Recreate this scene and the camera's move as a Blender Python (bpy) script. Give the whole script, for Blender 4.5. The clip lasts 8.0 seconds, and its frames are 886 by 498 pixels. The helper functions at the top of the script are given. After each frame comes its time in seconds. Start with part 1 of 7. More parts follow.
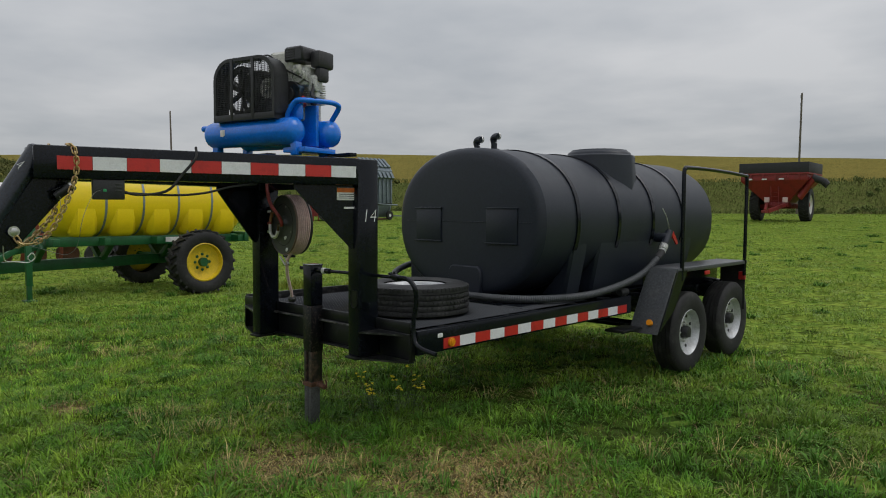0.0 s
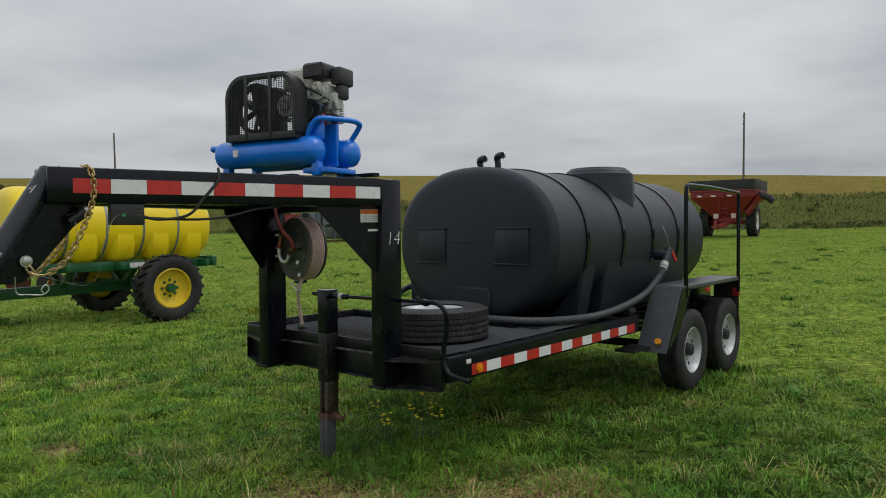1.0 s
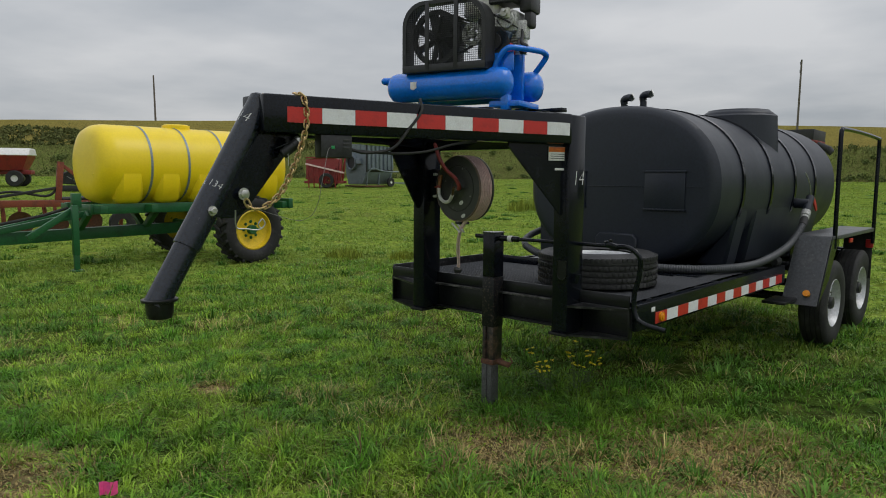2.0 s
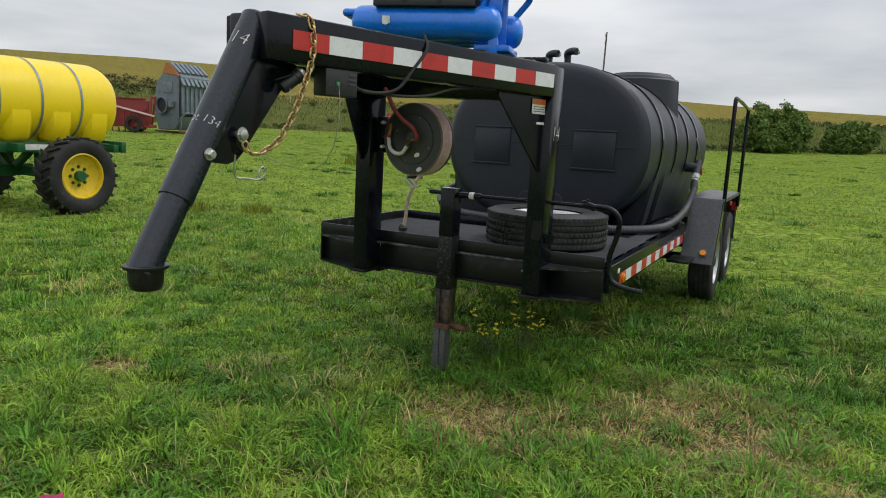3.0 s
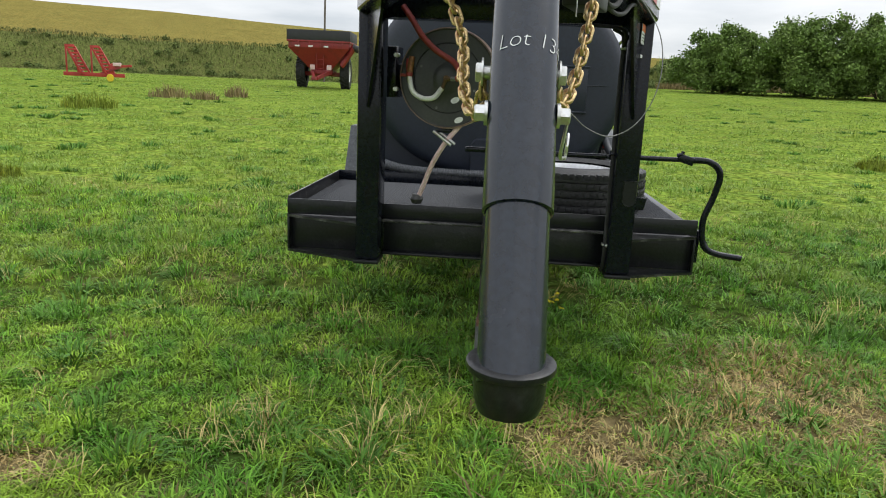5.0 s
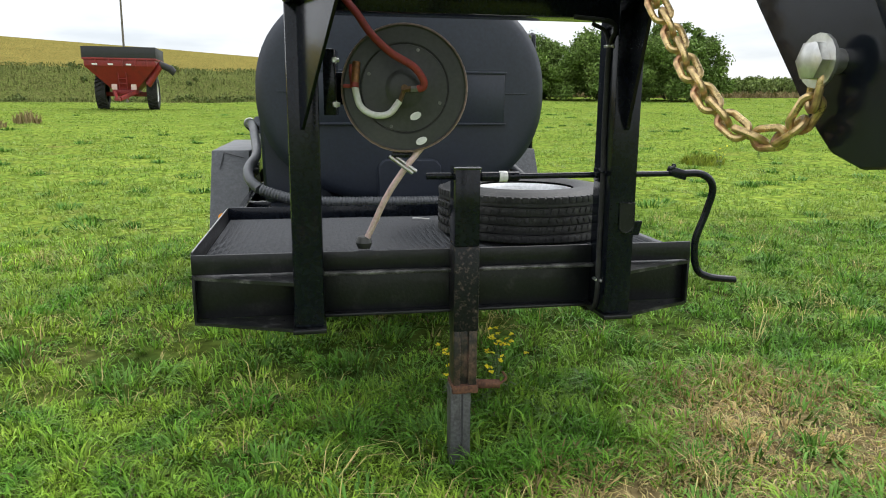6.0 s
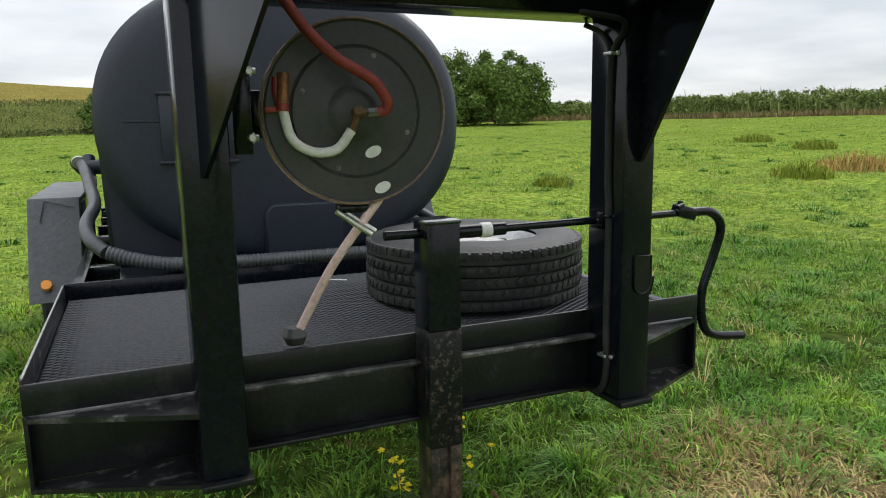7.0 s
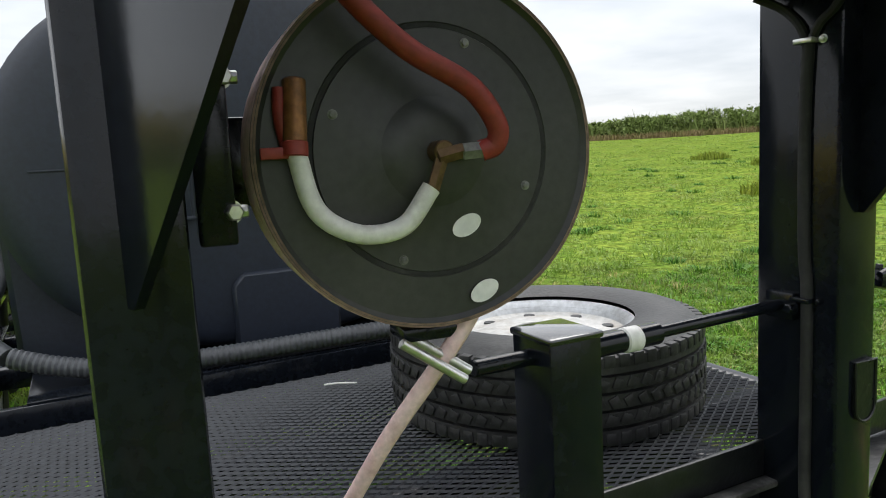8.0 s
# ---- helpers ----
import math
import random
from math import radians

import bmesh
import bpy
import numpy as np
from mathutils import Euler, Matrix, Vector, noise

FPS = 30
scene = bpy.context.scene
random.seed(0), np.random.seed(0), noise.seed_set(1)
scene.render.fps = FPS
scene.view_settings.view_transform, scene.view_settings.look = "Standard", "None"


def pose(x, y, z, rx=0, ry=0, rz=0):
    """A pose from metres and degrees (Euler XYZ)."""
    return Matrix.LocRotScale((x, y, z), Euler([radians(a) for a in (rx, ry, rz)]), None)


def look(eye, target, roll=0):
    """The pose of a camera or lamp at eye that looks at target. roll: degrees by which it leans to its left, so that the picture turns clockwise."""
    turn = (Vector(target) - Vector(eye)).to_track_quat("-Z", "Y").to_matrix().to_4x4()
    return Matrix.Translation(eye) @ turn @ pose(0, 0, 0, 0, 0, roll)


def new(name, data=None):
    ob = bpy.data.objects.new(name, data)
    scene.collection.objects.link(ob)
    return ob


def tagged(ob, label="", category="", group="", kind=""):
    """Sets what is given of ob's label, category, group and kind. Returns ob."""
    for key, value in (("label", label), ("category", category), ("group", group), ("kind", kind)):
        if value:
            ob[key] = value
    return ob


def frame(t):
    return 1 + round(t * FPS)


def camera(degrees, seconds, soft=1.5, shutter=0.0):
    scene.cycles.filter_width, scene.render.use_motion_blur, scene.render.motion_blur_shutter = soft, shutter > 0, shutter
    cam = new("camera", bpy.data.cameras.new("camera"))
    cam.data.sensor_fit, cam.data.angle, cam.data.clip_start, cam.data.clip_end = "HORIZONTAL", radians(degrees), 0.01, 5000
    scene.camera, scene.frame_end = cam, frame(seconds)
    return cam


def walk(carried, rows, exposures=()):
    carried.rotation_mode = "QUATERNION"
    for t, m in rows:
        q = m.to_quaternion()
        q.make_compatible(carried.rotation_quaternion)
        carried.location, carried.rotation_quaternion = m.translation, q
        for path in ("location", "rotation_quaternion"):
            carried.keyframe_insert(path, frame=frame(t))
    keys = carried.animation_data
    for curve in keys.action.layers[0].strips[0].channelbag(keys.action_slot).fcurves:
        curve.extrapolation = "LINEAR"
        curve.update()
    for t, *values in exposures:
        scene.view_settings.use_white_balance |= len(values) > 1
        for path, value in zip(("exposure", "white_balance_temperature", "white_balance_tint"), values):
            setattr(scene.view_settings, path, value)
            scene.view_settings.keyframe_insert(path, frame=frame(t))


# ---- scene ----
cam = camera(64.0, 8.0, soft=1.0)
EXPOSURES = [(0, -0.12), (1.0, 0.0), (1.5, -0.14), (2.2, 0.06), (3.5, 0.58), (4.2, 0.72), (5.5, 1.02), (6.0, 1.16), (6.5, 1.02), (7.2, 0.86), (8.0, 1.02)]
PATH = [
    (0, (4.512, -3.288, 1.699), (3.132, -1.845, 1.587), 0.3),
    (0.5, (4.345, -3.308, 1.706), (2.999, -1.837, 1.551), -1.0),
    (1, (4.004, -3.501, 1.708), (2.726, -1.963, 1.652), -0.5),
    (1.5, (3.616, -3.77, 1.668), (2.3, -2.269, 1.548), 1.7),
    (2, (3.107, -3.974, 1.652), (1.771, -2.5, 1.45), 0.4),
    (2.2, (2.97, -4.059, 1.642), (1.694, -2.536, 1.419), 0.7),
    (3.3, (1.728, -4.219, 1.589), (0.905, -2.426, 1.26), 3.5),
    (3.5, (1.508, -4.215, 1.582), (0.698, -2.417, 1.246), 3.6),
    (4, (0.933, -4.097, 1.544), (0.406, -2.205, 1.164), 2.3),
    (4.2, (0.723, -4.014, 1.533), (0.249, -2.112, 1.135), 1.5),
    (5.3, (-0.198, -3.417, 1.535), (-0.141, -1.469, 1.087), 2.0),
    (5.5, (-0.326, -3.279, 1.512), (-0.149, -1.337, 1.069), 0.8),
    (6, (-0.561, -2.826, 1.516), (-0.213, -0.898, 1.115), 0.4),
    (6.5, (-0.784, -2.362, 1.529), (-0.127, -0.511, 1.151), 1.1),
    (7, (-0.753, -1.906, 1.523), (0.029, -0.095, 1.192), -0.9),
    (7.5, (-0.734, -1.413, 1.524), (0.082, 0.388, 1.223), -0.1),
    (8, (-0.648, -0.984, 1.565), (0.253, 0.783, 1.305), -3.0),
]
walk(cam, [(t, look(eye, target, roll)) for t, eye, target, roll in PATH], EXPOSURES)

# ---- world and light ----
world = bpy.data.worlds.new("world")
scene.world = world
world.use_nodes = True
wn, wl = world.node_tree.nodes, world.node_tree.links
wn.clear()
SUN_ELEV, SUN_AZ = radians(52), radians(55)


def build_sky():
    out = wn.new("ShaderNodeOutputWorld")
    bg = wn.new("ShaderNodeBackground")
    sky = wn.new("ShaderNodeTexSky")
    sky.sky_type = "NISHITA"
    sky.sun_disc = False
    sky.sun_elevation, sky.sun_rotation = SUN_ELEV, SUN_AZ
    coord = wn.new("ShaderNodeTexCoord")
    sep = wn.new("ShaderNodeSeparateXYZ")
    wl.new(coord.outputs["Generated"], sep.inputs[0])
    # flat cloud deck: direction projected on a plane overhead
    up = wn.new("ShaderNodeMath")
    up.operation = "MAXIMUM"
    wl.new(sep.outputs["Z"], up.inputs[0])
    up.inputs[1].default_value = 0.0
    off = wn.new("ShaderNodeMath")
    off.operation = "ADD"
    wl.new(up.outputs[0], off.inputs[0])
    off.inputs[1].default_value = 0.12
    div = wn.new("ShaderNodeVectorMath")
    div.operation = "DIVIDE"
    comb = wn.new("ShaderNodeCombineXYZ")
    for k in ("X", "Y", "Z"):
        wl.new(off.outputs[0], comb.inputs[k])
    wl.new(coord.outputs["Generated"], div.inputs[0])
    wl.new(comb.outputs[0], div.inputs[1])
    n = wn.new("ShaderNodeTexNoise")
    n.inputs["Scale"].default_value, n.inputs["Detail"].default_value, n.inputs["Roughness"].default_value = 0.9, 5, 0.5
    wl.new(div.outputs[0], n.inputs["Vector"])
    cloud = wn.new("ShaderNodeValToRGB")
    cloud.color_ramp.elements[0].position, cloud.color_ramp.elements[0].color = 0.30, (0.60, 0.64, 0.69, 1)
    cloud.color_ramp.elements[1].position, cloud.color_ramp.elements[1].color = 0.68, (0.95, 0.96, 0.98, 1)
    wl.new(n.outputs["Fac"], cloud.inputs[0])
    # an overcast sky is brighter overhead; below 1, SKY_SIDE dims the sun's side
    grad = wn.new("ShaderNodeMapRange")
    grad.inputs["From Min"].default_value, grad.inputs["From Max"].default_value = 0.0, 0.9
    grad.inputs["To Min"].default_value, grad.inputs["To Max"].default_value = SKY_LOW, SKY_HIGH
    wl.new(sep.outputs["Z"], grad.inputs["Value"])
    side = wn.new("ShaderNodeVectorMath")
    side.operation = "DOT_PRODUCT"
    wl.new(coord.outputs["Generated"], side.inputs[0])
    side.inputs[1].default_value = (math.sin(SUN_AZ), math.cos(SUN_AZ), 0)
    sr = wn.new("ShaderNodeMapRange")
    sr.inputs["From Min"].default_value, sr.inputs["From Max"].default_value = 0.3, 1.0
    sr.inputs["To Min"].default_value, sr.inputs["To Max"].default_value = 1.0, SKY_SIDE
    wl.new(side.outputs["Value"], sr.inputs["Value"])
    mul = wn.new("ShaderNodeMath")
    mul.operation = "MULTIPLY"
    wl.new(grad.outputs[0], mul.inputs[0])
    wl.new(sr.outputs[0], mul.inputs[1])
    sc = wn.new("ShaderNodeVectorMath")
    sc.operation = "SCALE"
    wl.new(cloud.outputs[0], sc.inputs[0])
    wl.new(mul.outputs[0], sc.inputs["Scale"])
    mix = wn.new("ShaderNodeMix")
    mix.data_type = "RGBA"
    mix.inputs[0].default_value = 0.93
    wl.new(sky.outputs[0], mix.inputs[6])
    wl.new(sc.outputs[0], mix.inputs[7])
    wl.new(mix.outputs[2], bg.inputs[0])
    bg.inputs[1].default_value = 0.1
    wl.new(bg.outputs[0], out.inputs[0])


SKY_LOW, SKY_HIGH, SKY_SIDE = 5.6, 12.1, 0.9
build_sky()
sun = new("sun", bpy.data.lights.new("sun", "SUN"))
sun.data.energy, sun.data.angle, sun.data.color = 0.7, radians(35), (1.0, 0.97, 0.93)
sun.matrix_world = look((0, 0, 30), Vector((0, 0, 30)) - Vector((math.sin(SUN_AZ) * math.cos(SUN_ELEV), math.cos(SUN_AZ) * math.cos(SUN_ELEV), math.sin(SUN_ELEV))))


# ---- materials ----
def material(name, base, rough=0.6, metal=0.0, var=0.25, scale=6.0, second=None, bump=0.15, fine=90.0, spec=0.5, island=0.0, patch=0.5, coat=0.0):
    """A surface with two scales of variation: patches (scale) towards the second colour, and fine grain in tone, gloss and relief."""
    m = bpy.data.materials.new(name)
    m.use_nodes = True
    nt = m.node_tree
    b = nt.nodes["Principled BSDF"]
    geo = nt.nodes.new("ShaderNodeTexCoord")
    second = second or tuple(c * 0.6 for c in base)
    n1 = nt.nodes.new("ShaderNodeTexNoise")
    n1.inputs["Scale"].default_value, n1.inputs["Detail"].default_value, n1.inputs["Roughness"].default_value = scale, 6, 0.65
    n2 = nt.nodes.new("ShaderNodeTexNoise")
    n2.inputs["Scale"].default_value, n2.inputs["Detail"].default_value = fine, 3
    for n in (n1, n2):
        nt.links.new(geo.outputs["Object"], n.inputs["Vector"])
    ramp = nt.nodes.new("ShaderNodeMapRange")
    ramp.inputs["From Min"].default_value, ramp.inputs["From Max"].default_value = patch, min(patch + 0.25, 1.0)
    nt.links.new(n1.outputs["Fac"], ramp.inputs["Value"])
    mix = nt.nodes.new("ShaderNodeMix")
    mix.data_type = "RGBA"
    mix.inputs[6].default_value, mix.inputs[7].default_value = (*base, 1), (*second, 1)
    nt.links.new(ramp.outputs[0], mix.inputs[0])
    hsv = nt.nodes.new("ShaderNodeHueSaturation")
    val = nt.nodes.new("ShaderNodeMapRange")
    val.inputs["From Min"].default_value, val.inputs["From Max"].default_value = 0.3, 0.7
    val.inputs["To Min"].default_value, val.inputs["To Max"].default_value = 1 - var, 1 + var
    nt.links.new(n2.outputs["Fac"], val.inputs["Value"])
    last = val.outputs[0]
    if island:
        isl = nt.nodes.new("ShaderNodeNewGeometry")
        ir = nt.nodes.new("ShaderNodeMapRange")
        ir.inputs["To Min"].default_value, ir.inputs["To Max"].default_value = 1 - island, 1 + island
        nt.links.new(isl.outputs["Random Per Island"], ir.inputs["Value"])
        mm = nt.nodes.new("ShaderNodeMath")
        mm.operation = "MULTIPLY"
        nt.links.new(last, mm.inputs[0])
        nt.links.new(ir.outputs[0], mm.inputs[1])
        last = mm.outputs[0]
    nt.links.new(last, hsv.inputs["Value"])
    nt.links.new(mix.outputs[2], hsv.inputs["Color"])
    nt.links.new(hsv.outputs[0], b.inputs["Base Color"])
    rr = nt.nodes.new("ShaderNodeMapRange")
    rr.inputs["To Min"].default_value, rr.inputs["To Max"].default_value = max(rough - 0.15, 0.03), min(rough + 0.15, 1)
    nt.links.new(n1.outputs["Fac"], rr.inputs["Value"])
    nt.links.new(rr.outputs[0], b.inputs["Roughness"])
    b.inputs["Metallic"].default_value = metal
    b.inputs["Specular IOR Level"].default_value = spec
    b.inputs["Coat Weight"].default_value = coat
    if bump:
        bp = nt.nodes.new("ShaderNodeBump")
        bp.inputs["Strength"].default_value, bp.inputs["Distance"].default_value = bump, 0.004
        nt.links.new(n2.outputs["Fac"], bp.inputs["Height"])
        nt.links.new(bp.outputs[0], b.inputs["Normal"])
    return m


M = {}
M["black_paint"] = material("black_paint", (0.0050, 0.0066, 0.0100), 0.15, 0, 0.3, 5, (0.0085, 0.0100, 0.0140), 0.04, 60, spec=0.28)
# same black paint, its colour lifted bluish for the sky's sheen on the pipe
M["pipe_paint_sheen"] = material("pipe_paint_sheen", (0.0105, 0.0145, 0.0225), 0.22, 0, 0.3, 5, (0.0145, 0.0185, 0.0270), 0.04, 60, spec=0.5)
M["jack_worn"] = material("jack_worn", (0.0055, 0.0065, 0.0085), 0.35, 0, 0.4, 70, (0.15, 0.110, 0.090), 0.3, 120, spec=0.3, patch=0.53)
M["black_worn"] = material("black_worn", (0.0065, 0.0072, 0.0085), 0.33, 0, 0.4, 9, (0.032, 0.031, 0.032), 0.25, 70, patch=0.54, spec=0.38)
M["tread_plate"] = material("tread_plate", (0.060, 0.064, 0.070), 0.42, 0.0, 0.3, 5, (0.080, 0.082, 0.085), 0.5, 45)
M["rust_red"] = material("rust_red", (0.21, 0.048, 0.022), 0.75, 0, 0.3, 6, (0.09, 0.035, 0.022), 0.3, 50)
M["edge_worn"] = material("edge_worn", (0.03, 0.03, 0.03), 0.4, 0.3, 0.4, 12, (0.20, 0.195, 0.19), 0.2, 80, patch=0.45)
M["red_bright"] = material("red_bright", (0.40, 0.03, 0.022), 0.5, 0, 0.2, 2.5, (0.25, 0.03, 0.025), 0.1, 30)
M["shroud_blue"] = material("shroud_blue", (0.03, 0.06, 0.10), 0.45, 0.2, 0.3, 20, (0.02, 0.03, 0.05), 0.1, 80)
M["weld"] = material("weld", (0.13, 0.13, 0.135), 0.45, 0.4, 0.5, 30, (0.05, 0.05, 0.05), 0.4, 150)
M["mesh_steel"] = material("mesh_steel", (0.022, 0.025, 0.031), 0.36, 0.0, 0.3, 4, (0.05, 0.044, 0.040), 0.1, 60, patch=0.60, spec=0.6)
M["poly_black"] = material("poly_black", (0.0115, 0.0158, 0.0265), 0.45, 0, 0.18, 2.5, (0.0170, 0.0220, 0.0340), 0.12, 55)
M["rubber"] = material("rubber", (0.011, 0.011, 0.0115), 0.72, 0, 0.3, 7, (0.045, 0.044, 0.042), 0.3, 80)
M["hose_grey"] = material("hose_grey", (0.060, 0.064, 0.070), 0.45, 0, 0.2, 8, (0.042, 0.044, 0.048), 0.1, 70)
M["rubber_dusty"] = material("rubber_dusty", (0.013, 0.0135, 0.0145), 0.55, 0, 0.35, 6, (0.050, 0.049, 0.048), 0.35, 90, patch=0.48)
M["rim_dirty"] = material("rim_dirty", (0.50, 0.49, 0.47), 0.5, 0.2, 0.15, 9, (0.30, 0.25, 0.19), 0.1, 60, patch=0.48)
M["rim_silver"] = material("rim_silver", (0.52, 0.53, 0.54), 0.4, 0.35, 0.15, 8, (0.36, 0.35, 0.33), 0.05, 60)
M["white_paint"] = material("white_paint", (0.72, 0.72, 0.70), 0.55, 0, 0.1, 12, (0.5, 0.49, 0.46), 0.05, 60)
M["tape_red"] = material("tape_red", (0.52, 0.028, 0.022), 0.35, 0, 0.12, 14, (0.36, 0.02, 0.018), 0.05, 160)
M["tape_white"] = material("tape_white", (0.74, 0.75, 0.76), 0.35, 0, 0.1, 14, (0.6, 0.6, 0.6), 0.05, 160)
M["rust"] = material("rust", (0.12, 0.052, 0.028), 0.8, 0, 0.4, 18, (0.05, 0.028, 0.02), 0.5, 90)
M["blue_paint"] = material("blue_paint", (0.004, 0.185, 0.78), 0.22, 0, 0.10, 6, (0.004, 0.14, 0.60), 0.04, 60, coat=0.3)
M["guard_black"] = material("guard_black", (0.016, 0.017, 0.018), 0.5, 0, 0.3, 9, (0.03, 0.03, 0.03), 0.1, 70)
M["engine_black"] = material("engine_black", (0.02, 0.02, 0.022), 0.45, 0, 0.3, 20, (0.04, 0.04, 0.042), 0.15, 90)
M["engine_cream"] = material("engine_cream", (0.55, 0.54, 0.49), 0.4, 0, 0.1, 9, (0.42, 0.41, 0.37), 0.05, 60)
M["cast_alu"] = material("cast_alu", (0.50, 0.50, 0.48), 0.45, 0.25, 0.4, 28, (0.16, 0.16, 0.155), 0.4, 120)
M["red_plastic"] = material("red_plastic", (0.5, 0.02, 0.02), 0.4, 0, 0.1, 10, (0.35, 0.02, 0.02), 0.05, 60)
M["red_rubber"] = material("red_rubber", (0.27, 0.034, 0.026), 0.55, 0, 0.15, 20, (0.22, 0.04, 0.03), 0.1, 90)
M["pink_hose"] = material("pink_hose", (0.72, 0.53, 0.51), 0.55, 0, 0.15, 25, (0.58, 0.36, 0.34), 0.1, 90)
M["white_hose"] = material("white_hose", (0.68, 0.67, 0.64), 0.55, 0, 0.1, 25, (0.5, 0.48, 0.44), 0.1, 90)
M["brass"] = material("brass", (0.14, 0.085, 0.042), 0.5, 0.6, 0.3, 35, (0.08, 0.045, 0.022), 0.2, 90)
M["reel_grey"] = material("reel_grey", (0.033, 0.034, 0.033), 0.40, 0.0, 0.15, 4, (0.05, 0.049, 0.045), 0.05, 70)
M["zinc"] = material("zinc", (0.62, 0.62, 0.60), 0.32, 0.9, 0.15, 20, (0.45, 0.43, 0.38), 0.05, 90)
M["chain_gold"] = material("chain_gold", (0.56, 0.41, 0.19), 0.30, 0.7, 0.25, 45, (0.34, 0.15, 0.09), 0.15, 120)
M["amber"] = material("amber", (0.75, 0.28, 0.01), 0.25, 0, 0.1, 30, (0.6, 0.2, 0.01), 0.05, 90)
M["orange_label"] = material("orange_label", (0.75, 0.17, 0.02), 0.5, 0, 0.05, 20, (0.6, 0.14, 0.02), 0.0, 60)
M["yellow_poly"] = material("yellow_poly", (0.90, 0.66, 0.010), 0.36, 0, 0.03, 0.9, (0.80, 0.56, 0.010), 0.02, 30)
M["yellow_paint"] = material("yellow_paint", (0.75, 0.53, 0.02), 0.45, 0, 0.15, 8, (0.5, 0.36, 0.03), 0.05, 60)
M["green_paint"] = material("green_paint", (0.012, 0.10, 0.030), 0.42, 0, 0.2, 5, (0.012, 0.06, 0.022), 0.08, 50)
M["red_paint"] = material("red_paint", (0.23, 0.018, 0.018), 0.5, 0, 0.25, 2.5, (0.12, 0.02, 0.018), 0.1, 30)
M["faded_red"] = material("faded_red", (0.24, 0.028, 0.030), 0.6, 0, 0.25, 2.5, (0.2, 0.06, 0.045), 0.1, 30)
M["galvanised"] = material("galvanised", (0.22, 0.265, 0.30), 0.45, 0.4, 0.2, 2.5, (0.15, 0.185, 0.21), 0.1, 30)
M["tarp_black"] = material("tarp_black", (0.018, 0.018, 0.02), 0.6, 0, 0.2, 2.5, (0.03, 0.03, 0.032), 0.1, 30)
M["pole_wood"] = material("pole_wood", (0.14, 0.12, 0.10), 0.85, 0, 0.3, 3, (0.09, 0.08, 0.07), 0.3, 40)
M["brush"] = material("brush", (0.115, 0.150, 0.045), 0.8, 0, 0.15, 0.3, (0.10, 0.12, 0.04), 0.0, 20, spec=0.15, island=0.45, patch=0.5)
M["hedge_leaf"] = material("hedge_leaf", (0.150, 0.200, 0.058), 0.8, 0, 0.15, 0.3, (0.19, 0.225, 0.08), 0.0, 20, spec=0.15, island=0.45, patch=0.5)
M["gloss_black"] = material("gloss_black", (0.006, 0.0075, 0.010), 0.16, 0, 0.3, 5, (0.010, 0.011, 0.014), 0.03, 60, spec=0.5, coat=1.0)
M["dryer_sheet"] = material("dryer_sheet", (0.17, 0.205, 0.235), 0.6, 0.15, 0.2, 2.5, (0.10, 0.13, 0.155), 0.1, 30)
M["orange_weed"] = material("orange_weed", (0.40, 0.26, 0.09), 0.8, 0, 0.15, 3, (0.28, 0.25, 0.07), 0.0, 20, spec=0.1, island=0.4)
M["yellow_weed"] = material("yellow_weed", (0.20, 0.25, 0.035), 0.8, 0, 0.15, 3, (0.36, 0.32, 0.03), 0.0, 20, spec=0.1, island=0.4, patch=0.55)
M["dull_metal"] = material("dull_metal", (0.20, 0.20, 0.19), 0.5, 0.4, 0.3, 30, (0.08, 0.08, 0.08), 0.3, 90)
M["bare_steel"] = material("bare_steel", (0.014, 0.013, 0.013), 0.4, 0.0, 0.4, 16, (0.15, 0.090, 0.062), 0.3, 90, patch=0.46)
M["green_dot"] = material("green_dot", (0.02, 0.28, 0.09), 0.5, 0, 0.1, 20, (0.02, 0.2, 0.08), 0.0, 60)
M["copper"] = material("copper", (0.26, 0.115, 0.04), 0.45, 0.4, 0.3, 35, (0.10, 0.05, 0.025), 0.2, 90)
M["rim_wear"] = material("rim_wear", (0.20, 0.13, 0.10), 0.6, 0, 0.3, 20, (0.08, 0.06, 0.05), 0.2, 90)
M["pink_flag"] = material("pink_flag", (0.95, 0.13, 0.42), 0.6, 0, 0.1, 20, (0.9, 0.16, 0.45), 0.05, 60)
M["bark"] = material("bark", (0.10, 0.075, 0.05), 0.9, 0, 0.3, 6, (0.06, 0.05, 0.04), 0.5, 40)
M["leaf"] = material("leaf", (0.125, 0.195, 0.045), 0.6, 0, 0.1, 0.5, (0.16, 0.215, 0.055), 0.0, 20, spec=0.15, island=0.45)
M["weed"] = material("weed", (0.120, 0.145, 0.040), 0.8, 0, 0.15, 0.12, (0.185, 0.150, 0.06), 0.0, 20, spec=0.2, island=0.25, patch=0.50)
M["corn"] = material("corn", (0.195, 0.255, 0.078), 0.8, 0, 0.15, 0.15, (0.27, 0.28, 0.11), 0.0, 20, spec=0.2, island=0.35, patch=0.5)
M["flower_yellow"] = material("flower_yellow", (0.85, 0.72, 0.02), 0.6, 0, 0.1, 30, (0.85, 0.66, 0.02), 0.0, 60, island=0.2)
M["stem_green"] = material("stem_green", (0.06, 0.11, 0.025), 0.6, 0, 0.2, 30, (0.08, 0.12, 0.03), 0.0, 60, island=0.3)


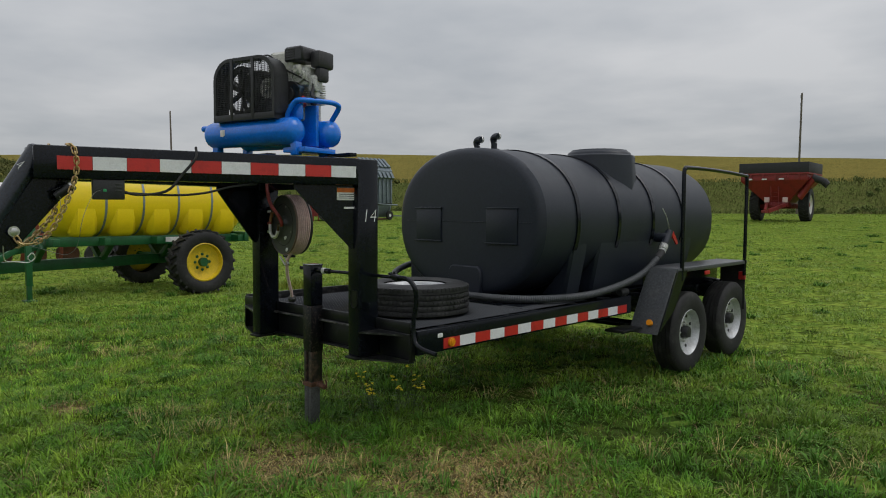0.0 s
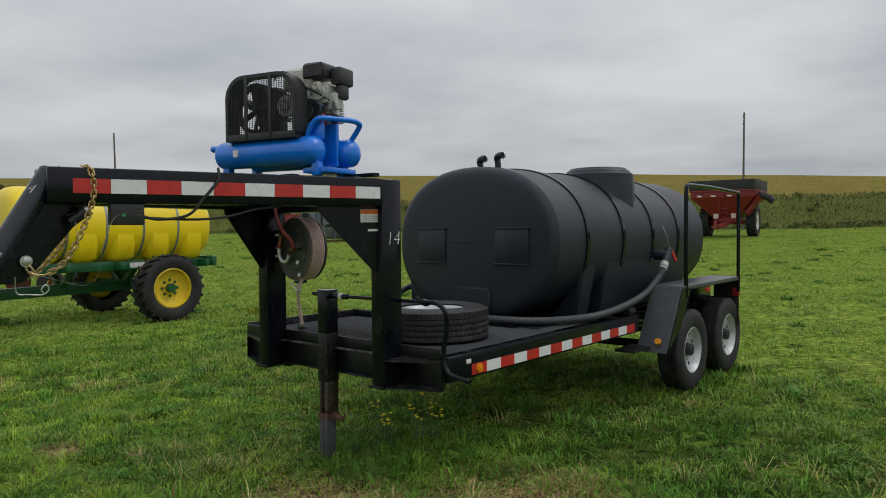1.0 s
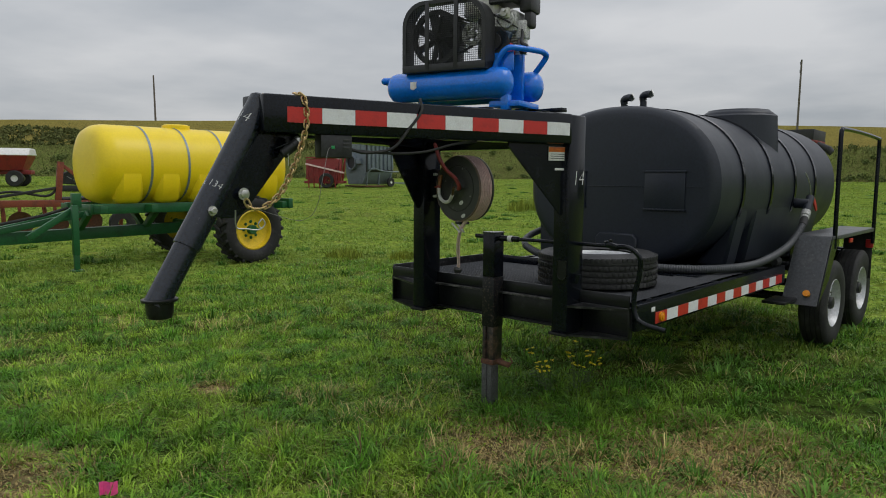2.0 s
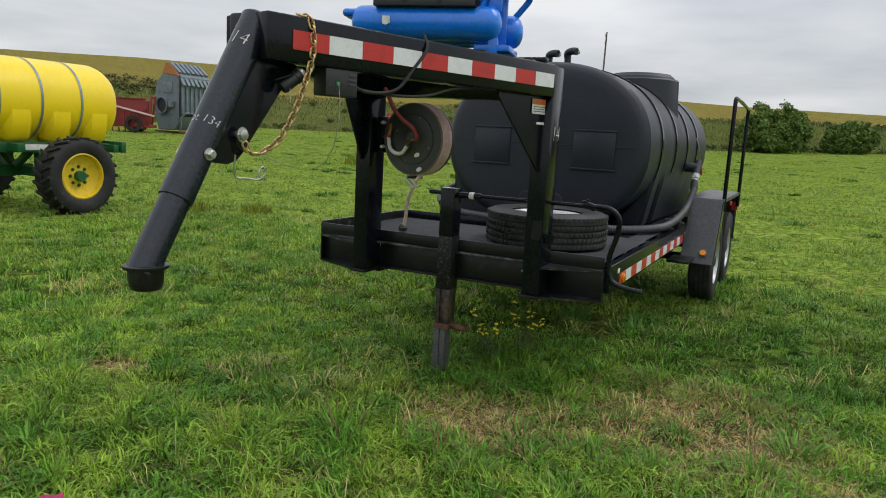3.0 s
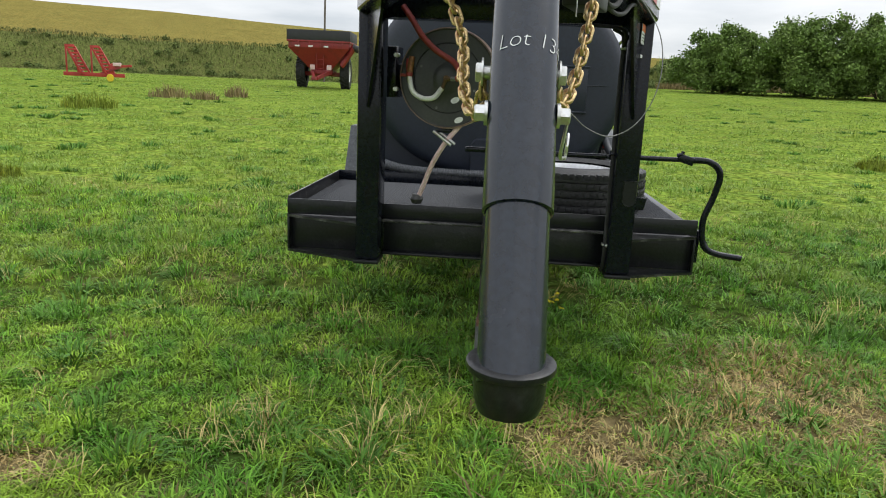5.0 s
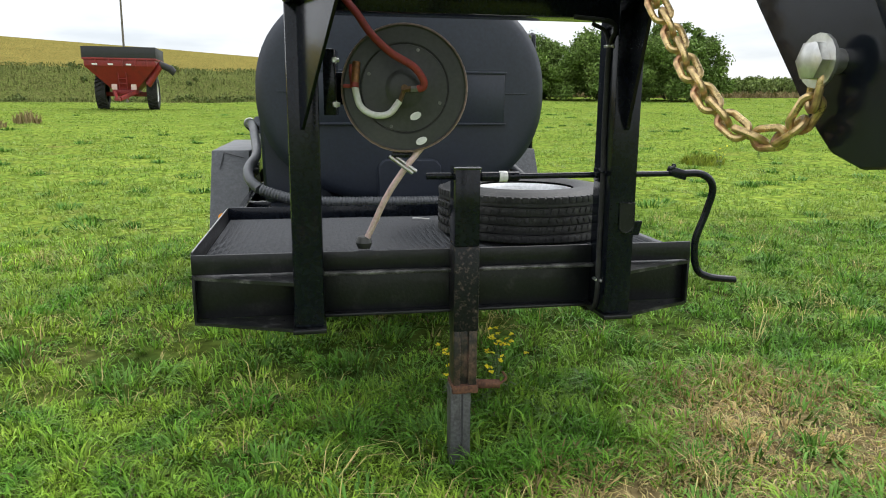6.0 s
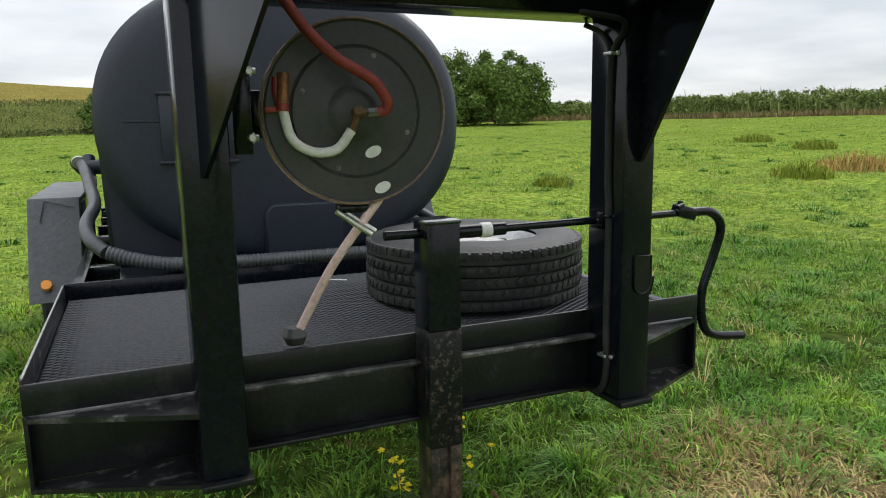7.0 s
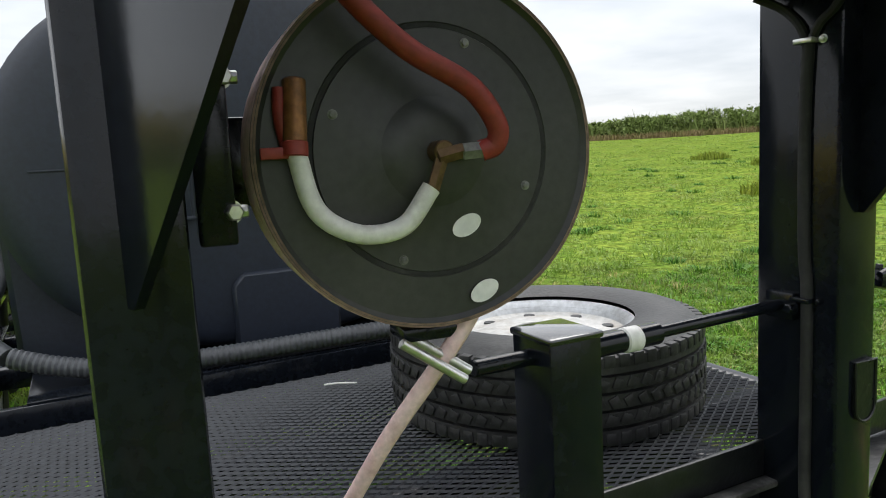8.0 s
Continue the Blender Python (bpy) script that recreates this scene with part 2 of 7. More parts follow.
def grass_material(name, green, lush, dry, dry_spots=(), soil=False, calm=False, lush_shade_spots=()):
    """Grass in three tones: two greens by broad patches, dry straw by smaller ones and round the bare spots."""
    m = bpy.data.materials.new(name)
    m.use_nodes = True
    nt = m.node_tree
    b = nt.nodes["Principled BSDF"]
    geo = nt.nodes.new("ShaderNodeNewGeometry")

    def noise_at(scale, detail=4):
        n = nt.nodes.new("ShaderNodeTexNoise")
        n.inputs["Scale"].default_value, n.inputs["Detail"].default_value = scale, detail
        nt.links.new(geo.outputs["Position"], n.inputs["Vector"])
        return n.outputs["Fac"]

    def span(x, a, c, lo=0.0, hi=1.0):
        r = nt.nodes.new("ShaderNodeMapRange")
        r.inputs["From Min"].default_value, r.inputs["From Max"].default_value = a, c
        r.inputs["To Min"].default_value, r.inputs["To Max"].default_value = lo, hi
        nt.links.new(x, r.inputs["Value"])
        return r.outputs[0]

    def mixed(f, a, c):
        x = nt.nodes.new("ShaderNodeMix")
        x.data_type = "RGBA"
        nt.links.new(f, x.inputs[0])
        for sock, v in ((x.inputs[6], a), (x.inputs[7], c)):
            if isinstance(v, tuple):
                sock.default_value = (*v, 1)
            else:
                nt.links.new(v, sock)
        return x.outputs[2]

    def math2(op, a, c):
        x = nt.nodes.new("ShaderNodeMath")
        x.operation = op
        x.use_clamp = True
        for sock, v in zip(x.inputs, (a, c)):
            if isinstance(v, float):
                sock.default_value = v
            else:
                nt.links.new(v, sock)
        return x.outputs[0]

    col = mixed(span(noise_at(2.6, 5), 0.40, 0.60), mixed(span(noise_at(0.35), 0.42, 0.6), green, tuple(c * 0.8 for c in green)), lush)
    # broad irregular patches of ranker growth, darkened further to hold shade in their colour
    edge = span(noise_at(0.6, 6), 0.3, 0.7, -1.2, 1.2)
    for x, y, r in lush_shade_spots:
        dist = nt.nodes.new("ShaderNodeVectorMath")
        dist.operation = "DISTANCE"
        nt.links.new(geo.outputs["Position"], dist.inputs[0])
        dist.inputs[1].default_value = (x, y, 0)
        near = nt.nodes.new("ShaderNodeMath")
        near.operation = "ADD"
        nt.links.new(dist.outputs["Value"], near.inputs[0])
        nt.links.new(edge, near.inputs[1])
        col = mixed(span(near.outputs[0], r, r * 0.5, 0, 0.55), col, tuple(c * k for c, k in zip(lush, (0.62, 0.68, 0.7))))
    d = math2("ADD", span(noise_at(1.1), 0.58, 0.76, 0, 0.30), span(noise_at(0.13), 0.55, 0.74, 0, 0.10))
    for x, y, r in dry_spots:
        dist = nt.nodes.new("ShaderNodeVectorMath")
        dist.operation = "DISTANCE"
        nt.links.new(geo.outputs["Position"], dist.inputs[0])
        dist.inputs[1].default_value = (x, y, 0)
        d = math2("ADD", d, span(dist.outputs["Value"], r, r * 0.35, 0, 0.75))
    if not soil and not calm:
        isl = geo.outputs["Random Per Island"]
        d = span(math2("SUBTRACT", math2("ADD", d, 0.05), isl), 0.0, 0.03)
    col = mixed(d, col, dry)
    hsv = nt.nodes.new("ShaderNodeHueSaturation")
    nt.links.new(col, hsv.inputs["Color"])
    tone = geo.outputs["Random Per Island"] if not soil else noise_at(9.0, 8)
    nt.links.new(span(tone, 0 if not soil else 0.3, 1 if not soil else 0.7, 0.8 if calm else 0.28, 1.2 if calm else 1.68), hsv.inputs["Value"])
    nt.links.new(hsv.outputs[0], b.inputs["Base Color"])
    b.inputs["Roughness"].default_value = 0.42 if not soil else 0.9
    b.inputs["Specular IOR Level"].default_value = 0.0
    if not soil:
        b.inputs["Specular IOR Level"].default_value = 0.16
        # light shines through the blades
        tr = nt.nodes.new("ShaderNodeBsdfTranslucent")
        nt.links.new(hsv.outputs[0], tr.inputs["Color"])
        ms = nt.nodes.new("ShaderNodeMixShader")
        ms.inputs[0].default_value = 0.28
        nt.links.new(b.outputs[0], ms.inputs[1])
        nt.links.new(tr.outputs[0], ms.inputs[2])
        nt.links.new(ms.outputs[0], nt.nodes["Material Output"].inputs["Surface"])
    return m


# spots beside and under the trailer: lush growth with shade tinted in
LUSH_SHADE = ((5.4, 2.8, 4.8), (1.2, 0.9, 2.1))
DRY = ((1.72, 0.0, 0.95), (0.62, -0.62, 0.6), (-1.8, -1.2, 0.22), (-1.1, -2.9, 0.6), (0.2, -3.3, 0.6), (2.6, -0.8, 0.5))
M["grass"] = grass_material("grass", (0.318, 0.472, 0.056), (0.122, 0.285, 0.031), (0.54, 0.41, 0.18), DRY, lush_shade_spots=LUSH_SHADE)
M["field_grass"] = grass_material("field_grass", (0.285, 0.390, 0.070), (0.200, 0.315, 0.052), (0.36, 0.35, 0.12), calm=True, lush_shade_spots=LUSH_SHADE)
M["dry_grass"] = grass_material("dry_grass", (0.46, 0.36, 0.18), (0.34, 0.30, 0.11), (0.56, 0.43, 0.25))
M["turf"] = grass_material("turf", (0.195, 0.255, 0.042), (0.130, 0.200, 0.032), (0.23, 0.145, 0.080), DRY, soil=True, lush_shade_spots=LUSH_SHADE)
# turf with the shade among tall tufts put into its colour
M["shaded_turf"] = grass_material("shaded_turf", (0.085, 0.115, 0.022), (0.045, 0.075, 0.015), (0.17, 0.12, 0.065), DRY, soil=True, lush_shade_spots=LUSH_SHADE)
M["bank"] = grass_material("bank", (0.11, 0.135, 0.036), (0.11, 0.120, 0.038), (0.16, 0.13, 0.06), soil=True)
M["crop"] = grass_material("crop", (0.225, 0.182, 0.050), (0.175, 0.156, 0.046), (0.265, 0.187, 0.066), soil=True)


# ---- helpers for meshes ----
def thing(name, loc, label, category, group="", rz=0, kind=""):
    e = new(name)
    e.empty_display_size = 0.1
    e.matrix_basis = pose(*loc, 0, 0, rz)
    return tagged(e, label, category, group, kind)


def finish(bm, name, smooth=True):
    me = bpy.data.meshes.new(name)
    bmesh.ops.recalc_face_normals(bm, faces=bm.faces)
    bm.to_mesh(me)
    bm.free()
    if smooth:
        me.shade_smooth()
        me.set_sharp_from_angle(angle=radians(38))
    return me


def part(name, bm, mat, parent=None, label=""):
    me = finish(bm, name)
    me.materials.append(M[mat])
    ob = new(name, me)
    if parent is not None:
        ob.parent = parent
        if parent.type == "MESH":
            ob.matrix_parent_inverse = Matrix.Identity(4)
    if label:
        ob["label"] = label
    return ob


def merge(*bms):
    out = bms[0]
    for b in bms[1:]:
        me = bpy.data.meshes.new("tmp")
        b.to_mesh(me)
        out.from_mesh(me)
        b.free()
        bpy.data.meshes.remove(me)
    return out


def box(x0, x1, y0, y1, z0, z1, bev=0.004, m=None):
    bm = bmesh.new()
    bmesh.ops.create_cube(bm, size=1)
    for v in bm.verts:
        v.co = Vector(((x0 + x1) / 2 + v.co.x * (x1 - x0), (y0 + y1) / 2 + v.co.y * (y1 - y0), (z0 + z1) / 2 + v.co.z * (z1 - z0)))
    if bev:
        bmesh.ops.bevel(bm, geom=bm.edges[:], offset=bev, segments=2, affect="EDGES", profile=0.5)
    if m is not None:
        bm.transform(m)
    return bm


def bar(p0, p1, w, h, bev=0.004, roll=0):
    """A straight bar of width w and height h between two points."""
    p0, p1 = Vector(p0), Vector(p1)
    d = p1 - p0
    q = d.to_track_quat("Y", "Z").to_matrix().to_4x4()
    return box(-w / 2, w / 2, 0, d.length, -h / 2, h / 2, bev, Matrix.Translation(p0) @ q @ pose(0, 0, 0, 0, roll, 0))


def prism(poly, a, b, axis, bev=0.003):
    """A plate: outline poly in the two other axes, from a to b along axis."""
    bm = bmesh.new()

    def place(p, t):
        return {"x": (t, p[0], p[1]), "y": (p[0], t, p[1]), "z": (p[0], p[1], t)}[axis]
    lo = [bm.verts.new(place(p, a)) for p in poly]
    hi = [bm.verts.new(place(p, b)) for p in poly]
    bm.faces.new(lo)
    bm.faces.new(hi[::-1])
    n = len(poly)
    for i in range(n):
        bm.faces.new((lo[i], hi[i], hi[(i + 1) % n], lo[(i + 1) % n]))
    bmesh.ops.recalc_face_normals(bm, faces=bm.faces)
    if bev:
        bmesh.ops.bevel(bm, geom=bm.edges[:], offset=bev, segments=1, affect="EDGES")
    return bm


def lathe(profile, seg=32, m=None, closed=False):
    """Turns (radius, height) pairs round the z axis, then places the result by m."""
    bm = bmesh.new()
    rings = []
    for r, z in profile:
        if r < 1e-6:
            rings.append([bm.verts.new((0, 0, z))])
        else:
            rings.append([bm.verts.new((r * math.cos(2 * math.pi * i / seg), r * math.sin(2 * math.pi * i / seg), z)) for i in range(seg)])
    pairs = list(zip(rings, rings[1:])) + ([(rings[-1], rings[0])] if closed else [])
    for a, b in pairs:
        for i in range(seg):
            j = (i + 1) % seg
            if len(a) == 1 and len(b) == 1:
                continue
            if len(a) == 1:
                bm.faces.new((a[0], b[i], b[j]))
            elif len(b) == 1:
                bm.faces.new((a[i], b[0], a[j]))
            else:
                bm.faces.new((a[i], b[i], b[j], a[j]))
    if m is not None:
        bm.transform(m)
    return bm


def along(p0, p1):
    """The pose that lays the z axis from p0 to p1."""
    p0, p1 = Vector(p0), Vector(p1)
    return Matrix.Translation(p0) @ (p1 - p0).to_track_quat("Z", "Y").to_matrix().to_4x4()


def rod(p0, p1, r, seg=16, r1=None, bev=None):
    ln = (Vector(p1) - Vector(p0)).length
    r1 = r if r1 is None else r1
    e = min(r, r1, ln / 2) * 0.15 if bev is None else bev
    return lathe([(0, 0), (r - e, 0), (r, e), (r1, ln - e), (r1 - e, ln), (0, ln)], seg, along(p0, p1))


def smooth_path(pts, steps=8):
    pts = [Vector(p) for p in pts]
    ext = [2 * pts[0] - pts[1]] + pts + [2 * pts[-1] - pts[-2]]
    out = []
    for i in range(1, len(ext) - 2):
        p0, p1, p2, p3 = ext[i - 1:i + 3]
        for s in range(steps):
            t = s / steps
            out.append(0.5 * ((2 * p1) + (p2 - p0) * t + (2 * p0 - 5 * p1 + 4 * p2 - p3) * t * t + (3 * p1 - p0 - 3 * p2 + p3) * t ** 3))
    out.append(pts[-1])
    return out


def tube(pts, r, seg=10, steps=8, loop=False, ridged=0.0):
    """A round tube along a smooth line through pts; loop closes it; ridged makes every other ring larger."""
    if loop:
        path = [Vector(p) for p in pts]
    else:
        path = smooth_path(pts, steps) if steps else [Vector(p) for p in pts]
    bm = bmesh.new()
    n = len(path)
    up = None
    rings = []
    for i, p in enumerate(path):
        d = (path[(i + 1) % n] - path[i - 1]) if loop else (path[min(i + 1, n - 1)] - path[max(i - 1, 0)])
        d.normalize()
        if up is None:
            up = d.orthogonal().normalized()
        up = (up - d * up.dot(d)).normalized()
        side = d.cross(up)
        rr = r * (1 + (ridged if i % 2 else 0))
        rings.append([bm.verts.new(p + rr * (math.cos(2 * math.pi * k / seg) * up + math.sin(2 * math.pi * k / seg) * side)) for k in range(seg)])
    for a, b in list(zip(rings, rings[1:])) + ([(rings[-1], rings[0])] if loop else []):
        for k in range(seg):
            bm.faces.new((a[k], a[(k + 1) % seg], b[(k + 1) % seg], b[k]))
    if not loop:
        bm.faces.new(rings[0][::-1])
        bm.faces.new(rings[-1])
    return bm


def hexbolt(p, d, r=0.012, h=0.01):
    """A hexagonal head on a round washer, at p, facing along d."""
    m = along(p, Vector(p) + Vector(d))
    return merge(lathe([(0, 0), (r * 1.35, 0), (r * 1.35, h * 0.25), (0, h * 0.25)], 16, m), lathe([(0, h * 0.25), (r, h * 0.25), (r, h * 0.9), (r * 0.8, h), (0, h)], 6, m))


def joined(parts):
    return merge(*parts)


def mesh_object(name, verts, faces, mat):
    """Links one mesh from numpy arrays of places and of equally long faces."""
    me = bpy.data.meshes.new(name)
    verts = np.asarray(verts, dtype=np.float32)
    faces = np.asarray(faces, dtype=np.int32)
    k = faces.shape[1]
    me.vertices.add(len(verts))
    me.vertices.foreach_set("co", verts.ravel())
    me.loops.add(faces.size)
    me.loops.foreach_set("vertex_index", faces.ravel())
    me.polygons.add(len(faces))
    me.polygons.foreach_set("loop_start", np.arange(0, faces.size, k, dtype=np.int32))
    me.update(calc_edges=True)
    for mm in (mat if isinstance(mat, list) else [mat]):
        me.materials.append(M[mm])
    return new(name, me)


# ---- ground and distance ----
CX, CY = 0.0, -3.0


def interp(x, xs, ys):
    return np.interp(x, xs, ys)


def ground_height(x, y):
    """The field: level round the trailer, rising gently away from it, with a bank and a hill under crops beyond."""
    x, y = np.asarray(x, float), np.asarray(y, float)
    dx, dy = x - CX, y - CY
    r = np.hypot(dx, dy)
    az = np.degrees(np.arctan2(dx, dy))
    rise = interp(np.abs(az), [0, 85, 120, 180], [1, 1, 0.3, 0.2])
    z = interp(az, [-180, -8, 12, 180], [0.025, 0.025, 0.035, 0.035]) * np.clip(r - 14, 0, 70) * rise
    z = z + 0.05 * np.sin(x * 0.23 + 1.0) * np.sin(y * 0.19) * np.clip((r - 6) / 10, 0, 1)
    start = interp(az, [-180, -10, 6, 180], [72, 72, 80, 82])
    bank = interp(az, [-180, -110, -80, 0, 14, 22, 40, 180], [0, 0, 2.7, 2.7, 1.6, 0.4, 0.0, 0])
    crest = interp(az, [-180, -110, -90, -72, -50, -39, -25, -12, -4, 5, 14, 22, 40, 180], [0, 0, 2.8, 3.75, 4.4, 4.3, 4.2, 3.65, 3.2, 2.9, 2.55, 1.5, 0.9, 0])
    top = 1.6 + 130 * np.tan(np.radians(crest))
    t1 = np.clip((r - start) / 5.0, 0, 1)
    t1 = t1 * t1 * (3 - 2 * t1)
    base = z + bank * t1
    t2 = np.clip((r - start - 5) / (128 - start), 0, 1)
    z = base + (np.maximum(top, base) - base) * np.sin(t2 * math.pi / 2) * (crest > 0.01)
    return z - np.clip(r - 200, 0, None) * 0.012


def field_noise(x, y, s):
    return (np.sin(x * s + 1.3 * np.sin(y * s * 0.7)) * np.sin(y * s * 1.1 + 1.7 * np.sin(x * s * 0.6 + 2)) + 1) / 2


def build_ground():
    seg = 288
    radii = np.concatenate([np.linspace(0.5, 14, 40), np.geomspace(14.6, 160, 110), np.geomspace(170, 3000, 24)])
    ang = np.linspace(0, 2 * math.pi, seg, endpoint=False)
    rr, aa = np.meshgrid(radii, ang, indexing="ij")
    x, y = CX + rr * np.sin(aa), CY + rr * np.cos(aa)
    z = ground_height(x, y)
    verts = np.stack([x.ravel(), y.ravel(), z.ravel()], 1)
    n = len(radii)
    i, j = np.meshgrid(np.arange(n - 1), np.arange(seg), indexing="ij")
    a = i * seg + j
    b = i * seg + (j + 1) % seg
    faces = np.stack([a, b, b + seg, a + seg], -1).reshape(-1, 4)
    faces = np.concatenate([faces, np.stack([np.zeros(seg // 2 - 1, int), np.arange(1, seg - 2, 2), np.arange(2, seg - 1, 2), np.arange(3, seg, 2)], 1)])
    ob = mesh_object("ground", verts, faces, ["turf", "bank", "crop", "shaded_turf"])
    cen = verts[faces].mean(1)
    r = np.hypot(cen[:, 0] - CX, cen[:, 1] - CY)
    az = np.degrees(np.arctan2(cen[:, 0] - CX, cen[:, 1] - CY))
    start = interp(az, [-180, -10, 6, 180], [72, 72, 80, 82])
    zone = np.zeros(len(faces), np.int32)
    hill = (az > -110) & (az < 40)
    # ground coloured darker here for shade between tufts, raggedly giving way to turf
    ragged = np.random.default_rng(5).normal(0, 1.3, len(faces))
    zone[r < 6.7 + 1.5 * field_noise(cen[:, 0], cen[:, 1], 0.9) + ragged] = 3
    zone[hill & (r > start - 0.5)] = 1
    zone[hill & (r > start + 8)] = 2
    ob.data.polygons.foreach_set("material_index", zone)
    ob.data.shade_smooth()
    tagged(ob, "grassy field sloping up to a weedy bank and crops", "ground", kind="structure")


build_ground()


def blades(n, place, height, width, lean, rng):
    """Bent grass blades: five points and three triangles each."""
    p = place(n)
    n = len(p)
    h = height(p) * rng.uniform(0.45, 1.25, n)
    w = width(p) * rng.uniform(0.6, 1.3, n)
    a = rng.uniform(0, 2 * math.pi, n)
    b = rng.uniform(0, 2 * math.pi, n)
    sx, sy = np.cos(a) * w / 2, np.sin(a) * w / 2
    k = lean * rng.uniform(0.1, 1.2, n) * h
    lx, ly = np.cos(b) * k, np.sin(b) * k
    v = np.zeros((n, 5, 3), np.float32)
    v[:, 0] = p + np.stack([-sx, -sy, -0.01 + 0 * h], 1)
    v[:, 1] = p + np.stack([sx, sy, -0.01 + 0 * h], 1)
    v[:, 2] = p + np.stack([lx * 0.35 - sx * 0.8, ly * 0.35 - sy * 0.8, h * 0.6], 1)
    v[:, 3] = p + np.stack([lx * 0.35 + sx * 0.8, ly * 0.35 + sy * 0.8, h * 0.6], 1)
    v[:, 4] = p + np.stack([lx, ly, h * (1 - 0.3 * np.clip(k / np.maximum(h, 1e-3), 0, 1))], 1)
    f = np.array([[0, 1, 3], [0, 3, 2], [2, 3, 4]])
    return v.reshape(-1, 3), (f[None] + 5 * np.arange(n)[:, None, None]).reshape(-1, 3)


def bare(x, y):
    """How thin the grass stands: 1 in the middle of the worn spots."""
    out = 0 * x
    for sx, sy, r in DRY:
        out = np.maximum(out, np.clip(1.15 - np.hypot(x - sx, (y - sy) * 1.3) / r, 0, 1))
    return out


def clumped(rng, cx, cy, per, spread, height, width, droop, lay):
    """Blades in clumps that splay outwards from their centres and lie over to one side."""
    n = len(cx) * per
    k = np.repeat(np.arange(len(cx)), per)
    a = rng.uniform(0, 2 * math.pi, n)
    q = np.sqrt(rng.uniform(0, 1, n)) * spread[k]
    x, y = cx[k] + q * np.cos(a), cy[k] + q * np.sin(a)
    h = height[k] * rng.uniform(0.5, 1.2, n) * (1 - 0.35 * q / spread[k])
    out = 0.35 + droop * rng.uniform(0.3, 1.2, n) * (0.4 + q / spread[k])
    lean = lay[k]
    dx = np.cos(a) * out + np.cos(lean) * 0.45 + rng.normal(0, 0.25, n)
    dy = np.sin(a) * out + np.sin(lean) * 0.45 + rng.normal(0, 0.25, n)
    ln = np.hypot(dx, dy)
    w = width[k] * rng.uniform(0.6, 1.35, n) / 2
    b = np.arctan2(dy, dx) + math.pi / 2 + rng.normal(0, 0.5, n)
    sx, sy = np.cos(b) * w, np.sin(b) * w
    z = ground_height(x, y) - 0.012
    v = np.zeros((n, 5, 3), np.float32)
    mid = 0.38 * h
    v[:, 0] = np.stack([x - sx, y - sy, z], 1)
    v[:, 1] = np.stack([x + sx, y + sy, z], 1)
    v[:, 2] = np.stack([x + dx * mid - sx, y + dy * mid - sy, z + h * 0.62], 1)
    v[:, 3] = np.stack([x + dx * mid + sx, y + dy * mid + sy, z + h * 0.62], 1)
    v[:, 4] = np.stack([x + dx * h, y + dy * h, z + h * np.clip(1.0 - 0.55 * np.clip(ln - 0.5, 0, 1), 0.3, 1)], 1)
    f = np.array([[0, 1, 3], [0, 3, 2], [2, 3, 4]])
    return v.reshape(-1, 3), (f[None] + 5 * np.arange(n)[:, None, None]).reshape(-1, 3)


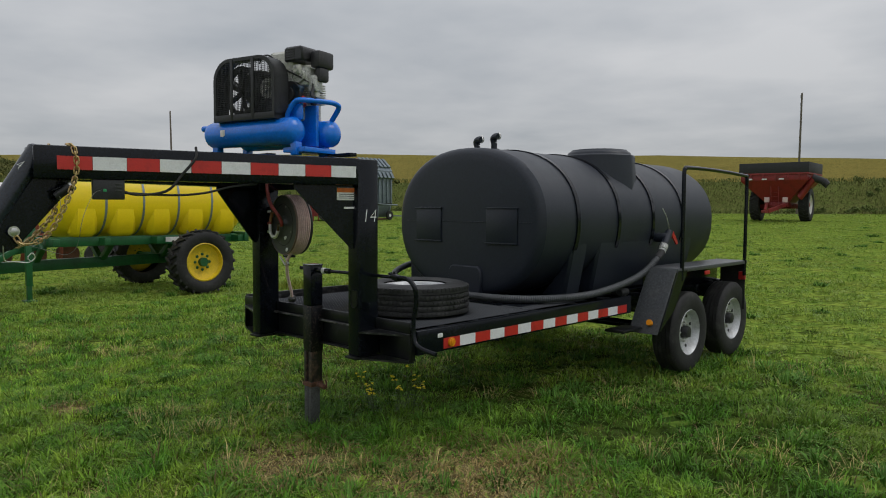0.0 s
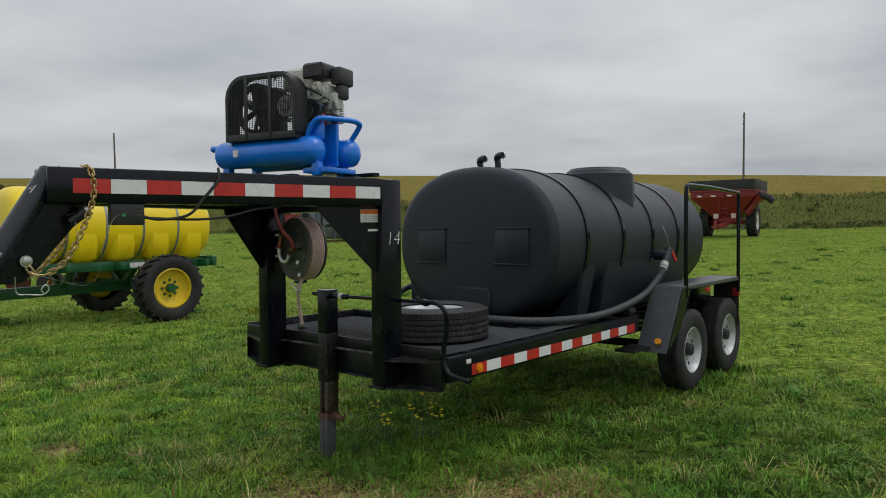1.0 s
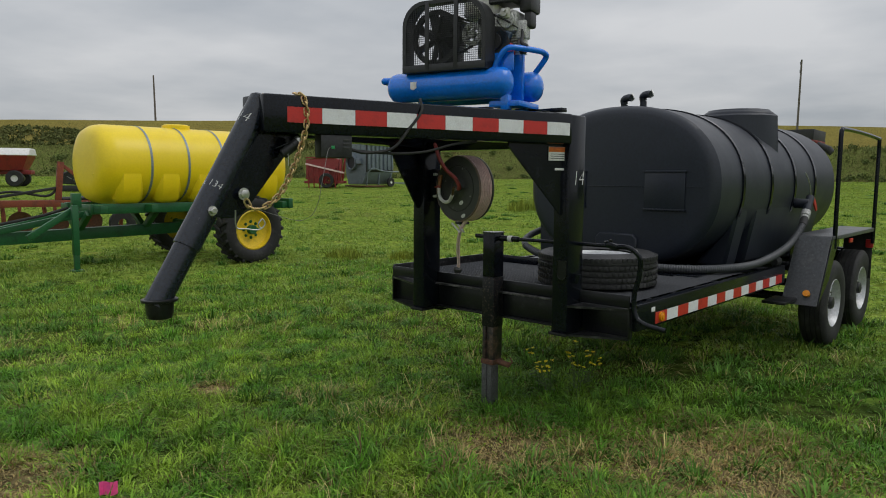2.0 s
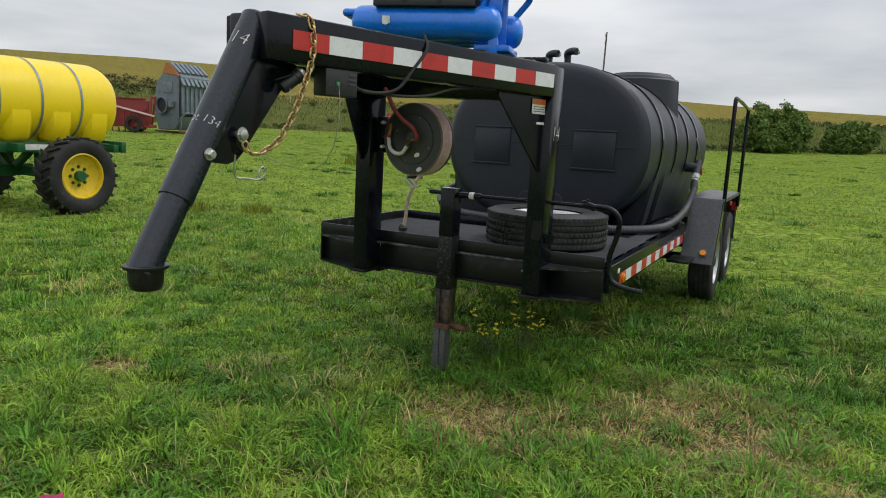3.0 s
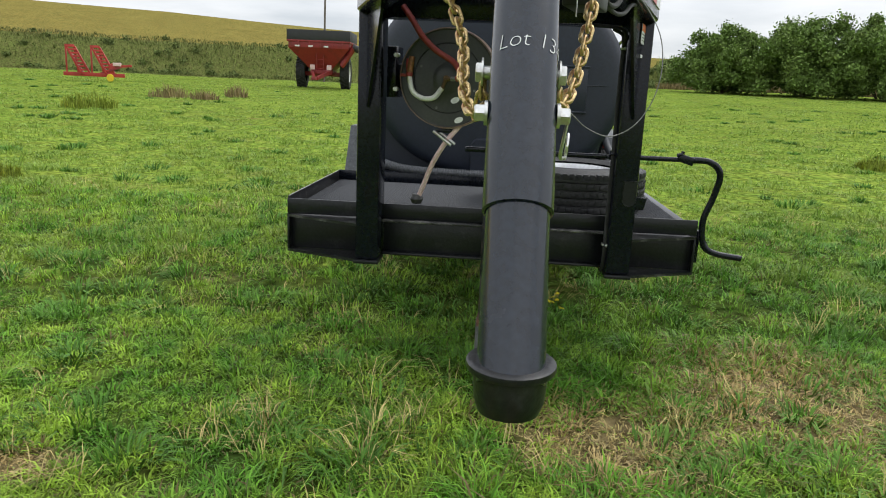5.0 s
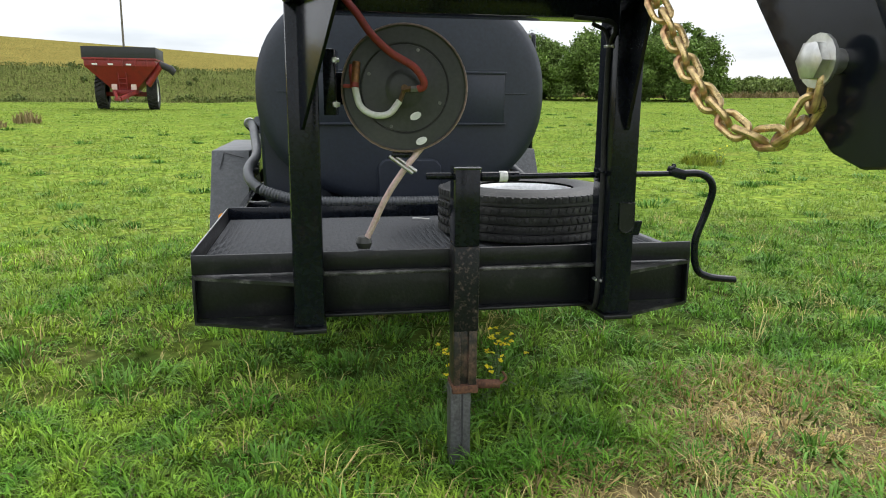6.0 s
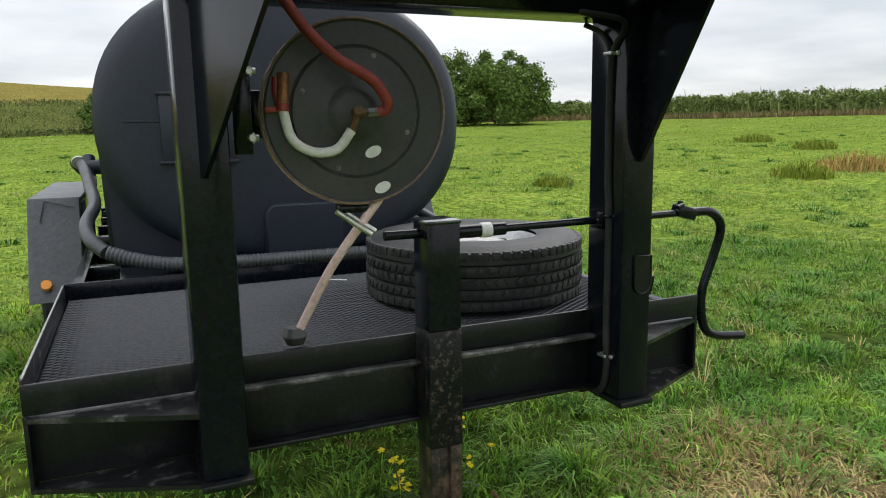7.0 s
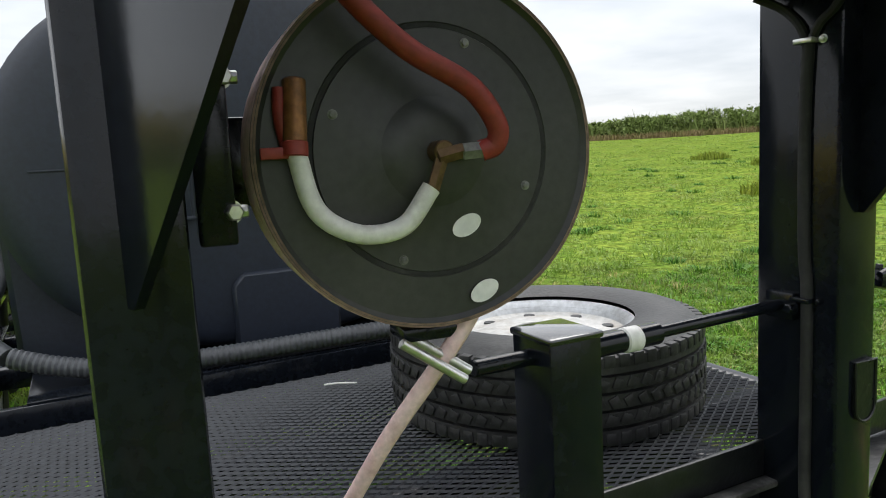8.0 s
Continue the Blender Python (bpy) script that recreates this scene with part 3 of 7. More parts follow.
def build_grass():
    rng = np.random.default_rng(5)

    def tall(x, y):
        return (0.042 + 0.10 * field_noise(x, y, 2.1) * field_noise(x + 3, y, 5.3) + 0.07 * field_noise(x + 1, y, 9.0) * field_noise(x, y, 0.8)) * (1 - 0.6 * bare(x, y))

    def patch(n, x0, x1, y0, y1):
        x, y = rng.uniform(x0, x1, n), rng.uniform(y0, y1, n)
        keep = rng.uniform(0, 1, n) > np.maximum(0.35 * bare(x, y), 0.5 * field_noise(x + 2, y + 5, 6.1) ** 2)
        return x[keep], y[keep]

    def ring(n, r0, r1, a0, a1):
        r = r0 * (r1 / r0) ** rng.uniform(0, 1, n)
        a = np.radians(rng.uniform(a0, a1, n))
        return 0.2 + r * np.sin(a), -3.6 + r * np.cos(a)

    x, y = patch(14500, -3.4, 4.6, -3.8, 0.8)
    sets = [clumped(rng, x, y, 28, rng.uniform(0.03, 0.09, len(x)), tall(x, y) * rng.uniform(0.55, 1.6, len(x)), 0.0075 + 0 * x, 0.75, rng.uniform(0, 6.3, len(x)))]
    x, y = patch(10500, -8, 7.0, -3.8, 5.4)
    keep = (x < -3.3) | (x > 4.5) | (y > 0.7)
    x, y = x[keep], y[keep]
    sets.append(clumped(rng, x, y, 26, rng.uniform(0.06, 0.15, len(x)), tall(x, y) * rng.uniform(0.6, 1.45, len(x)), 0.0080 + 0 * x, 0.55, rng.uniform(0, 6.3, len(x))))
    x, y = ring(14000, 6.5, 75, -80, 64)
    r = np.hypot(x, y + 3.6)
    sets.append(clumped(rng, x, y, 18, (0.05 + 0.013 * r) * rng.uniform(0.6, 1.4, len(x)), tall(x, y) * 1.05 * rng.uniform(0.7, 1.3, len(x)), 0.006 + 0.0009 * r, 0.5, rng.uniform(0, 6.3, len(x))))
    far = sets.pop()
    x, y = ring(3200, 2.0, 22, -290, -70)
    keep = (y < -3.7) | (x < -8) | (np.hypot(x, y) > 9)
    x, y = x[keep], y[keep]
    r = np.hypot(x, y + 3.6)
    sets.append(clumped(rng, x, y, 18, 0.07 + 0.012 * r, tall(x, y) * rng.uniform(0.7, 1.3, len(x)), 0.010 + 0.0006 * r, 0.55, rng.uniform(0, 6.3, len(x))))
    tagged(mesh_object("grass", *far, "field_grass"), "green pasture grass across the far field", "grass", kind="stuff")
    for v, f in sets:
        tagged(mesh_object("grass", v, f, "grass"), "uneven green pasture grass with dry straw patches", "grass", kind="stuff")

    # bleached stalks lying and standing in small bunches
    x, y = patch(1500, -6, 5, -3.6, 6)
    near = bare(x, y) + 0.6 * (field_noise(x + 7, y, 1.3) > 0.72) + 0.25 * (y < -0.3)
    keep = rng.uniform(0, 1, len(x)) < near + 0.15
    x, y = x[keep], y[keep]
    v, f = clumped(rng, x, y, 12, rng.uniform(0.03, 0.12, len(x)), 0.17 * rng.uniform(0.5, 1.5, len(x)), 0.0034 + 0 * x, 0.9, rng.uniform(0, 6.3, len(x)))
    tagged(mesh_object("straw", v, f, "straw"), "thin dry straw stalks in the pasture", "straw", kind="stuff")
    px, py = [], []
    for sx, sy in ((-0.42, -0.84), (-0.38, -0.70), (-0.98, -0.80), (-1.15, -0.92), (0.95, -0.45), (-0.85, 0.70)):
        px.append(sx + rng.normal(0, 0.07, 5))
        py.append(sy + rng.normal(0, 0.07, 5))
    x, y = np.concatenate(px), np.concatenate(py)
    v, f = clumped(rng, x, y, 10, rng.uniform(0.02, 0.06, len(x)), 0.21 * rng.uniform(0.5, 1.3, len(x)), 0.0040 + 0 * x, 0.7, rng.uniform(0, 6.3, len(x)))
    tagged(mesh_object("straw", v, f, "straw"), "upright bunches of bleached straw in the pasture", "straw", kind="stuff")

    # matted dead grass on the worn spots
    px, py = [], []
    for sx, sy, sr in DRY:
        k = int(150 * sr * sr)
        a, q = rng.uniform(0, 6.3, k), sr * np.sqrt(rng.uniform(0, 1, k))
        px.append(sx + q * np.cos(a))
        py.append(sy + q * np.sin(a) / 1.3)
    x, y = np.concatenate(px), np.concatenate(py)
    v, f = clumped(rng, x, y, 26, rng.uniform(0.05, 0.14, len(x)), rng.uniform(0.03, 0.08, len(x)), 0.0055 + 0 * x, 1.6, rng.uniform(0, 6.3, len(x)))
    tagged(mesh_object("dead_grass", v, f, "dry_grass"), "matted dead grass on worn spots of the pasture", "grass", kind="stuff")

    # coarse dark tufts scattered over the field
    x, y = ring(420, 2.6, 48, -78, 62)
    x2, y2 = patch(130, -6, 5.5, -2.6, 5)
    x, y = np.concatenate([x, x2]), np.concatenate([y, y2])
    r = np.hypot(x, y + 3.6)
    v, f = clumped(rng, x, y, 70, rng.uniform(0.08, 0.2, len(x)) * (1 + r * 0.02), rng.uniform(0.10, 0.17, len(x)), 0.006 + 0.0007 * r, 0.7, rng.uniform(0, 6.3, len(x)))
    tagged(mesh_object("grass_tufts", v, f, "tuft"), "coarse dark green tufts in the pasture", "grass", kind="stuff")


M["dry_weed"] = material("dry_weed", (0.26, 0.20, 0.10), 0.8, 0, 0.15, 0.4, (0.18, 0.18, 0.06), 0.0, 20, spec=0.1, island=0.35)
M["straw"] = material("straw", (0.50, 0.41, 0.17), 0.7, 0, 0.1, 2, (0.36, 0.27, 0.10), 0.0, 30, island=0.3, spec=0.2)
M["tuft"] = material("tuft", (0.085, 0.20, 0.026), 0.7, 0, 0.1, 0.8, (0.14, 0.27, 0.034), 0.0, 30, island=0.35, spec=0.25)
build_grass()


def leaf_cloud(rng, centres, radii, count, size):
    """Small four-sided leaves scattered through clumps, denser towards their skins."""
    k = rng.integers(0, len(centres), count)
    d = rng.normal(0, 1, (count, 3))
    d /= np.linalg.norm(d, axis=1)[:, None]
    p = centres[k] + d * (radii[k] * np.abs(rng.normal(0.7, 0.3, count)))[:, None] * np.array([1, 1, 0.85])
    u = rng.normal(0, 1, (count, 3))
    u /= np.linalg.norm(u, axis=1)[:, None]
    w = np.cross(u, rng.normal(0, 1, (count, 3)))
    w /= np.linalg.norm(w, axis=1)[:, None]
    s = (size * rng.uniform(0.6, 1.4, count))[:, None]
    v = np.stack([p - u * s, p + w * s * 0.5, p + u * s, p - w * s * 0.5], 1)
    return v.reshape(-1, 3), (np.arange(4)[None] + 4 * np.arange(count)[:, None])


def tree(name, x, y, width, height, leaves, seed, label, bole=0.8, leaf=0.2):
    rng = np.random.default_rng(seed)
    t = thing(name, (x, y, float(ground_height(x, y))), label, "tree" if name == "tree" else "bush")
    limbs = []
    cs, rs = [], []
    for i in range(200):
        a = rng.uniform(0, 2 * math.pi)
        q = rng.uniform(0.05, 1) ** 0.55 * width / 2 * 0.9
        lobe = 1 + 0.16 * math.sin(3 * a + seed) + 0.1 * math.sin(7 * a)
        top = bole + (height * 0.9 - bole) * math.sqrt(max(1 - (q / (width / 2)) ** 2.2, 0.02)) * (0.93 + 0.07 * math.sin(5 * a + seed))
        low = 0.15 * height * (q / width)
        zz = low + (top - low) * rng.uniform(0.04, 1) ** 0.85
        cs.append((q * lobe * math.cos(a), q * lobe * math.sin(a), zz))
        rs.append(rng.uniform(0.065, 0.11) * width)
    for c in cs[:11]:
        f = (c[0] * 0.15, c[1] * 0.15, bole * 0.7)
        g = (c[0] * 0.55, c[1] * 0.5, (f[2] + c[2]) / 2 + 0.05 * height)
        limbs.append(tube([f, g, c], 0.018 * height * 0.5, 6, 5))
    trunk = tube([(0, 0, -0.2), (0.06 * width * 0.1, 0, bole * 0.6), (0, 0.05, bole + 0.3 * (height - bole))], 0.022 * height + 0.02, 10, 5)
    part("trunk", merge(trunk, *limbs), "bark", t)
    v, f = leaf_cloud(rng, np.array(cs), np.array(rs), leaves, leaf)
    v[:, 2] = np.clip(v[:, 2], 0.02, height * 1.02)
    crown = mesh_object("crown", v, f, "leaf")
    crown.parent = t
    return t


def az_place(cam_x, cam_y, az, dist):
    return cam_x + dist * math.sin(radians(az)), cam_y + dist * math.cos(radians(az))


for az, wide, high, leaves, seed, label in ((17.2, 8.0, 6.4, 60000, 5, "low rounded green broadleaf tree beside the bank"), (22.6, 9.4, 7.9, 80000, 3, "rounded green broadleaf tree at the field's edge"), (27.6, 8.6, 7.5, 80000, 4, "rounded green broadleaf tree beside the corn")):
    tree("tree", *az_place(-0.5, -2.6, az, 69.5), wide, high, leaves, seed, label, bole=0.25, leaf=0.13)
tree("bush", -1.4, 70.5, 6.4, 5.2, 26000, 6, "bushy green shrub below the yellow hill", 0.4, 0.15)
tree("bush", 5.0, 73.0, 4.4, 3.6, 20000, 7, "low dark green shrub on the weedy bank", 0.3, 0.15)


def weeds(name, mat, label, category, n, place, h, w, seed):
    rng = np.random.default_rng(seed)
    x, y = place(n, rng)
    p = np.stack([x, y, ground_height(x, y)], 1)
    v, f = blades(n, lambda k: p, lambda q: h * (0.5 + 0.8 * field_noise(q[:, 0], q[:, 1], 0.35)), lambda q: w + 0 * q[:, 0], 0.7, rng)
    tagged(mesh_object(name, v, f, mat), label, category, kind="stuff")


def bank_strip(n, rng):
    az = np.radians(rng.uniform(-80, 16, n))
    start = interp(np.degrees(az), [-180, -10, 6, 180], [72, 72, 80, 82])
    r = start + rng.uniform(-1, 9, n)
    return CX + r * np.sin(az), CY + r * np.cos(az)


weeds("bank_weeds", "weed", "rank green and brown weeds on the field bank", "weeds", 26000, bank_strip, 0.30, 0.08, 11)


def bank_brush():
    """Low dark brush in uneven clumps along the lower bank."""
    rng = np.random.default_rng(21)
    n = 330
    az = rng.uniform(-80, 18, n)
    row = np.where(rng.uniform(0, 1, n) < 0.5, rng.uniform(-0.3, 0.9, n), rng.uniform(0.5, 8.0, n))
    keep = (row < 0.9) | (field_noise(az, 0 * az + 2.0, 0.45) > 0.4)
    az, row = az[keep], row[keep]
    start = interp(az, [-180, -10, 6, 180], [72, 72, 80, 82]) + row
    x, y = CX + start * np.sin(np.radians(az)), CY + start * np.cos(np.radians(az))
    c = np.stack([x, y, ground_height(x, y) + 0.12], 1)
    v, f = leaf_cloud(rng, c, rng.uniform(0.25, 0.75, len(az)) * np.where(row[:len(az)] < 0.9, 1.0, 0.8), 34000, 0.11)
    tagged(mesh_object("bank_brush", v, f, "brush"), "low dark green brush along the bank", "brush", kind="stuff")


bank_brush()


def hill_brush():
    """A dark thicket spreading over the upper slope of the hill on one side."""
    rng = np.random.default_rng(23)
    az, r = rng.uniform(-96, -45, 5600), rng.uniform(78, 129, 5600)
    x, y = CX + r * np.sin(np.radians(az)), CY + r * np.cos(np.radians(az))
    z = ground_height(x, y)
    e = np.degrees(np.arctan2(z - 1.6, r))
    keep = (e > 1.7 + 0.5 * field_noise(az, r, 0.35)) & (e < interp(az, [-96, -62, -50, -45], [3.3, 3.3, 3.0, 2.4]))
    c = np.stack([x, y, z + 0.1], 1)[keep]
    v, f = leaf_cloud(rng, c, rng.uniform(0.25, 0.6, len(c)), 80000, 0.15)
    tagged(mesh_object("hill_brush", v, f, "thicket"), "dark thicket of brush on the upper hillside", "brush", kind="stuff")


M["thicket"] = material("thicket", (0.105, 0.120, 0.042), 0.8, 0, 0.15, 0.06, (0.165, 0.150, 0.06), 0.0, 20, spec=0.05, island=0.35, patch=0.48)
hill_brush()


def hedge():
    """A ragged row of brush along the far side of the field, taller towards one end."""
    rng = np.random.default_rng(12)
    az = rng.uniform(12, 68, 3200)
    x, y = az_place_array(az, 80 + rng.uniform(0, 7, 3200))
    tall_to = interp(az, [12, 30, 37, 43, 68], [1.7, 1.9, 2.3, 2.8, 3.1]) * (0.85 + 0.3 * field_noise(x, y, 0.6))
    c = np.stack([x, y, ground_height(x, y) + tall_to * rng.uniform(0.05, 0.8, 3200)], 1)
    v, f = leaf_cloud(rng, c, rng.uniform(0.25, 0.5, 3200), 80000, 0.17)
    tagged(mesh_object("hedge", v, f, "hedge_leaf"), "ragged green hedge of brush along the field's edge", "hedge", kind="stuff")
    # feathery stalks that stand above the brush
    n = 12000
    az = rng.uniform(12, 68, n)
    x, y = az_place_array(az, 80 + rng.uniform(0, 9, n))
    p = np.stack([x, y, ground_height(x, y)], 1)
    v, f = blades(n, lambda k: p, lambda q: interp(az, [12, 30, 37, 43, 68], [1.4, 1.6, 2.1, 2.7, 3.0]) * (0.55 + 0.6 * field_noise(x, y, 0.6)), lambda q: 0.11 + 0 * q[:, 0], 0.7, rng)
    tagged(mesh_object("tall_stalks", v, f, "corn"), "pale green feathery stalks above the hedge", "crops", kind="stuff")
    n = 9000
    az = rng.uniform(12, 68, n)
    x, y = az_place_array(az, 78.5 + rng.uniform(0, 2, n))
    p = np.stack([x, y, ground_height(x, y)], 1)
    v, f = blades(n, lambda k: p, lambda q: 0.7 + 0 * q[:, 0], lambda q: 0.08 + 0 * q[:, 0], 0.7, rng)
    tagged(mesh_object("dry_weeds", v, f, "dry_weed"), "brown dry weeds at the foot of the hedge", "weeds", kind="stuff")


def weed_clump(x, y, wide, high, count, mat, seed, label, blade=0.035):
    """A rank weed standing above the grass: many thin stalks that spread from the root."""
    rng = np.random.default_rng(seed)
    q, a = wide / 2 * np.sqrt(rng.uniform(0, 1, count)), rng.uniform(0, 6.3, count)
    p = np.stack([x + q * np.cos(a), y + q * np.sin(a), 0 * q], 1)
    p[:, 2] = ground_height(p[:, 0], p[:, 1])
    v, f = blades(count, lambda k: p, lambda k: high * (1 - 0.5 * (2 * q / wide) ** 2), lambda k: blade + 0 * q, 0.6, rng)
    tagged(mesh_object("weed_clump", v, f, mat), label, "weed", "weeds in the field")


for i, (cx0, cy0, az, r, wide, high, mat, label) in enumerate((
        (-0.7, -1.4, 54.6, 22.5, 2.2, 0.55, "orange_weed", "orange-brown dried weed clump in the pasture"),
        (-0.7, -1.4, 51.2, 20.0, 1.5, 0.45, "yellow_weed", "yellow-green flowering weed in the pasture"),
        (-0.7, -1.4, 51.6, 30.5, 1.6, 0.45, "yellow_weed", "yellow-green flowering weed in the pasture"),
        (-0.7, -1.4, 47.5, 36.0, 1.8, 0.45, "yellow_weed", "yellow-green flowering weed in the pasture"),
        (-0.7, -1.4, 33.0, 17.0, 1.0, 0.3, "yellow_weed", "yellow-green flowering weed in the pasture"),
        (-0.3, -3.2, -24.8, 34.0, 1.8, 0.65, "dry_weed", "brown dried weed clump in the pasture"),
        (-0.3, -3.2, -20.0, 36.0, 1.1, 0.7, "dry_weed", "brown dried weed clump in the pasture"),
        (-0.3, -3.2, -22.3, 33.0, 1.2, 0.5, "dry_weed", "brown dried weed clump in the pasture"))):
    weed_clump(cx0 + r * math.sin(radians(az)), cy0 + r * math.cos(radians(az)), wide, high, 240 if mat == "dry_weed" else 420, mat, 60 + i, label)


for i, (x, y, wide, high) in enumerate(((-8.1, 5.4, 0.8, 0.26), (-7.1, 6.1, 0.6, 0.22), (-13.6, 19.6, 1.8, 0.6))):
    weed_clump(x, y, wide, high, 380, "yellow_weed", 80 + i, "yellow-green flowering weed in the pasture", 0.018 if i < 2 else 0.03)


def az_place_array(az, r):
    return CX + r * np.sin(np.radians(az)), CY + r * np.cos(np.radians(az))


hedge()


def utility_pole(x, y, z0, top, lean, label, girth=0.17):
    t = thing("utility_pole", (x, y, z0), label, "pole")
    part("shaft", rod((0, 0, -0.5), (lean, 0, top - z0), girth, 12, girth * 0.7), "pole_wood", t)
    for dz in (0.4, 1.1):
        part("insulator", rod((lean - 0.12, 0.14, top - z0 - dz), (lean - 0.12, 0.14, top - z0 - dz + 0.22), 0.05, 8), "galvanised", t)


utility_pole(-16.8, 65.4, float(ground_height(-16.8, 65.4)), 12.3, 0.1, "weathered wooden utility pole behind the grain cart", 0.11)
px, py = az_place(3.5, -3.8, -64.2, 130)
utility_pole(px, py, 10.0, 18.2, -0.3, "weathered wooden utility pole far on the hill")


# ---- gooseneck trailer ----
trailer = thing("gooseneck_trailer", (0, 0, 0), "black gooseneck flatbed trailer with tandem wheels standing in grass", "trailer")
XL, XR, XC = -1.05, 1.09, 0.02
PX0 = 0.062
DECK = 0.875

M["bright_scrape"] = material("bright_scrape", (0.30, 0.30, 0.29), 0.4, 0.3, 0.3, 14, (0.05, 0.05, 0.05), 0.2, 90, patch=0.52)
M["flange_scraped"] = material("flange_scraped", (0.008, 0.0085, 0.0095), 0.33, 0, 0.4, 18, (0.15, 0.145, 0.14), 0.25, 90, patch=0.52)

# front of the deck: lip, ledge and the deep channel between the posts
part("front_lip", box(XL, 1.06, 0.0, 0.012, 0.85, 0.93), "black_worn", trailer)
part("front_ledge", box(-0.54, 0.60, -0.035, 0.0, 0.838, 0.852), "edge_worn", trailer)
part("front_channel", box(-0.54, 0.60, 0.012, 0.05, 0.665, 0.85), "black_worn", trailer)
part("channel_flange", box(-0.54, 0.60, -0.03, 0.012, 0.665, 0.678), "black_worn", trailer)
part("deck_edge", box(XL, XL + 0.008, 0.012, 1.215, 0.85, 0.94, 0.002), "flange_scraped", trailer)
part("deck_edge", box(XL + 0.008, 0.3, 1.205, 1.215, 0.85, 0.945, 0.002), "black_paint", trailer)
part("edge_scrape", box(XL + 0.001, XL + 0.007, 0.02, 1.20, 0.9395, 0.942, 0.001), "bright_scrape", trailer, "scraped bare steel edge")


def wing(x0, x1, name):
    """The box-like step beside a post: a recessed panel with sloping flanges at the top and the foot."""
    s = 1 if x1 > x0 else -1
    a, b = min(x0, x1), max(x0, x1)
    part(name, box(a, b, 0.04, 0.05, 0.66, 0.85, 0.001), "black_worn", trailer)
    for z0, z1, rise in ((0.832, 0.845, 0.0), (0.648, 0.660, 0.0)):
        bm = bmesh.new()
        pts = [(x0, -0.155), (x1, 0.0), (x1, 0.04), (x0, 0.04)]
        lo = [bm.verts.new((x, y, z0 + (rise if i in (0, 3) else 0))) for i, (x, y) in enumerate(pts)]
        hi = [bm.verts.new((x, y, z1 + (rise if i in (0, 3) else 0))) for i, (x, y) in enumerate(pts)]
        bm.faces.new(lo)
        bm.faces.new(hi[::-1])
        for i in range(4):
            bm.faces.new((lo[i], hi[i], hi[(i + 1) % 4], lo[(i + 1) % 4]))
        part("wing_flange", bm, "flange_scraped", trailer)
    part("wing_end", box(min(x1, x1 - s * 0.01), max(x1, x1 - s * 0.01), 0.0, 0.04, 0.655, 0.85, 0.001), "black_worn", trailer)


wing(-0.654, XL, "wing_panel")
wing(0.71, 1.06, "wing_panel")

# expanded metal floor: diamonds of raised strands
def expanded_metal(x0, x1, y0, y1, z, cw, ch, strand, thick):
    nx, ny = int((x1 - x0) / cw), int((y1 - y0) / ch)
    verts, faces = [], []
    for j in range(ny * 2):
        for i in range(nx + 1):
            xa = x0 + i * cw + (cw / 2 if j % 2 else 0)
            ya = y0 + j * ch / 2
            for s in (-1, 1):
                xb, yb = xa + s * cw / 2, ya + ch / 2
                if xb < x0 or xb > x1 or xa > x1 or yb > y1:
                    continue
                k = len(verts)
                w = strand / 2
                verts += [(xa, ya - w, z), (xa, ya + w, z + thick), (xb, yb + w, z + thick * 0.6), (xb, yb - w, z - thick * 0.4)]
                faces.append((k, k + 1, k + 2, k + 3))
    ob = mesh_object("expanded_metal", np.array(verts), np.array(faces), "mesh_steel")
    ob.parent = trailer
    tagged(ob, "black expanded steel mesh floor", kind="stuff")


expanded_metal(XL + 0.02, 1.03, 0.015, 1.40, DECK, 0.042, 0.027, 0.0038, 0.0045)
expanded_metal(0.70, 1.03, 1.42, 2.30, DECK, 0.042, 0.027, 0.0038, 0.0045)
for y in (0.35, 0.72, 1.09):
    part("deck_joist", box(XL + 0.01, 1.03, y - 0.03, y + 0.03, 0.78, 0.868), "black_paint", trailer)
for x in (-0.62, 0.66):
    part("main_beam", box(x - 0.06, x + 0.06, 0.05, 5.1, 0.62, 0.80), "black_paint", trailer)
for y in (1.5, 2.1, 2.7, 3.3, 3.9, 4.5, 5.05):
    part("cross_member", box(XL + 0.02, XR - 0.02, y - 0.04, y + 0.04, 0.78, 0.86), "black_paint", trailer)
part("tank_bed", box(-0.85, 0.88, 1.46, 5.05, 0.862, 0.885), "black_paint", trailer)
for x0, x1 in ((XR - 0.05, XR), (XL, XL + 0.05)):
    part("side_rail", box(x0, x1, 0.05, 2.95, 0.70, 0.868), "black_paint", trailer)
part("rear_beam", box(XL, XR, 5.10, 5.2, 0.66, 0.88), "black_paint", trailer)


def tape_run(start, end, z0, z1, n, first_red, normal, name="reflective_tape"):
    """Red and white reflective tape, one piece after another, on a straight face."""
    a, b = Vector((*start, 0)), Vector((*end, 0))
    nrm = Vector((*normal, 0)).normalized() * 0.003
    for i in range(n):
        p, q = a.lerp(b, i / n), a.lerp(b, (i + 1) / n - 0.002 / max((b - a).length, 0.1))
        bm = bmesh.new()
        lo = [bm.verts.new((*(p + o).xy, z)) for o, z in ((nrm * 0, z0), (nrm * 0, z1))]
        l2 = [bm.verts.new((*(q + o).xy, z)) for o, z in ((nrm * 0, z1), (nrm * 0, z0))]
        f = bm.faces.new(lo + l2)
        ext = bmesh.ops.extrude_face_region(bm, geom=[f])
        for v in ext["geom"]:
            if isinstance(v, bmesh.types.BMVert):
                v.co += nrm
        part(name, bm, "tape_red" if (i % 2 == 0) == first_red else "tape_white", trailer)


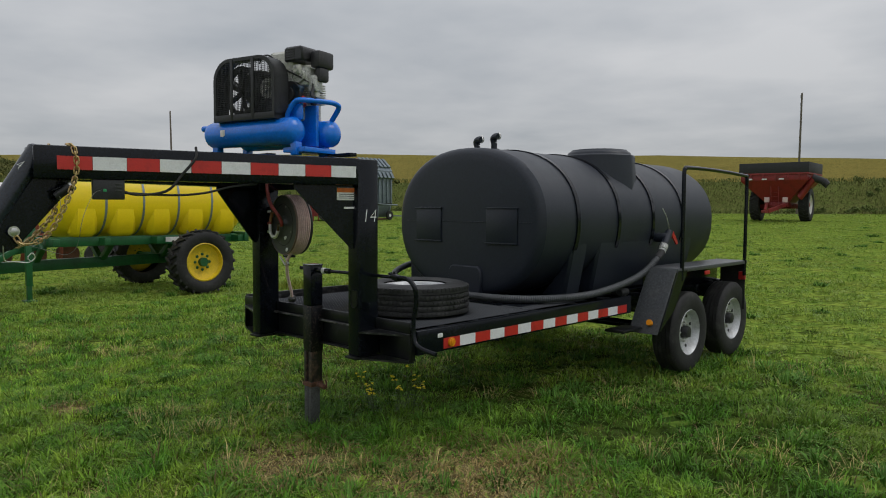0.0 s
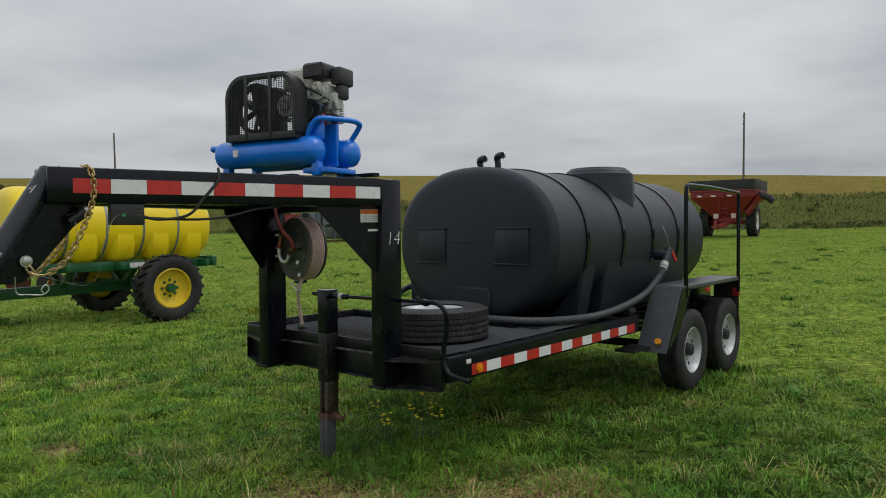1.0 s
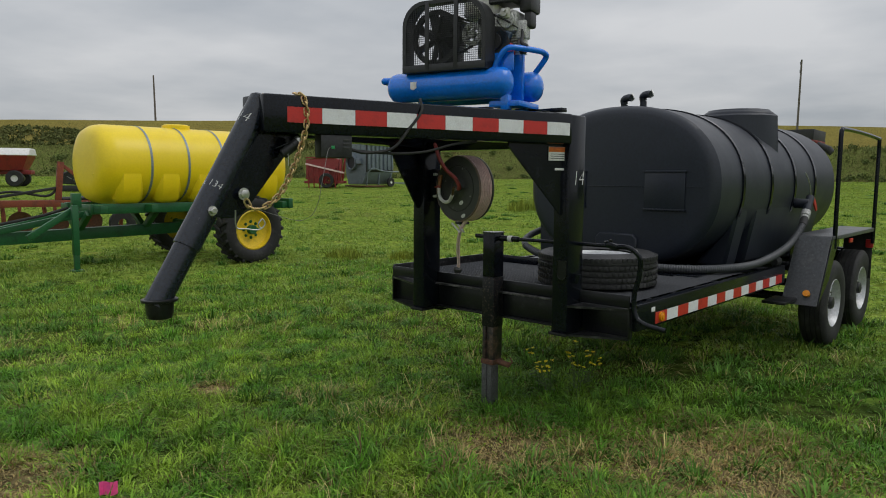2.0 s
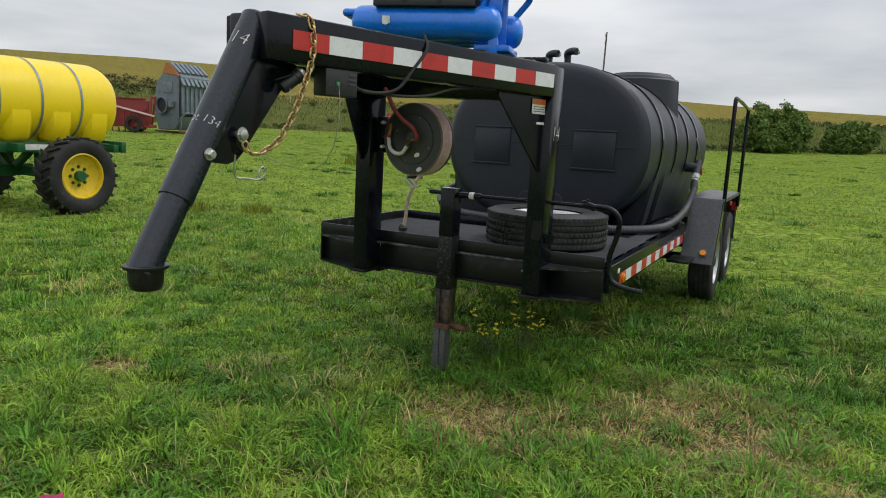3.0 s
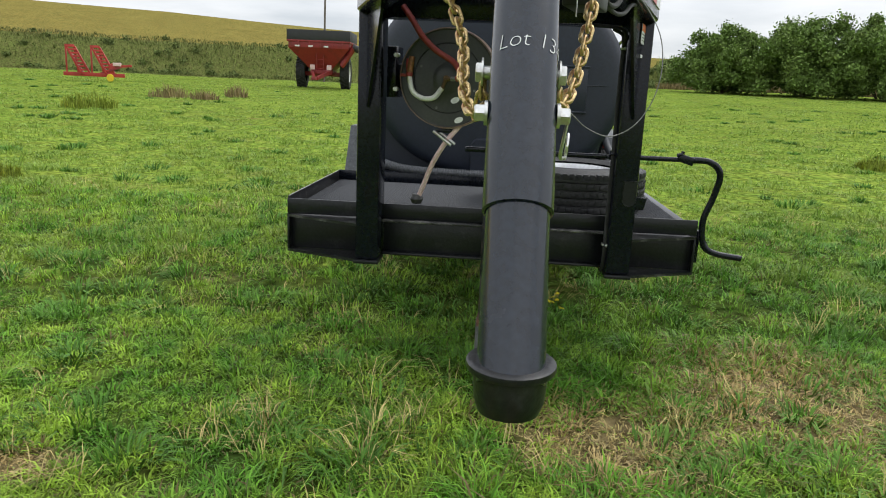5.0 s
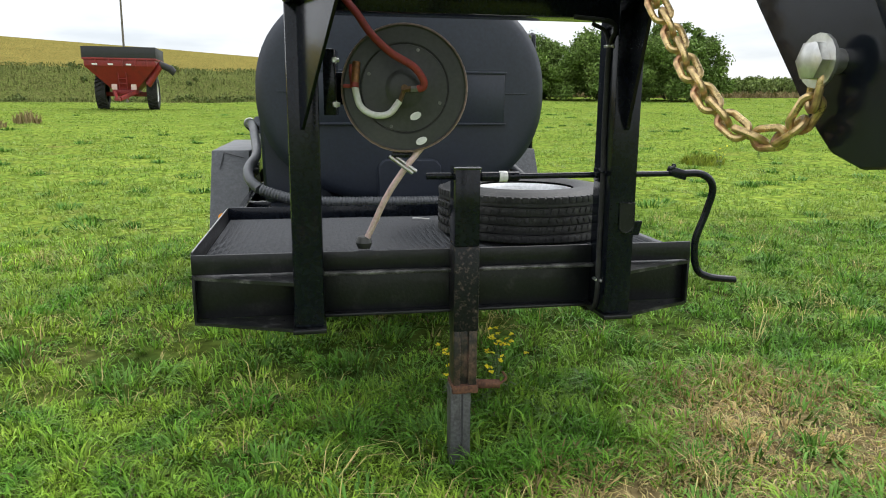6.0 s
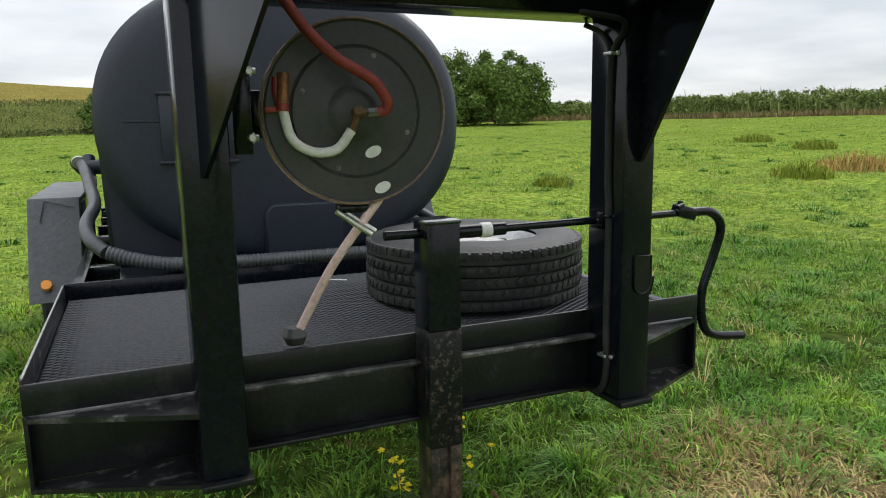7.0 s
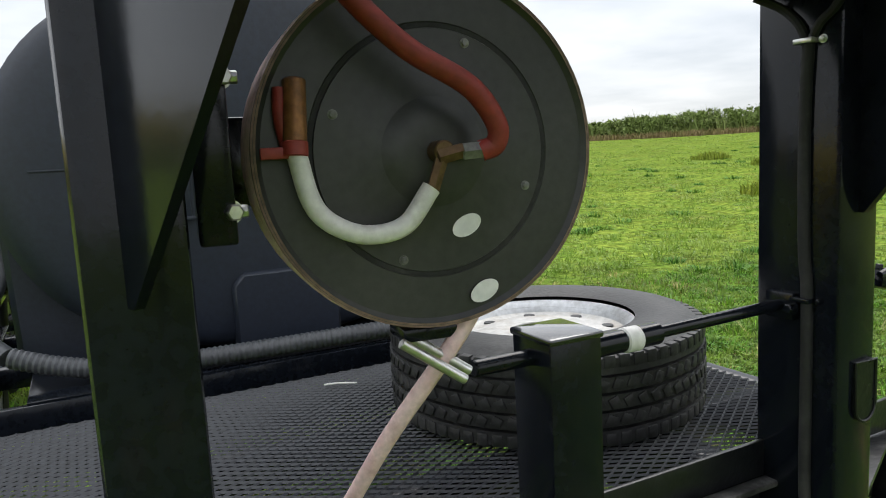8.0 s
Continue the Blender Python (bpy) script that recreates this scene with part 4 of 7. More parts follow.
tape_run((XR, 0.30), (XR, 2.86), 0.715, 0.79, 15, True, (1, 0))
part("side_marker", merge(rod((XR, 0.375, 0.755), (XR + 0.02, 0.375, 0.755), 0.032, 20), rod((XR + 0.018, 0.375, 0.755), (XR + 0.026, 0.375, 0.755), 0.018, 16)), "amber", trailer, "amber side marker lamp")
part("white_marker", box(XR, XR + 0.004, 0.24, 0.29, 0.80, 0.83, 0.001), "white_paint", trailer)

# posts, neck beams and gussets
Y0, Y1 = -0.162, 0.022
POSTS = {"l": (-0.656, -0.541), "r": (0.597, 0.712)}
for x0, x1 in POSTS.values():
    part("post", box(x0, x1, Y0, Y1, 0.665, 2.043, 0.012), "black_paint", trailer)
    part("post_foot", box(x0 - 0.006, x1 + 0.006, Y0 - 0.022, Y1 - 0.01, 0.647, 0.665, 0.004), "black_worn", trailer)
NECK = {1: ((0.189, -1.97), (0.724, -0.163)), -1: ((-0.098, -1.97), (-0.664, -0.163))}
for s, (a, b) in NECK.items():
    a, b = Vector(a), Vector(b)
    d = (b - a).normalized()
    a = a - d * (0.05 if s > 0 else -0.02)
    nrm = Vector((d.y, -d.x)) * s
    half = 0.058
    part("neck_beam", bar((*(a - nrm * half), 1.952), (*(b - nrm * half), 1.952), half * 2, 0.186, 0.012), "black_paint", trailer)
    tip = b - d * 0.44
    root = b - d * 0.002
    bm = bmesh.new()
    tri = [(tip, 1.86), (root, 1.86), (root, 1.42), (root - d * 0.03, 1.42), (tip, 1.835)]
    inner = 0.072 if s > 0 else 0.062
    lo = [bm.verts.new((*(p - nrm * (inner - 0.012)), z)) for p, z in tri]
    hi = [bm.verts.new((*(p - nrm * inner), z)) for p, z in tri]
    bm.faces.new(lo)
    bm.faces.new(hi[::-1])
    for i in range(5):
        bm.faces.new((lo[i], hi[i], hi[(i + 1) % 5], lo[(i + 1) % 5]))
    part("gusset", bm, "black_paint", trailer)
    # a bead of bright weld where the gusset meets the post
    rng = random.Random(3 + s)
    beads = [rod((*(root - nrm * (inner + 0.002) - d * 0.004), 1.43 + k * 0.02), (*(root - nrm * (inner + 0.002) - d * 0.002), 1.448 + k * 0.02), 0.004 + 0.003 * rng.random(), 6) for k in range(20) if rng.random() > 0.25]
    tagged(part("weld_bead", joined(beads), "weld", trailer), kind="stuff")
    lumps = [rod((*(root - nrm * (inner + 0.006) - d * 0.003), 1.47 + k * 0.011), (*(root - nrm * (inner + 0.006) - d * 0.003), 1.483 + k * 0.011), 0.005 + 0.004 * rng.random(), 7) for k in range(33)]
    tagged(part("weld_drips", joined(lumps), "weld", trailer), kind="stuff")
    if s == 1:
        t0, t1 = Vector((0.208, -1.906)), Vector((0.716, -0.183))
        nn = Vector((d.y, -d.x))
        tape_run(t0 + nn * 0.002, t1 + nn * 0.002, 1.911, 1.987, 10, True, nn)
part("post_cross_beam", box(-0.541, 0.601, -0.15, 0.0, 1.84, 2.04, 0.008), "black_paint", trailer)
part("neck_head", box(PX0 - 0.1, PX0 + 0.1, -2.0, -1.86, 1.862, 2.043, 0.012), "black_paint", trailer)
for y, x0, x1 in ((-0.72, -0.50, 0.52), (-0.32, -0.62, 0.64)):
    part("support_angle", merge(box(x0, x1, y - 0.03, y + 0.03, 2.046, 2.056, 0.002), box(x0, x1, y - 0.03, y - 0.022, 2.0, 2.046, 0.002)), "black_paint", trailer)
part("plate_rail", box(0.30, 0.66, -0.19, -0.13, 2.06, 2.085, 0.003), "black_paint", trailer)

# sloping coupler pipe
PX = 0.062
PT, PB = Vector((PX, -1.925, 2.06)), Vector((PX + 0.004, -2.508, 1.098))
PD = (PB - PT).normalized()


def pipe_at(z):
    return PT + PD * ((z - PT.z) / PD.z)


pipe = part("coupler_pipe", lathe([(0, 0.035), (0.052, 0.035), (0.063, 0.047), (0.063, 0.86), (0.058, 0.862), (0.05, 0.855)], 40, along(PT, PB)), "pipe_paint_sheen", trailer)
part("inner_tube", rod(pipe_at(1.40), PB + PD * 0.035, 0.0565, 40, bev=0.001), "pipe_paint_sheen", pipe)
part("coupler_collar", lathe([(0.050, -0.006), (0.068, -0.006), (0.074, -0.003), (0.075, 0.003), (0.073, 0.008), (0.066, 0.010), (0.05, 0.010)], 44, Matrix.Translation(PB + Vector((0, 0.004, 0))) @ Matrix.Diagonal((1, 1.08, 1, 1)) @ pose(0, 0, 0, 180, 0, 0)), "black_worn", pipe)
part("coupler_socket", lathe([(0.045, 0.01), (0.063, 0.0), (0.059, -0.06), (0.052, -0.082), (0.044, -0.086), (0.042, -0.03)], 36, Matrix.Translation(PB + Vector((0, 0.004, 0)))), "black_worn", pipe)
part("neck_gusset", prism([(-1.96, 1.93), (-1.74, 1.90), (-1.76, 1.86), (-2.07, 1.50), (-2.11, 1.465), (-2.16, 1.45), (-2.26, 1.46)], PX - 0.052, PX - 0.042, "x"), "black_paint", trailer)
part("neck_gusset", prism([(-1.96, 1.93), (-1.74, 1.90), (-1.76, 1.86), (-2.07, 1.50), (-2.11, 1.465), (-2.16, 1.45), (-2.26, 1.46)], PX + 0.042, PX + 0.052, "x"), "black_paint", trailer)
part("pipe_bolt", merge(hexbolt(pipe_at(1.49) + Vector((0.063, 0, 0)), (1, 0, 0), 0.017, 0.025)), "zinc", pipe, "shiny zinc bolt head")
part("pipe_bolt", merge(hexbolt(pipe_at(1.49) + Vector((-0.063, 0, 0)), (-1, 0, 0), 0.017, 0.025)), "zinc", pipe, "shiny zinc bolt head")
for s in (1, -1):
    part("chain_bolt", merge(rod((PX + s * 0.04, -2.11, 1.565), (PX + s * 0.08, -2.11, 1.565), 0.014, 12), hexbolt((PX + s * 0.076, -2.11, 1.565), (s, 0, 0), 0.022, 0.016)), "zinc", trailer, "shiny zinc bolt with a washer")


M["leg_steel"] = material("leg_steel", (0.10, 0.10, 0.105), 0.45, 0.3, 0.3, 20, (0.05, 0.045, 0.042), 0.2, 90)

# landing jack
jack = part("landing_jack", box(-0.022, 0.080, -0.104, 0.006, 0.955, 1.268, 0.006), "black_paint", trailer, "black square jack tube")
part("lower_tube", box(-0.023, 0.081, -0.105, 0.007, 0.60, 0.955, 0.005), "jack_worn", jack, "scraped and rusty lower tube")
part("jack_cap", box(-0.025, 0.083, -0.107, 0.009, 1.262, 1.274, 0.004), "gloss_black", jack)
part("drop_leg", merge(box(-0.020, 0.008, -0.100, 0.002, 0.33, 0.62, 0.004), box(0.042, 0.078, -0.100, 0.002, 0.33, 0.62, 0.004), box(0.004, 0.046, -0.086, -0.004, 0.33, 0.62, 0.002)), "bare_steel", jack, "rusty slotted lower tube")
part("foot_leg", merge(box(-0.030, 0.014, -0.092, -0.006, 0.0, 0.35, 0.004), box(0.022, 0.056, -0.092, -0.006, 0.0, 0.35, 0.004), box(0.010, 0.026, -0.084, -0.010, 0.0, 0.35, 0.001)), "leg_steel", jack, "grey steel inner leg")
part("jack_collar", box(-0.026, 0.084, -0.108, 0.010, 0.33, 0.365, 0.004), "rust", jack)
part("jack_pin", merge(rod((0.08, -0.04, 0.345), (0.19, -0.06, 0.345), 0.02, 14), tube([(0.19, -0.06, 0.345), (0.215, -0.06, 0.37), (0.2, -0.06, 0.40)], 0.006, 8)), "rust", jack)
part("jack_stub", rod((-0.13, -0.05, 1.235), (-0.02, -0.05, 1.235), 0.014, 14), "black_paint", jack)
crank = part("crank_shaft", rod((0.075, -0.055, 1.231), (0.95, -0.03, 1.233), 0.012, 14), "black_paint", trailer)
part("crank_sleeve", rod((0.09, -0.055, 1.231), (0.25, -0.052, 1.231), 0.02, 16), "black_paint", crank)
part("crank_ring", rod((0.165, -0.055, 1.231), (0.20, -0.055, 1.231), 0.0225, 20), "white_paint", crank, "white paint band")
part("crank_bearing", merge(box(0.585, 0.602, -0.075, -0.01, 1.205, 1.26), hexbolt((0.585, -0.075, 1.232), (-1, 0, 0), 0.010, 0.02)), "black_paint", crank)
part("crank_hinge", merge(bar((0.915, -0.03, 1.246), (0.99, -0.03, 1.224), 0.046, 0.04, 0.006), hexbolt((0.935, -0.03, 1.262), (0.2, 0, 1), 0.009, 0.012), rod((0.905, -0.05, 1.255), (0.93, -0.05, 1.262), 0.008, 8)), "black_paint", crank)
part("crank_handle", tube([(0.96, -0.03, 1.233), (1.07, -0.03, 1.228), (1.13, -0.02, 1.17), (1.12, 0.0, 1.06), (1.085, 0.01, 0.93), (1.10, 0.01, 0.81), (1.16, 0.01, 0.765), (1.295, 0.012, 0.745)], 0.016, 12), "black_paint", crank)
SLOT = [(0.642, 1.13), (0.704, 1.13)] + [(0.673 + 0.031 * math.cos(a * math.pi / 8), 1.04 - 0.031 * math.sin(a * math.pi / 8)) for a in range(9)]
part("slot_bracket", merge(prism(SLOT, -0.168, -0.156, "y", 0.002), tube([(x, -0.169, z) for x, z in SLOT], 0.003, 6, 0, loop=True)), "black_worn", trailer)
part("hook", prism([(0.715, 1.045), (0.772, 1.045), (0.758, 0.985), (0.715, 0.985)], -0.11, -0.10, "y", 0.002), "black_paint", trailer)
part("post_cable", tube([(0.591, -0.096, 1.745), (0.591, -0.09, 1.6), (0.591, -0.092, 1.36), (0.591, -0.10, 1.24), (0.591, -0.10, 0.88), (0.591, -0.105, 0.78), (0.592, -0.09, 0.70), (0.594, -0.05, 0.655)], 0.0115, 10), "rubber", trailer)
part("post_cable", tube([(0.591, -0.094, 1.735), (0.590, -0.075, 1.775), (0.588, -0.04, 1.81), (0.55, -0.01, 1.835)], 0.0085, 8), "rubber", trailer)
part("post_cable", tube([(0.591, -0.098, 1.735), (0.590, -0.118, 1.77), (0.589, -0.15, 1.795), (0.55, -0.19, 1.825), (0.40, -0.21, 1.835)], 0.0085, 8), "rubber", trailer)
for z in (1.742, 1.25, 0.80):
    part("cable_clip", merge(box(0.576, 0.602, -0.112, -0.072, z - 0.005, z + 0.005, 0.002), hexbolt((0.596, -0.122, z), (-1, 0, 0), 0.006, 0.008)), "black_paint" if z == 1.25 else "zinc", trailer)

# wheels, fenders and the step platform
def wheel(y, side):
    x = 1.22 if side > 0 else -1.27
    z, r = (0.44 if y < 4 else 0.465), 0.42
    m = along((x - side * 0.117, y, z), (x + side, y, z))
    prof = [(0.235, 0.012), (0.27, 0.0), (0.34, -0.004), (0.395, 0.006), (0.418, 0.026)]
    for k in range(4):
        a = 0.03 + k * 0.045
        prof += [(r, a), (r, a + 0.037), (r - 0.011, a + 0.039), (r - 0.011, a + 0.043)]
    prof += [(r, 0.206), (0.418, 0.21), (0.395, 0.23), (0.34, 0.238), (0.27, 0.234), (0.235, 0.222)]
    w = part("wheel", lathe(prof, 56, m), "rubber", trailer, "black rubber tyre on a silver rim")
    part("rim", lathe([(0.236, 0.015), (0.225, 0.03), (0.222, 0.2), (0.238, 0.222), (0.232, 0.226), (0.212, 0.2), (0.2, 0.16), (0.135, 0.142), (0.12, 0.15), (0.075, 0.152), (0.07, 0.13)], 48, m), "rim_silver", w)
    part("hub", lathe([(0, 0.12), (0.062, 0.12), (0.062, 0.2), (0.055, 0.215), (0.03, 0.222), (0, 0.222)], 24, m), "guard_black", w)
    nuts = [hexbolt(m @ Vector((0.1 * math.cos(i * math.pi / 4), 0.1 * math.sin(i * math.pi / 4), 0.148)), m.to_3x3() @ Vector((0, 0, 1)), 0.012, 0.025) for i in range(8)]
    for nb in nuts:
        part("lug_nut", nb, "zinc", w)
    # solid black discs give the shaded depth of the vents
    holes = []
    for i in range(8):
        a = (i + 0.5) * math.pi / 4
        holes.append(rod(m @ Vector((0.168 * math.cos(a), 0.168 * math.sin(a), 0.146)), m @ Vector((0.168 * math.cos(a), 0.168 * math.sin(a), 0.157)), 0.017, 12))
    for hb in holes:
        part("vent_hole_disc", hb, "guard_black", w)


for side in (1, -1):
    for y in (3.75, 4.87):
        wheel(y, side)
    xs = (1.02, 1.38) if side > 0 else (-1.45, -1.09)
    xo = xs[1] if side > 0 else xs[0]
    part("fender_front", prism([(2.94, 0.515), (2.952, 0.512), (3.335, 1.115), (3.325, 1.122)], xs[0] + 0.05, xs[1] - 0.01, "x", 0.002), "tread_plate", trailer, "black diamond tread plate")
    studs = []
    for i in range(26):
        u = 0.02 + i * 0.0265
        for k in range(10):
            x = xs[0] + 0.07 + k * 0.028 + (0.014 if i % 2 else 0.0)
            studs.append(box(-0.011, 0.011, -0.0035, 0.0035, -0.001, 0.0022, 0.0, pose(x, 2.94 + 0.385 * u / 0.715, 0.515 + 0.607 * u / 0.715, 57.6) @ pose(0, 0, 0, 0, 0, 45 if (i + k) % 2 else -45)))
    tagged(part("tread_stud", joined(studs), "tread_plate", trailer), kind="stuff")
    part("fender_lamp", merge(rod((1.275 if side > 0 else -1.30, 2.985, 0.612), (1.275 if side > 0 else -1.30, 2.96, 0.627), 0.031, 20)), "amber", trailer, "amber marker lamp")
    part("fender_platform", box(xs[0] + (0.05 if side < 0 else 0.0), xs[1], 3.34, 5.12, 1.085, 1.125, 0.005), "tread_plate", trailer, "black diamond tread plate")
    xi = xs[0] if side > 0 else xs[1] - 0.006
    part("fender_skirt", box(xi, xi + 0.006, 3.3, 5.12, 0.86, 1.085, 0.001), "black_paint", trailer)
    if side > 0:
        part("fender_skirt", prism([(2.97, 0.53), (3.34, 1.1), (3.55, 1.1), (3.27, 0.72)], xo - 0.008 if side > 0 else xo, xo if side > 0 else xo + 0.008, "x", 0.001), "black_paint", trailer)
    part("mud_flap", box(xs[0] + 0.05, xs[1] - 0.02, 5.11, 5.118, 0.55, 1.085, 0.001), "rubber", trailer)
    part("axle", rod((-1.1, 3.75 if side > 0 else 4.87, 0.45), (1.12, 3.75 if side > 0 else 4.87, 0.45), 0.045, 16), "black_paint", trailer)
part("rail_step", box(1.0, 1.2, 2.62, 3.0, 0.545, 0.57), "black_worn", trailer)
part("marker_lamp", box(1.375, 1.39, 3.95, 4.07, 1.03, 1.07, 0.004), "red_plastic", trailer, "red clearance lamp")
part("drain_valve", merge(rod((1.02, 2.84, 0.90), (1.02, 2.98, 0.90), 0.035, 14), rod((1.02, 2.91, 0.90), (1.02, 2.91, 0.72), 0.03, 14), rod((0.9, 2.91, 0.9), (1.05, 2.91, 0.9), 0.03, 12)), "guard_black", trailer)
part("drain_handle", box(0.98, 1.0, 2.86, 3.02, 0.955, 0.965, 0.003), "brass", trailer)
part("tail_lamp", box(1.30, 1.375, 5.07, 5.1, 0.90, 0.99, 0.004), "red_plastic", trailer)
part("hand_rail", tube([(1.37, 3.44, 1.0), (1.37, 3.44, 1.6), (1.37, 3.44, 2.06), (1.37, 3.47, 2.11), (1.37, 3.54, 2.125), (1.37, 4.2, 2.125), (1.37, 4.98, 2.10), (1.37, 5.06, 2.06), (1.37, 5.06, 1.6), (1.37, 5.06, 0.95)], 0.02, 12, 8), "black_paint", trailer)

# labels and marks on the trailer
D1 = Vector((0.535, 1.813)).normalized()
N1 = Vector((D1.y, -D1.x))


def flat_mark(name, c, w, h, mat, u, nrm, lift=0.004, label=""):
    """A thin plate of width w (along u) and height h on an upright face."""
    u, nrm = Vector((*u, 0)).normalized(), Vector((*nrm, 0)).normalized()
    m = Matrix((( *u, 0), (*nrm, 0), (0, 0, 1, 0), (0, 0, 0, 1))).transposed()
    m = Matrix.Translation(c) @ Matrix(((u.x, nrm.x, 0, 0), (u.y, nrm.y, 0, 0), (0, 0, 1, 0), (0, 0, 0, 1)))
    return part(name, box(-w / 2, w / 2, 0, lift, -h / 2, h / 2, 0.0005, m), mat, trailer, label)


sc = Vector((0.671, -0.143)) - D1 * 0.075 + N1 * 0.001
flat_mark("warning_label", (sc.x, sc.y, 1.80), 0.14, 0.085, "white_paint", D1, N1, 0.003, "white and orange warning label")
flat_mark("label_band", (sc.x, sc.y, 1.826), 0.138, 0.03, "orange_label", D1, N1, 0.005)
for k in range(3):
    flat_mark("label_text", (sc.x, sc.y, 1.798 - 0.013 * k), 0.11, 0.004, "guard_black", D1, N1, 0.004)
flat_mark("white_label", (sc.x + 0.005, sc.y + 0.02, 1.705), 0.075, 0.014, "white_paint", D1, N1, 0.003)


def lettering(name, body, size, mat, place, parent, label=""):
    """Hand-painted characters; place turns flat coordinates into world ones."""
    cu = bpy.data.curves.new("text", "FONT")
    cu.body, cu.size, cu.extrude, cu.shear, cu.offset = body, size, 0.0, 0.15, -size * 0.022
    tmp = bpy.data.objects.new("text", cu)
    scene.collection.objects.link(tmp)
    me = bpy.data.meshes.new_from_object(tmp.evaluated_get(bpy.context.evaluated_depsgraph_get()))
    bpy.data.objects.remove(tmp)
    bm = bmesh.new()
    bm.from_mesh(me)
    bpy.data.meshes.remove(me)
    bmesh.ops.triangulate(bm, faces=bm.faces)
    bmesh.ops.subdivide_edges(bm, edges=[e for e in bm.edges if e.calc_length() > size * 0.15], cuts=2)
    for v in bm.verts:
        v.co = place(v.co.x, v.co.y)
    return part(name, bm, mat, parent, label)


lettering("painted_mark", "14", 0.135, "white_paint", lambda u, v: Vector((0.7145, -0.132 + u, 1.605 + v)), trailer, "white hand-painted number")


def on_pipe(a0, s0):
    """Round the pipe: u goes round it from the angle a0, v up along it from s0."""
    ex, ey = Vector((1, 0, 0)), PD.cross(Vector((1, 0, 0))).normalized()

    def place(u, v):
        a = a0 - u / 0.0645
        return PT + PD * (s0 - v) + 0.0645 * (math.cos(a) * ex + math.sin(a) * ey)
    return place


lettering("painted_mark", "Lot 134", 0.047, "white_paint", on_pipe(radians(141), 0.562), pipe, "white hand-painted lot number")
lettering("painted_mark", "14", 0.078, "white_paint", on_pipe(radians(108), 0.205), pipe, "white hand-painted number")


# ---- black poly tank on the deck ----
tank = thing("water_tank", (0.02, 1.66, 0.885), "large black plastic elliptical water tank strapped on the trailer", "tank")
TC, TW, TH, TL = 1.580, 0.917, 0.70, 3.56
TX, TY = -0.012, 0.045


def superellipse(w, h, n=72, e=2.25):
    out = []
    for i in range(n):
        a = 2 * math.pi * i / n
        c, s = math.cos(a), math.sin(a)
        out.append((w * math.copysign(abs(c) ** (2 / e), c), h * math.copysign(abs(s) ** (2 / e), s)))
    return out


def loft(sections, cap=True):
    """Joins closed outlines [(y, [(x, z)...])] into one skin."""
    bm = bmesh.new()
    rings = [[bm.verts.new((x, y, z)) for x, z in pts] for y, pts in sections]
    n = len(rings[0])
    for a, b in zip(rings, rings[1:]):
        for i in range(n):
            bm.faces.new((a[i], a[(i + 1) % n], b[(i + 1) % n], b[i]))
    if cap:
        bm.faces.new(rings[0])
        bm.faces.new(rings[-1][::-1])
    return bm


def tank_body():
    zc = TC - 0.885
    secs = []
    ys = [(0.0, 0.80), (0.003, 0.90), (0.011, 0.945), (0.027, 0.972), (0.055, 0.989), (0.09, 0.998), (0.13, 1.0)]
    prof = ys + [(0.52, 1.0), (0.55, 0.985), (0.63, 0.985), (0.66, 1.0)]
    for y in (1.32, 2.02, 2.72):
        prof += [(y - 0.07, 1.0), (y - 0.04, 0.985), (y + 0.04, 0.985), (y + 0.07, 1.0)]
    prof += [(TL - a, b) for a, b in reversed(ys)]
    prof = [(TY + y * (TL - TY) / TL if y < 0.2 else y, k) for y, k in prof]
    for y, k in sorted(prof):
        q = 0.0 if k >= 0.98 else (1 - k)
        secs.append((y, [(TX + x, zc + z) for x, z in superellipse(TW * (1 - q * 0.95), TH * (1 - q * 0.95))]))
    return loft(secs)


body = part("body", tank_body(), "poly_black", tank)
part("mould_seam", loft([(y, [(TX + x, TC - 0.885 + z) for x, z in superellipse(TW * k + 0.004, 0.006, 24)]) for y, k in ((0.12, 0.86), (0.3, 0.993), (1.7, 0.998), (3.12, 0.993), (3.34, 0.86))]), "poly_black", body)
for x0, x1 in ((0.29, 0.65), (-0.625, -0.285)):
    m0 = 1.385 - 0.885
    part("raised_panel", box(x0 - 0.02, x1 - 0.02, 0.032, 0.08, m0, m0 + 0.335, 0.006), "poly_black", body)
    for zz in (m0 + 0.005, m0 + 0.325):
        part("panel_lip", box(x0 - 0.03, x1 - 0.01, 0.022, 0.08, zz - 0.006, zz + 0.008, 0.003), "poly_black", body)
part("outlet_block", prism([(-0.19, 0.0), (0.22, 0.0), (0.22, 0.24), (0.18, 0.285), (-0.15, 0.285), (-0.19, 0.24)], 0.02, 0.28, "y", 0.012), "poly_black", body)
for y in (0.59, 1.32, 2.02, 2.72):
    ring = superellipse(TW + 0.012, TH + 0.012)
    zc = TC - 0.885
    o, i = [(TX + x, zc + z) for x, z in ring], [(TX + x * 0.985, zc + z * 0.98) for x, z in ring]
    bm = loft([(y - 0.026, i), (y - 0.025, o), (y + 0.025, o), (y + 0.026, i)], False)
    part("strap", bm, "black_paint", tank, "black steel hold-down band")
part("face_seam", box(-0.80, 0.78, 0.040, 0.08, 0.695, 0.702, 0.002), "poly_black", body)
for y0, y1 in ((0.55, 0.80), (1.0, 3.02)):
    part("moulded_leg", prism([(TX + 0.52, 0.0), (TX + 0.80, 0.0), (TX + 0.885, 0.42), (TX + 0.905, 0.64), (TX + 0.77, 0.30)], y0, y1, "y", 0.025), "poly_black", body)
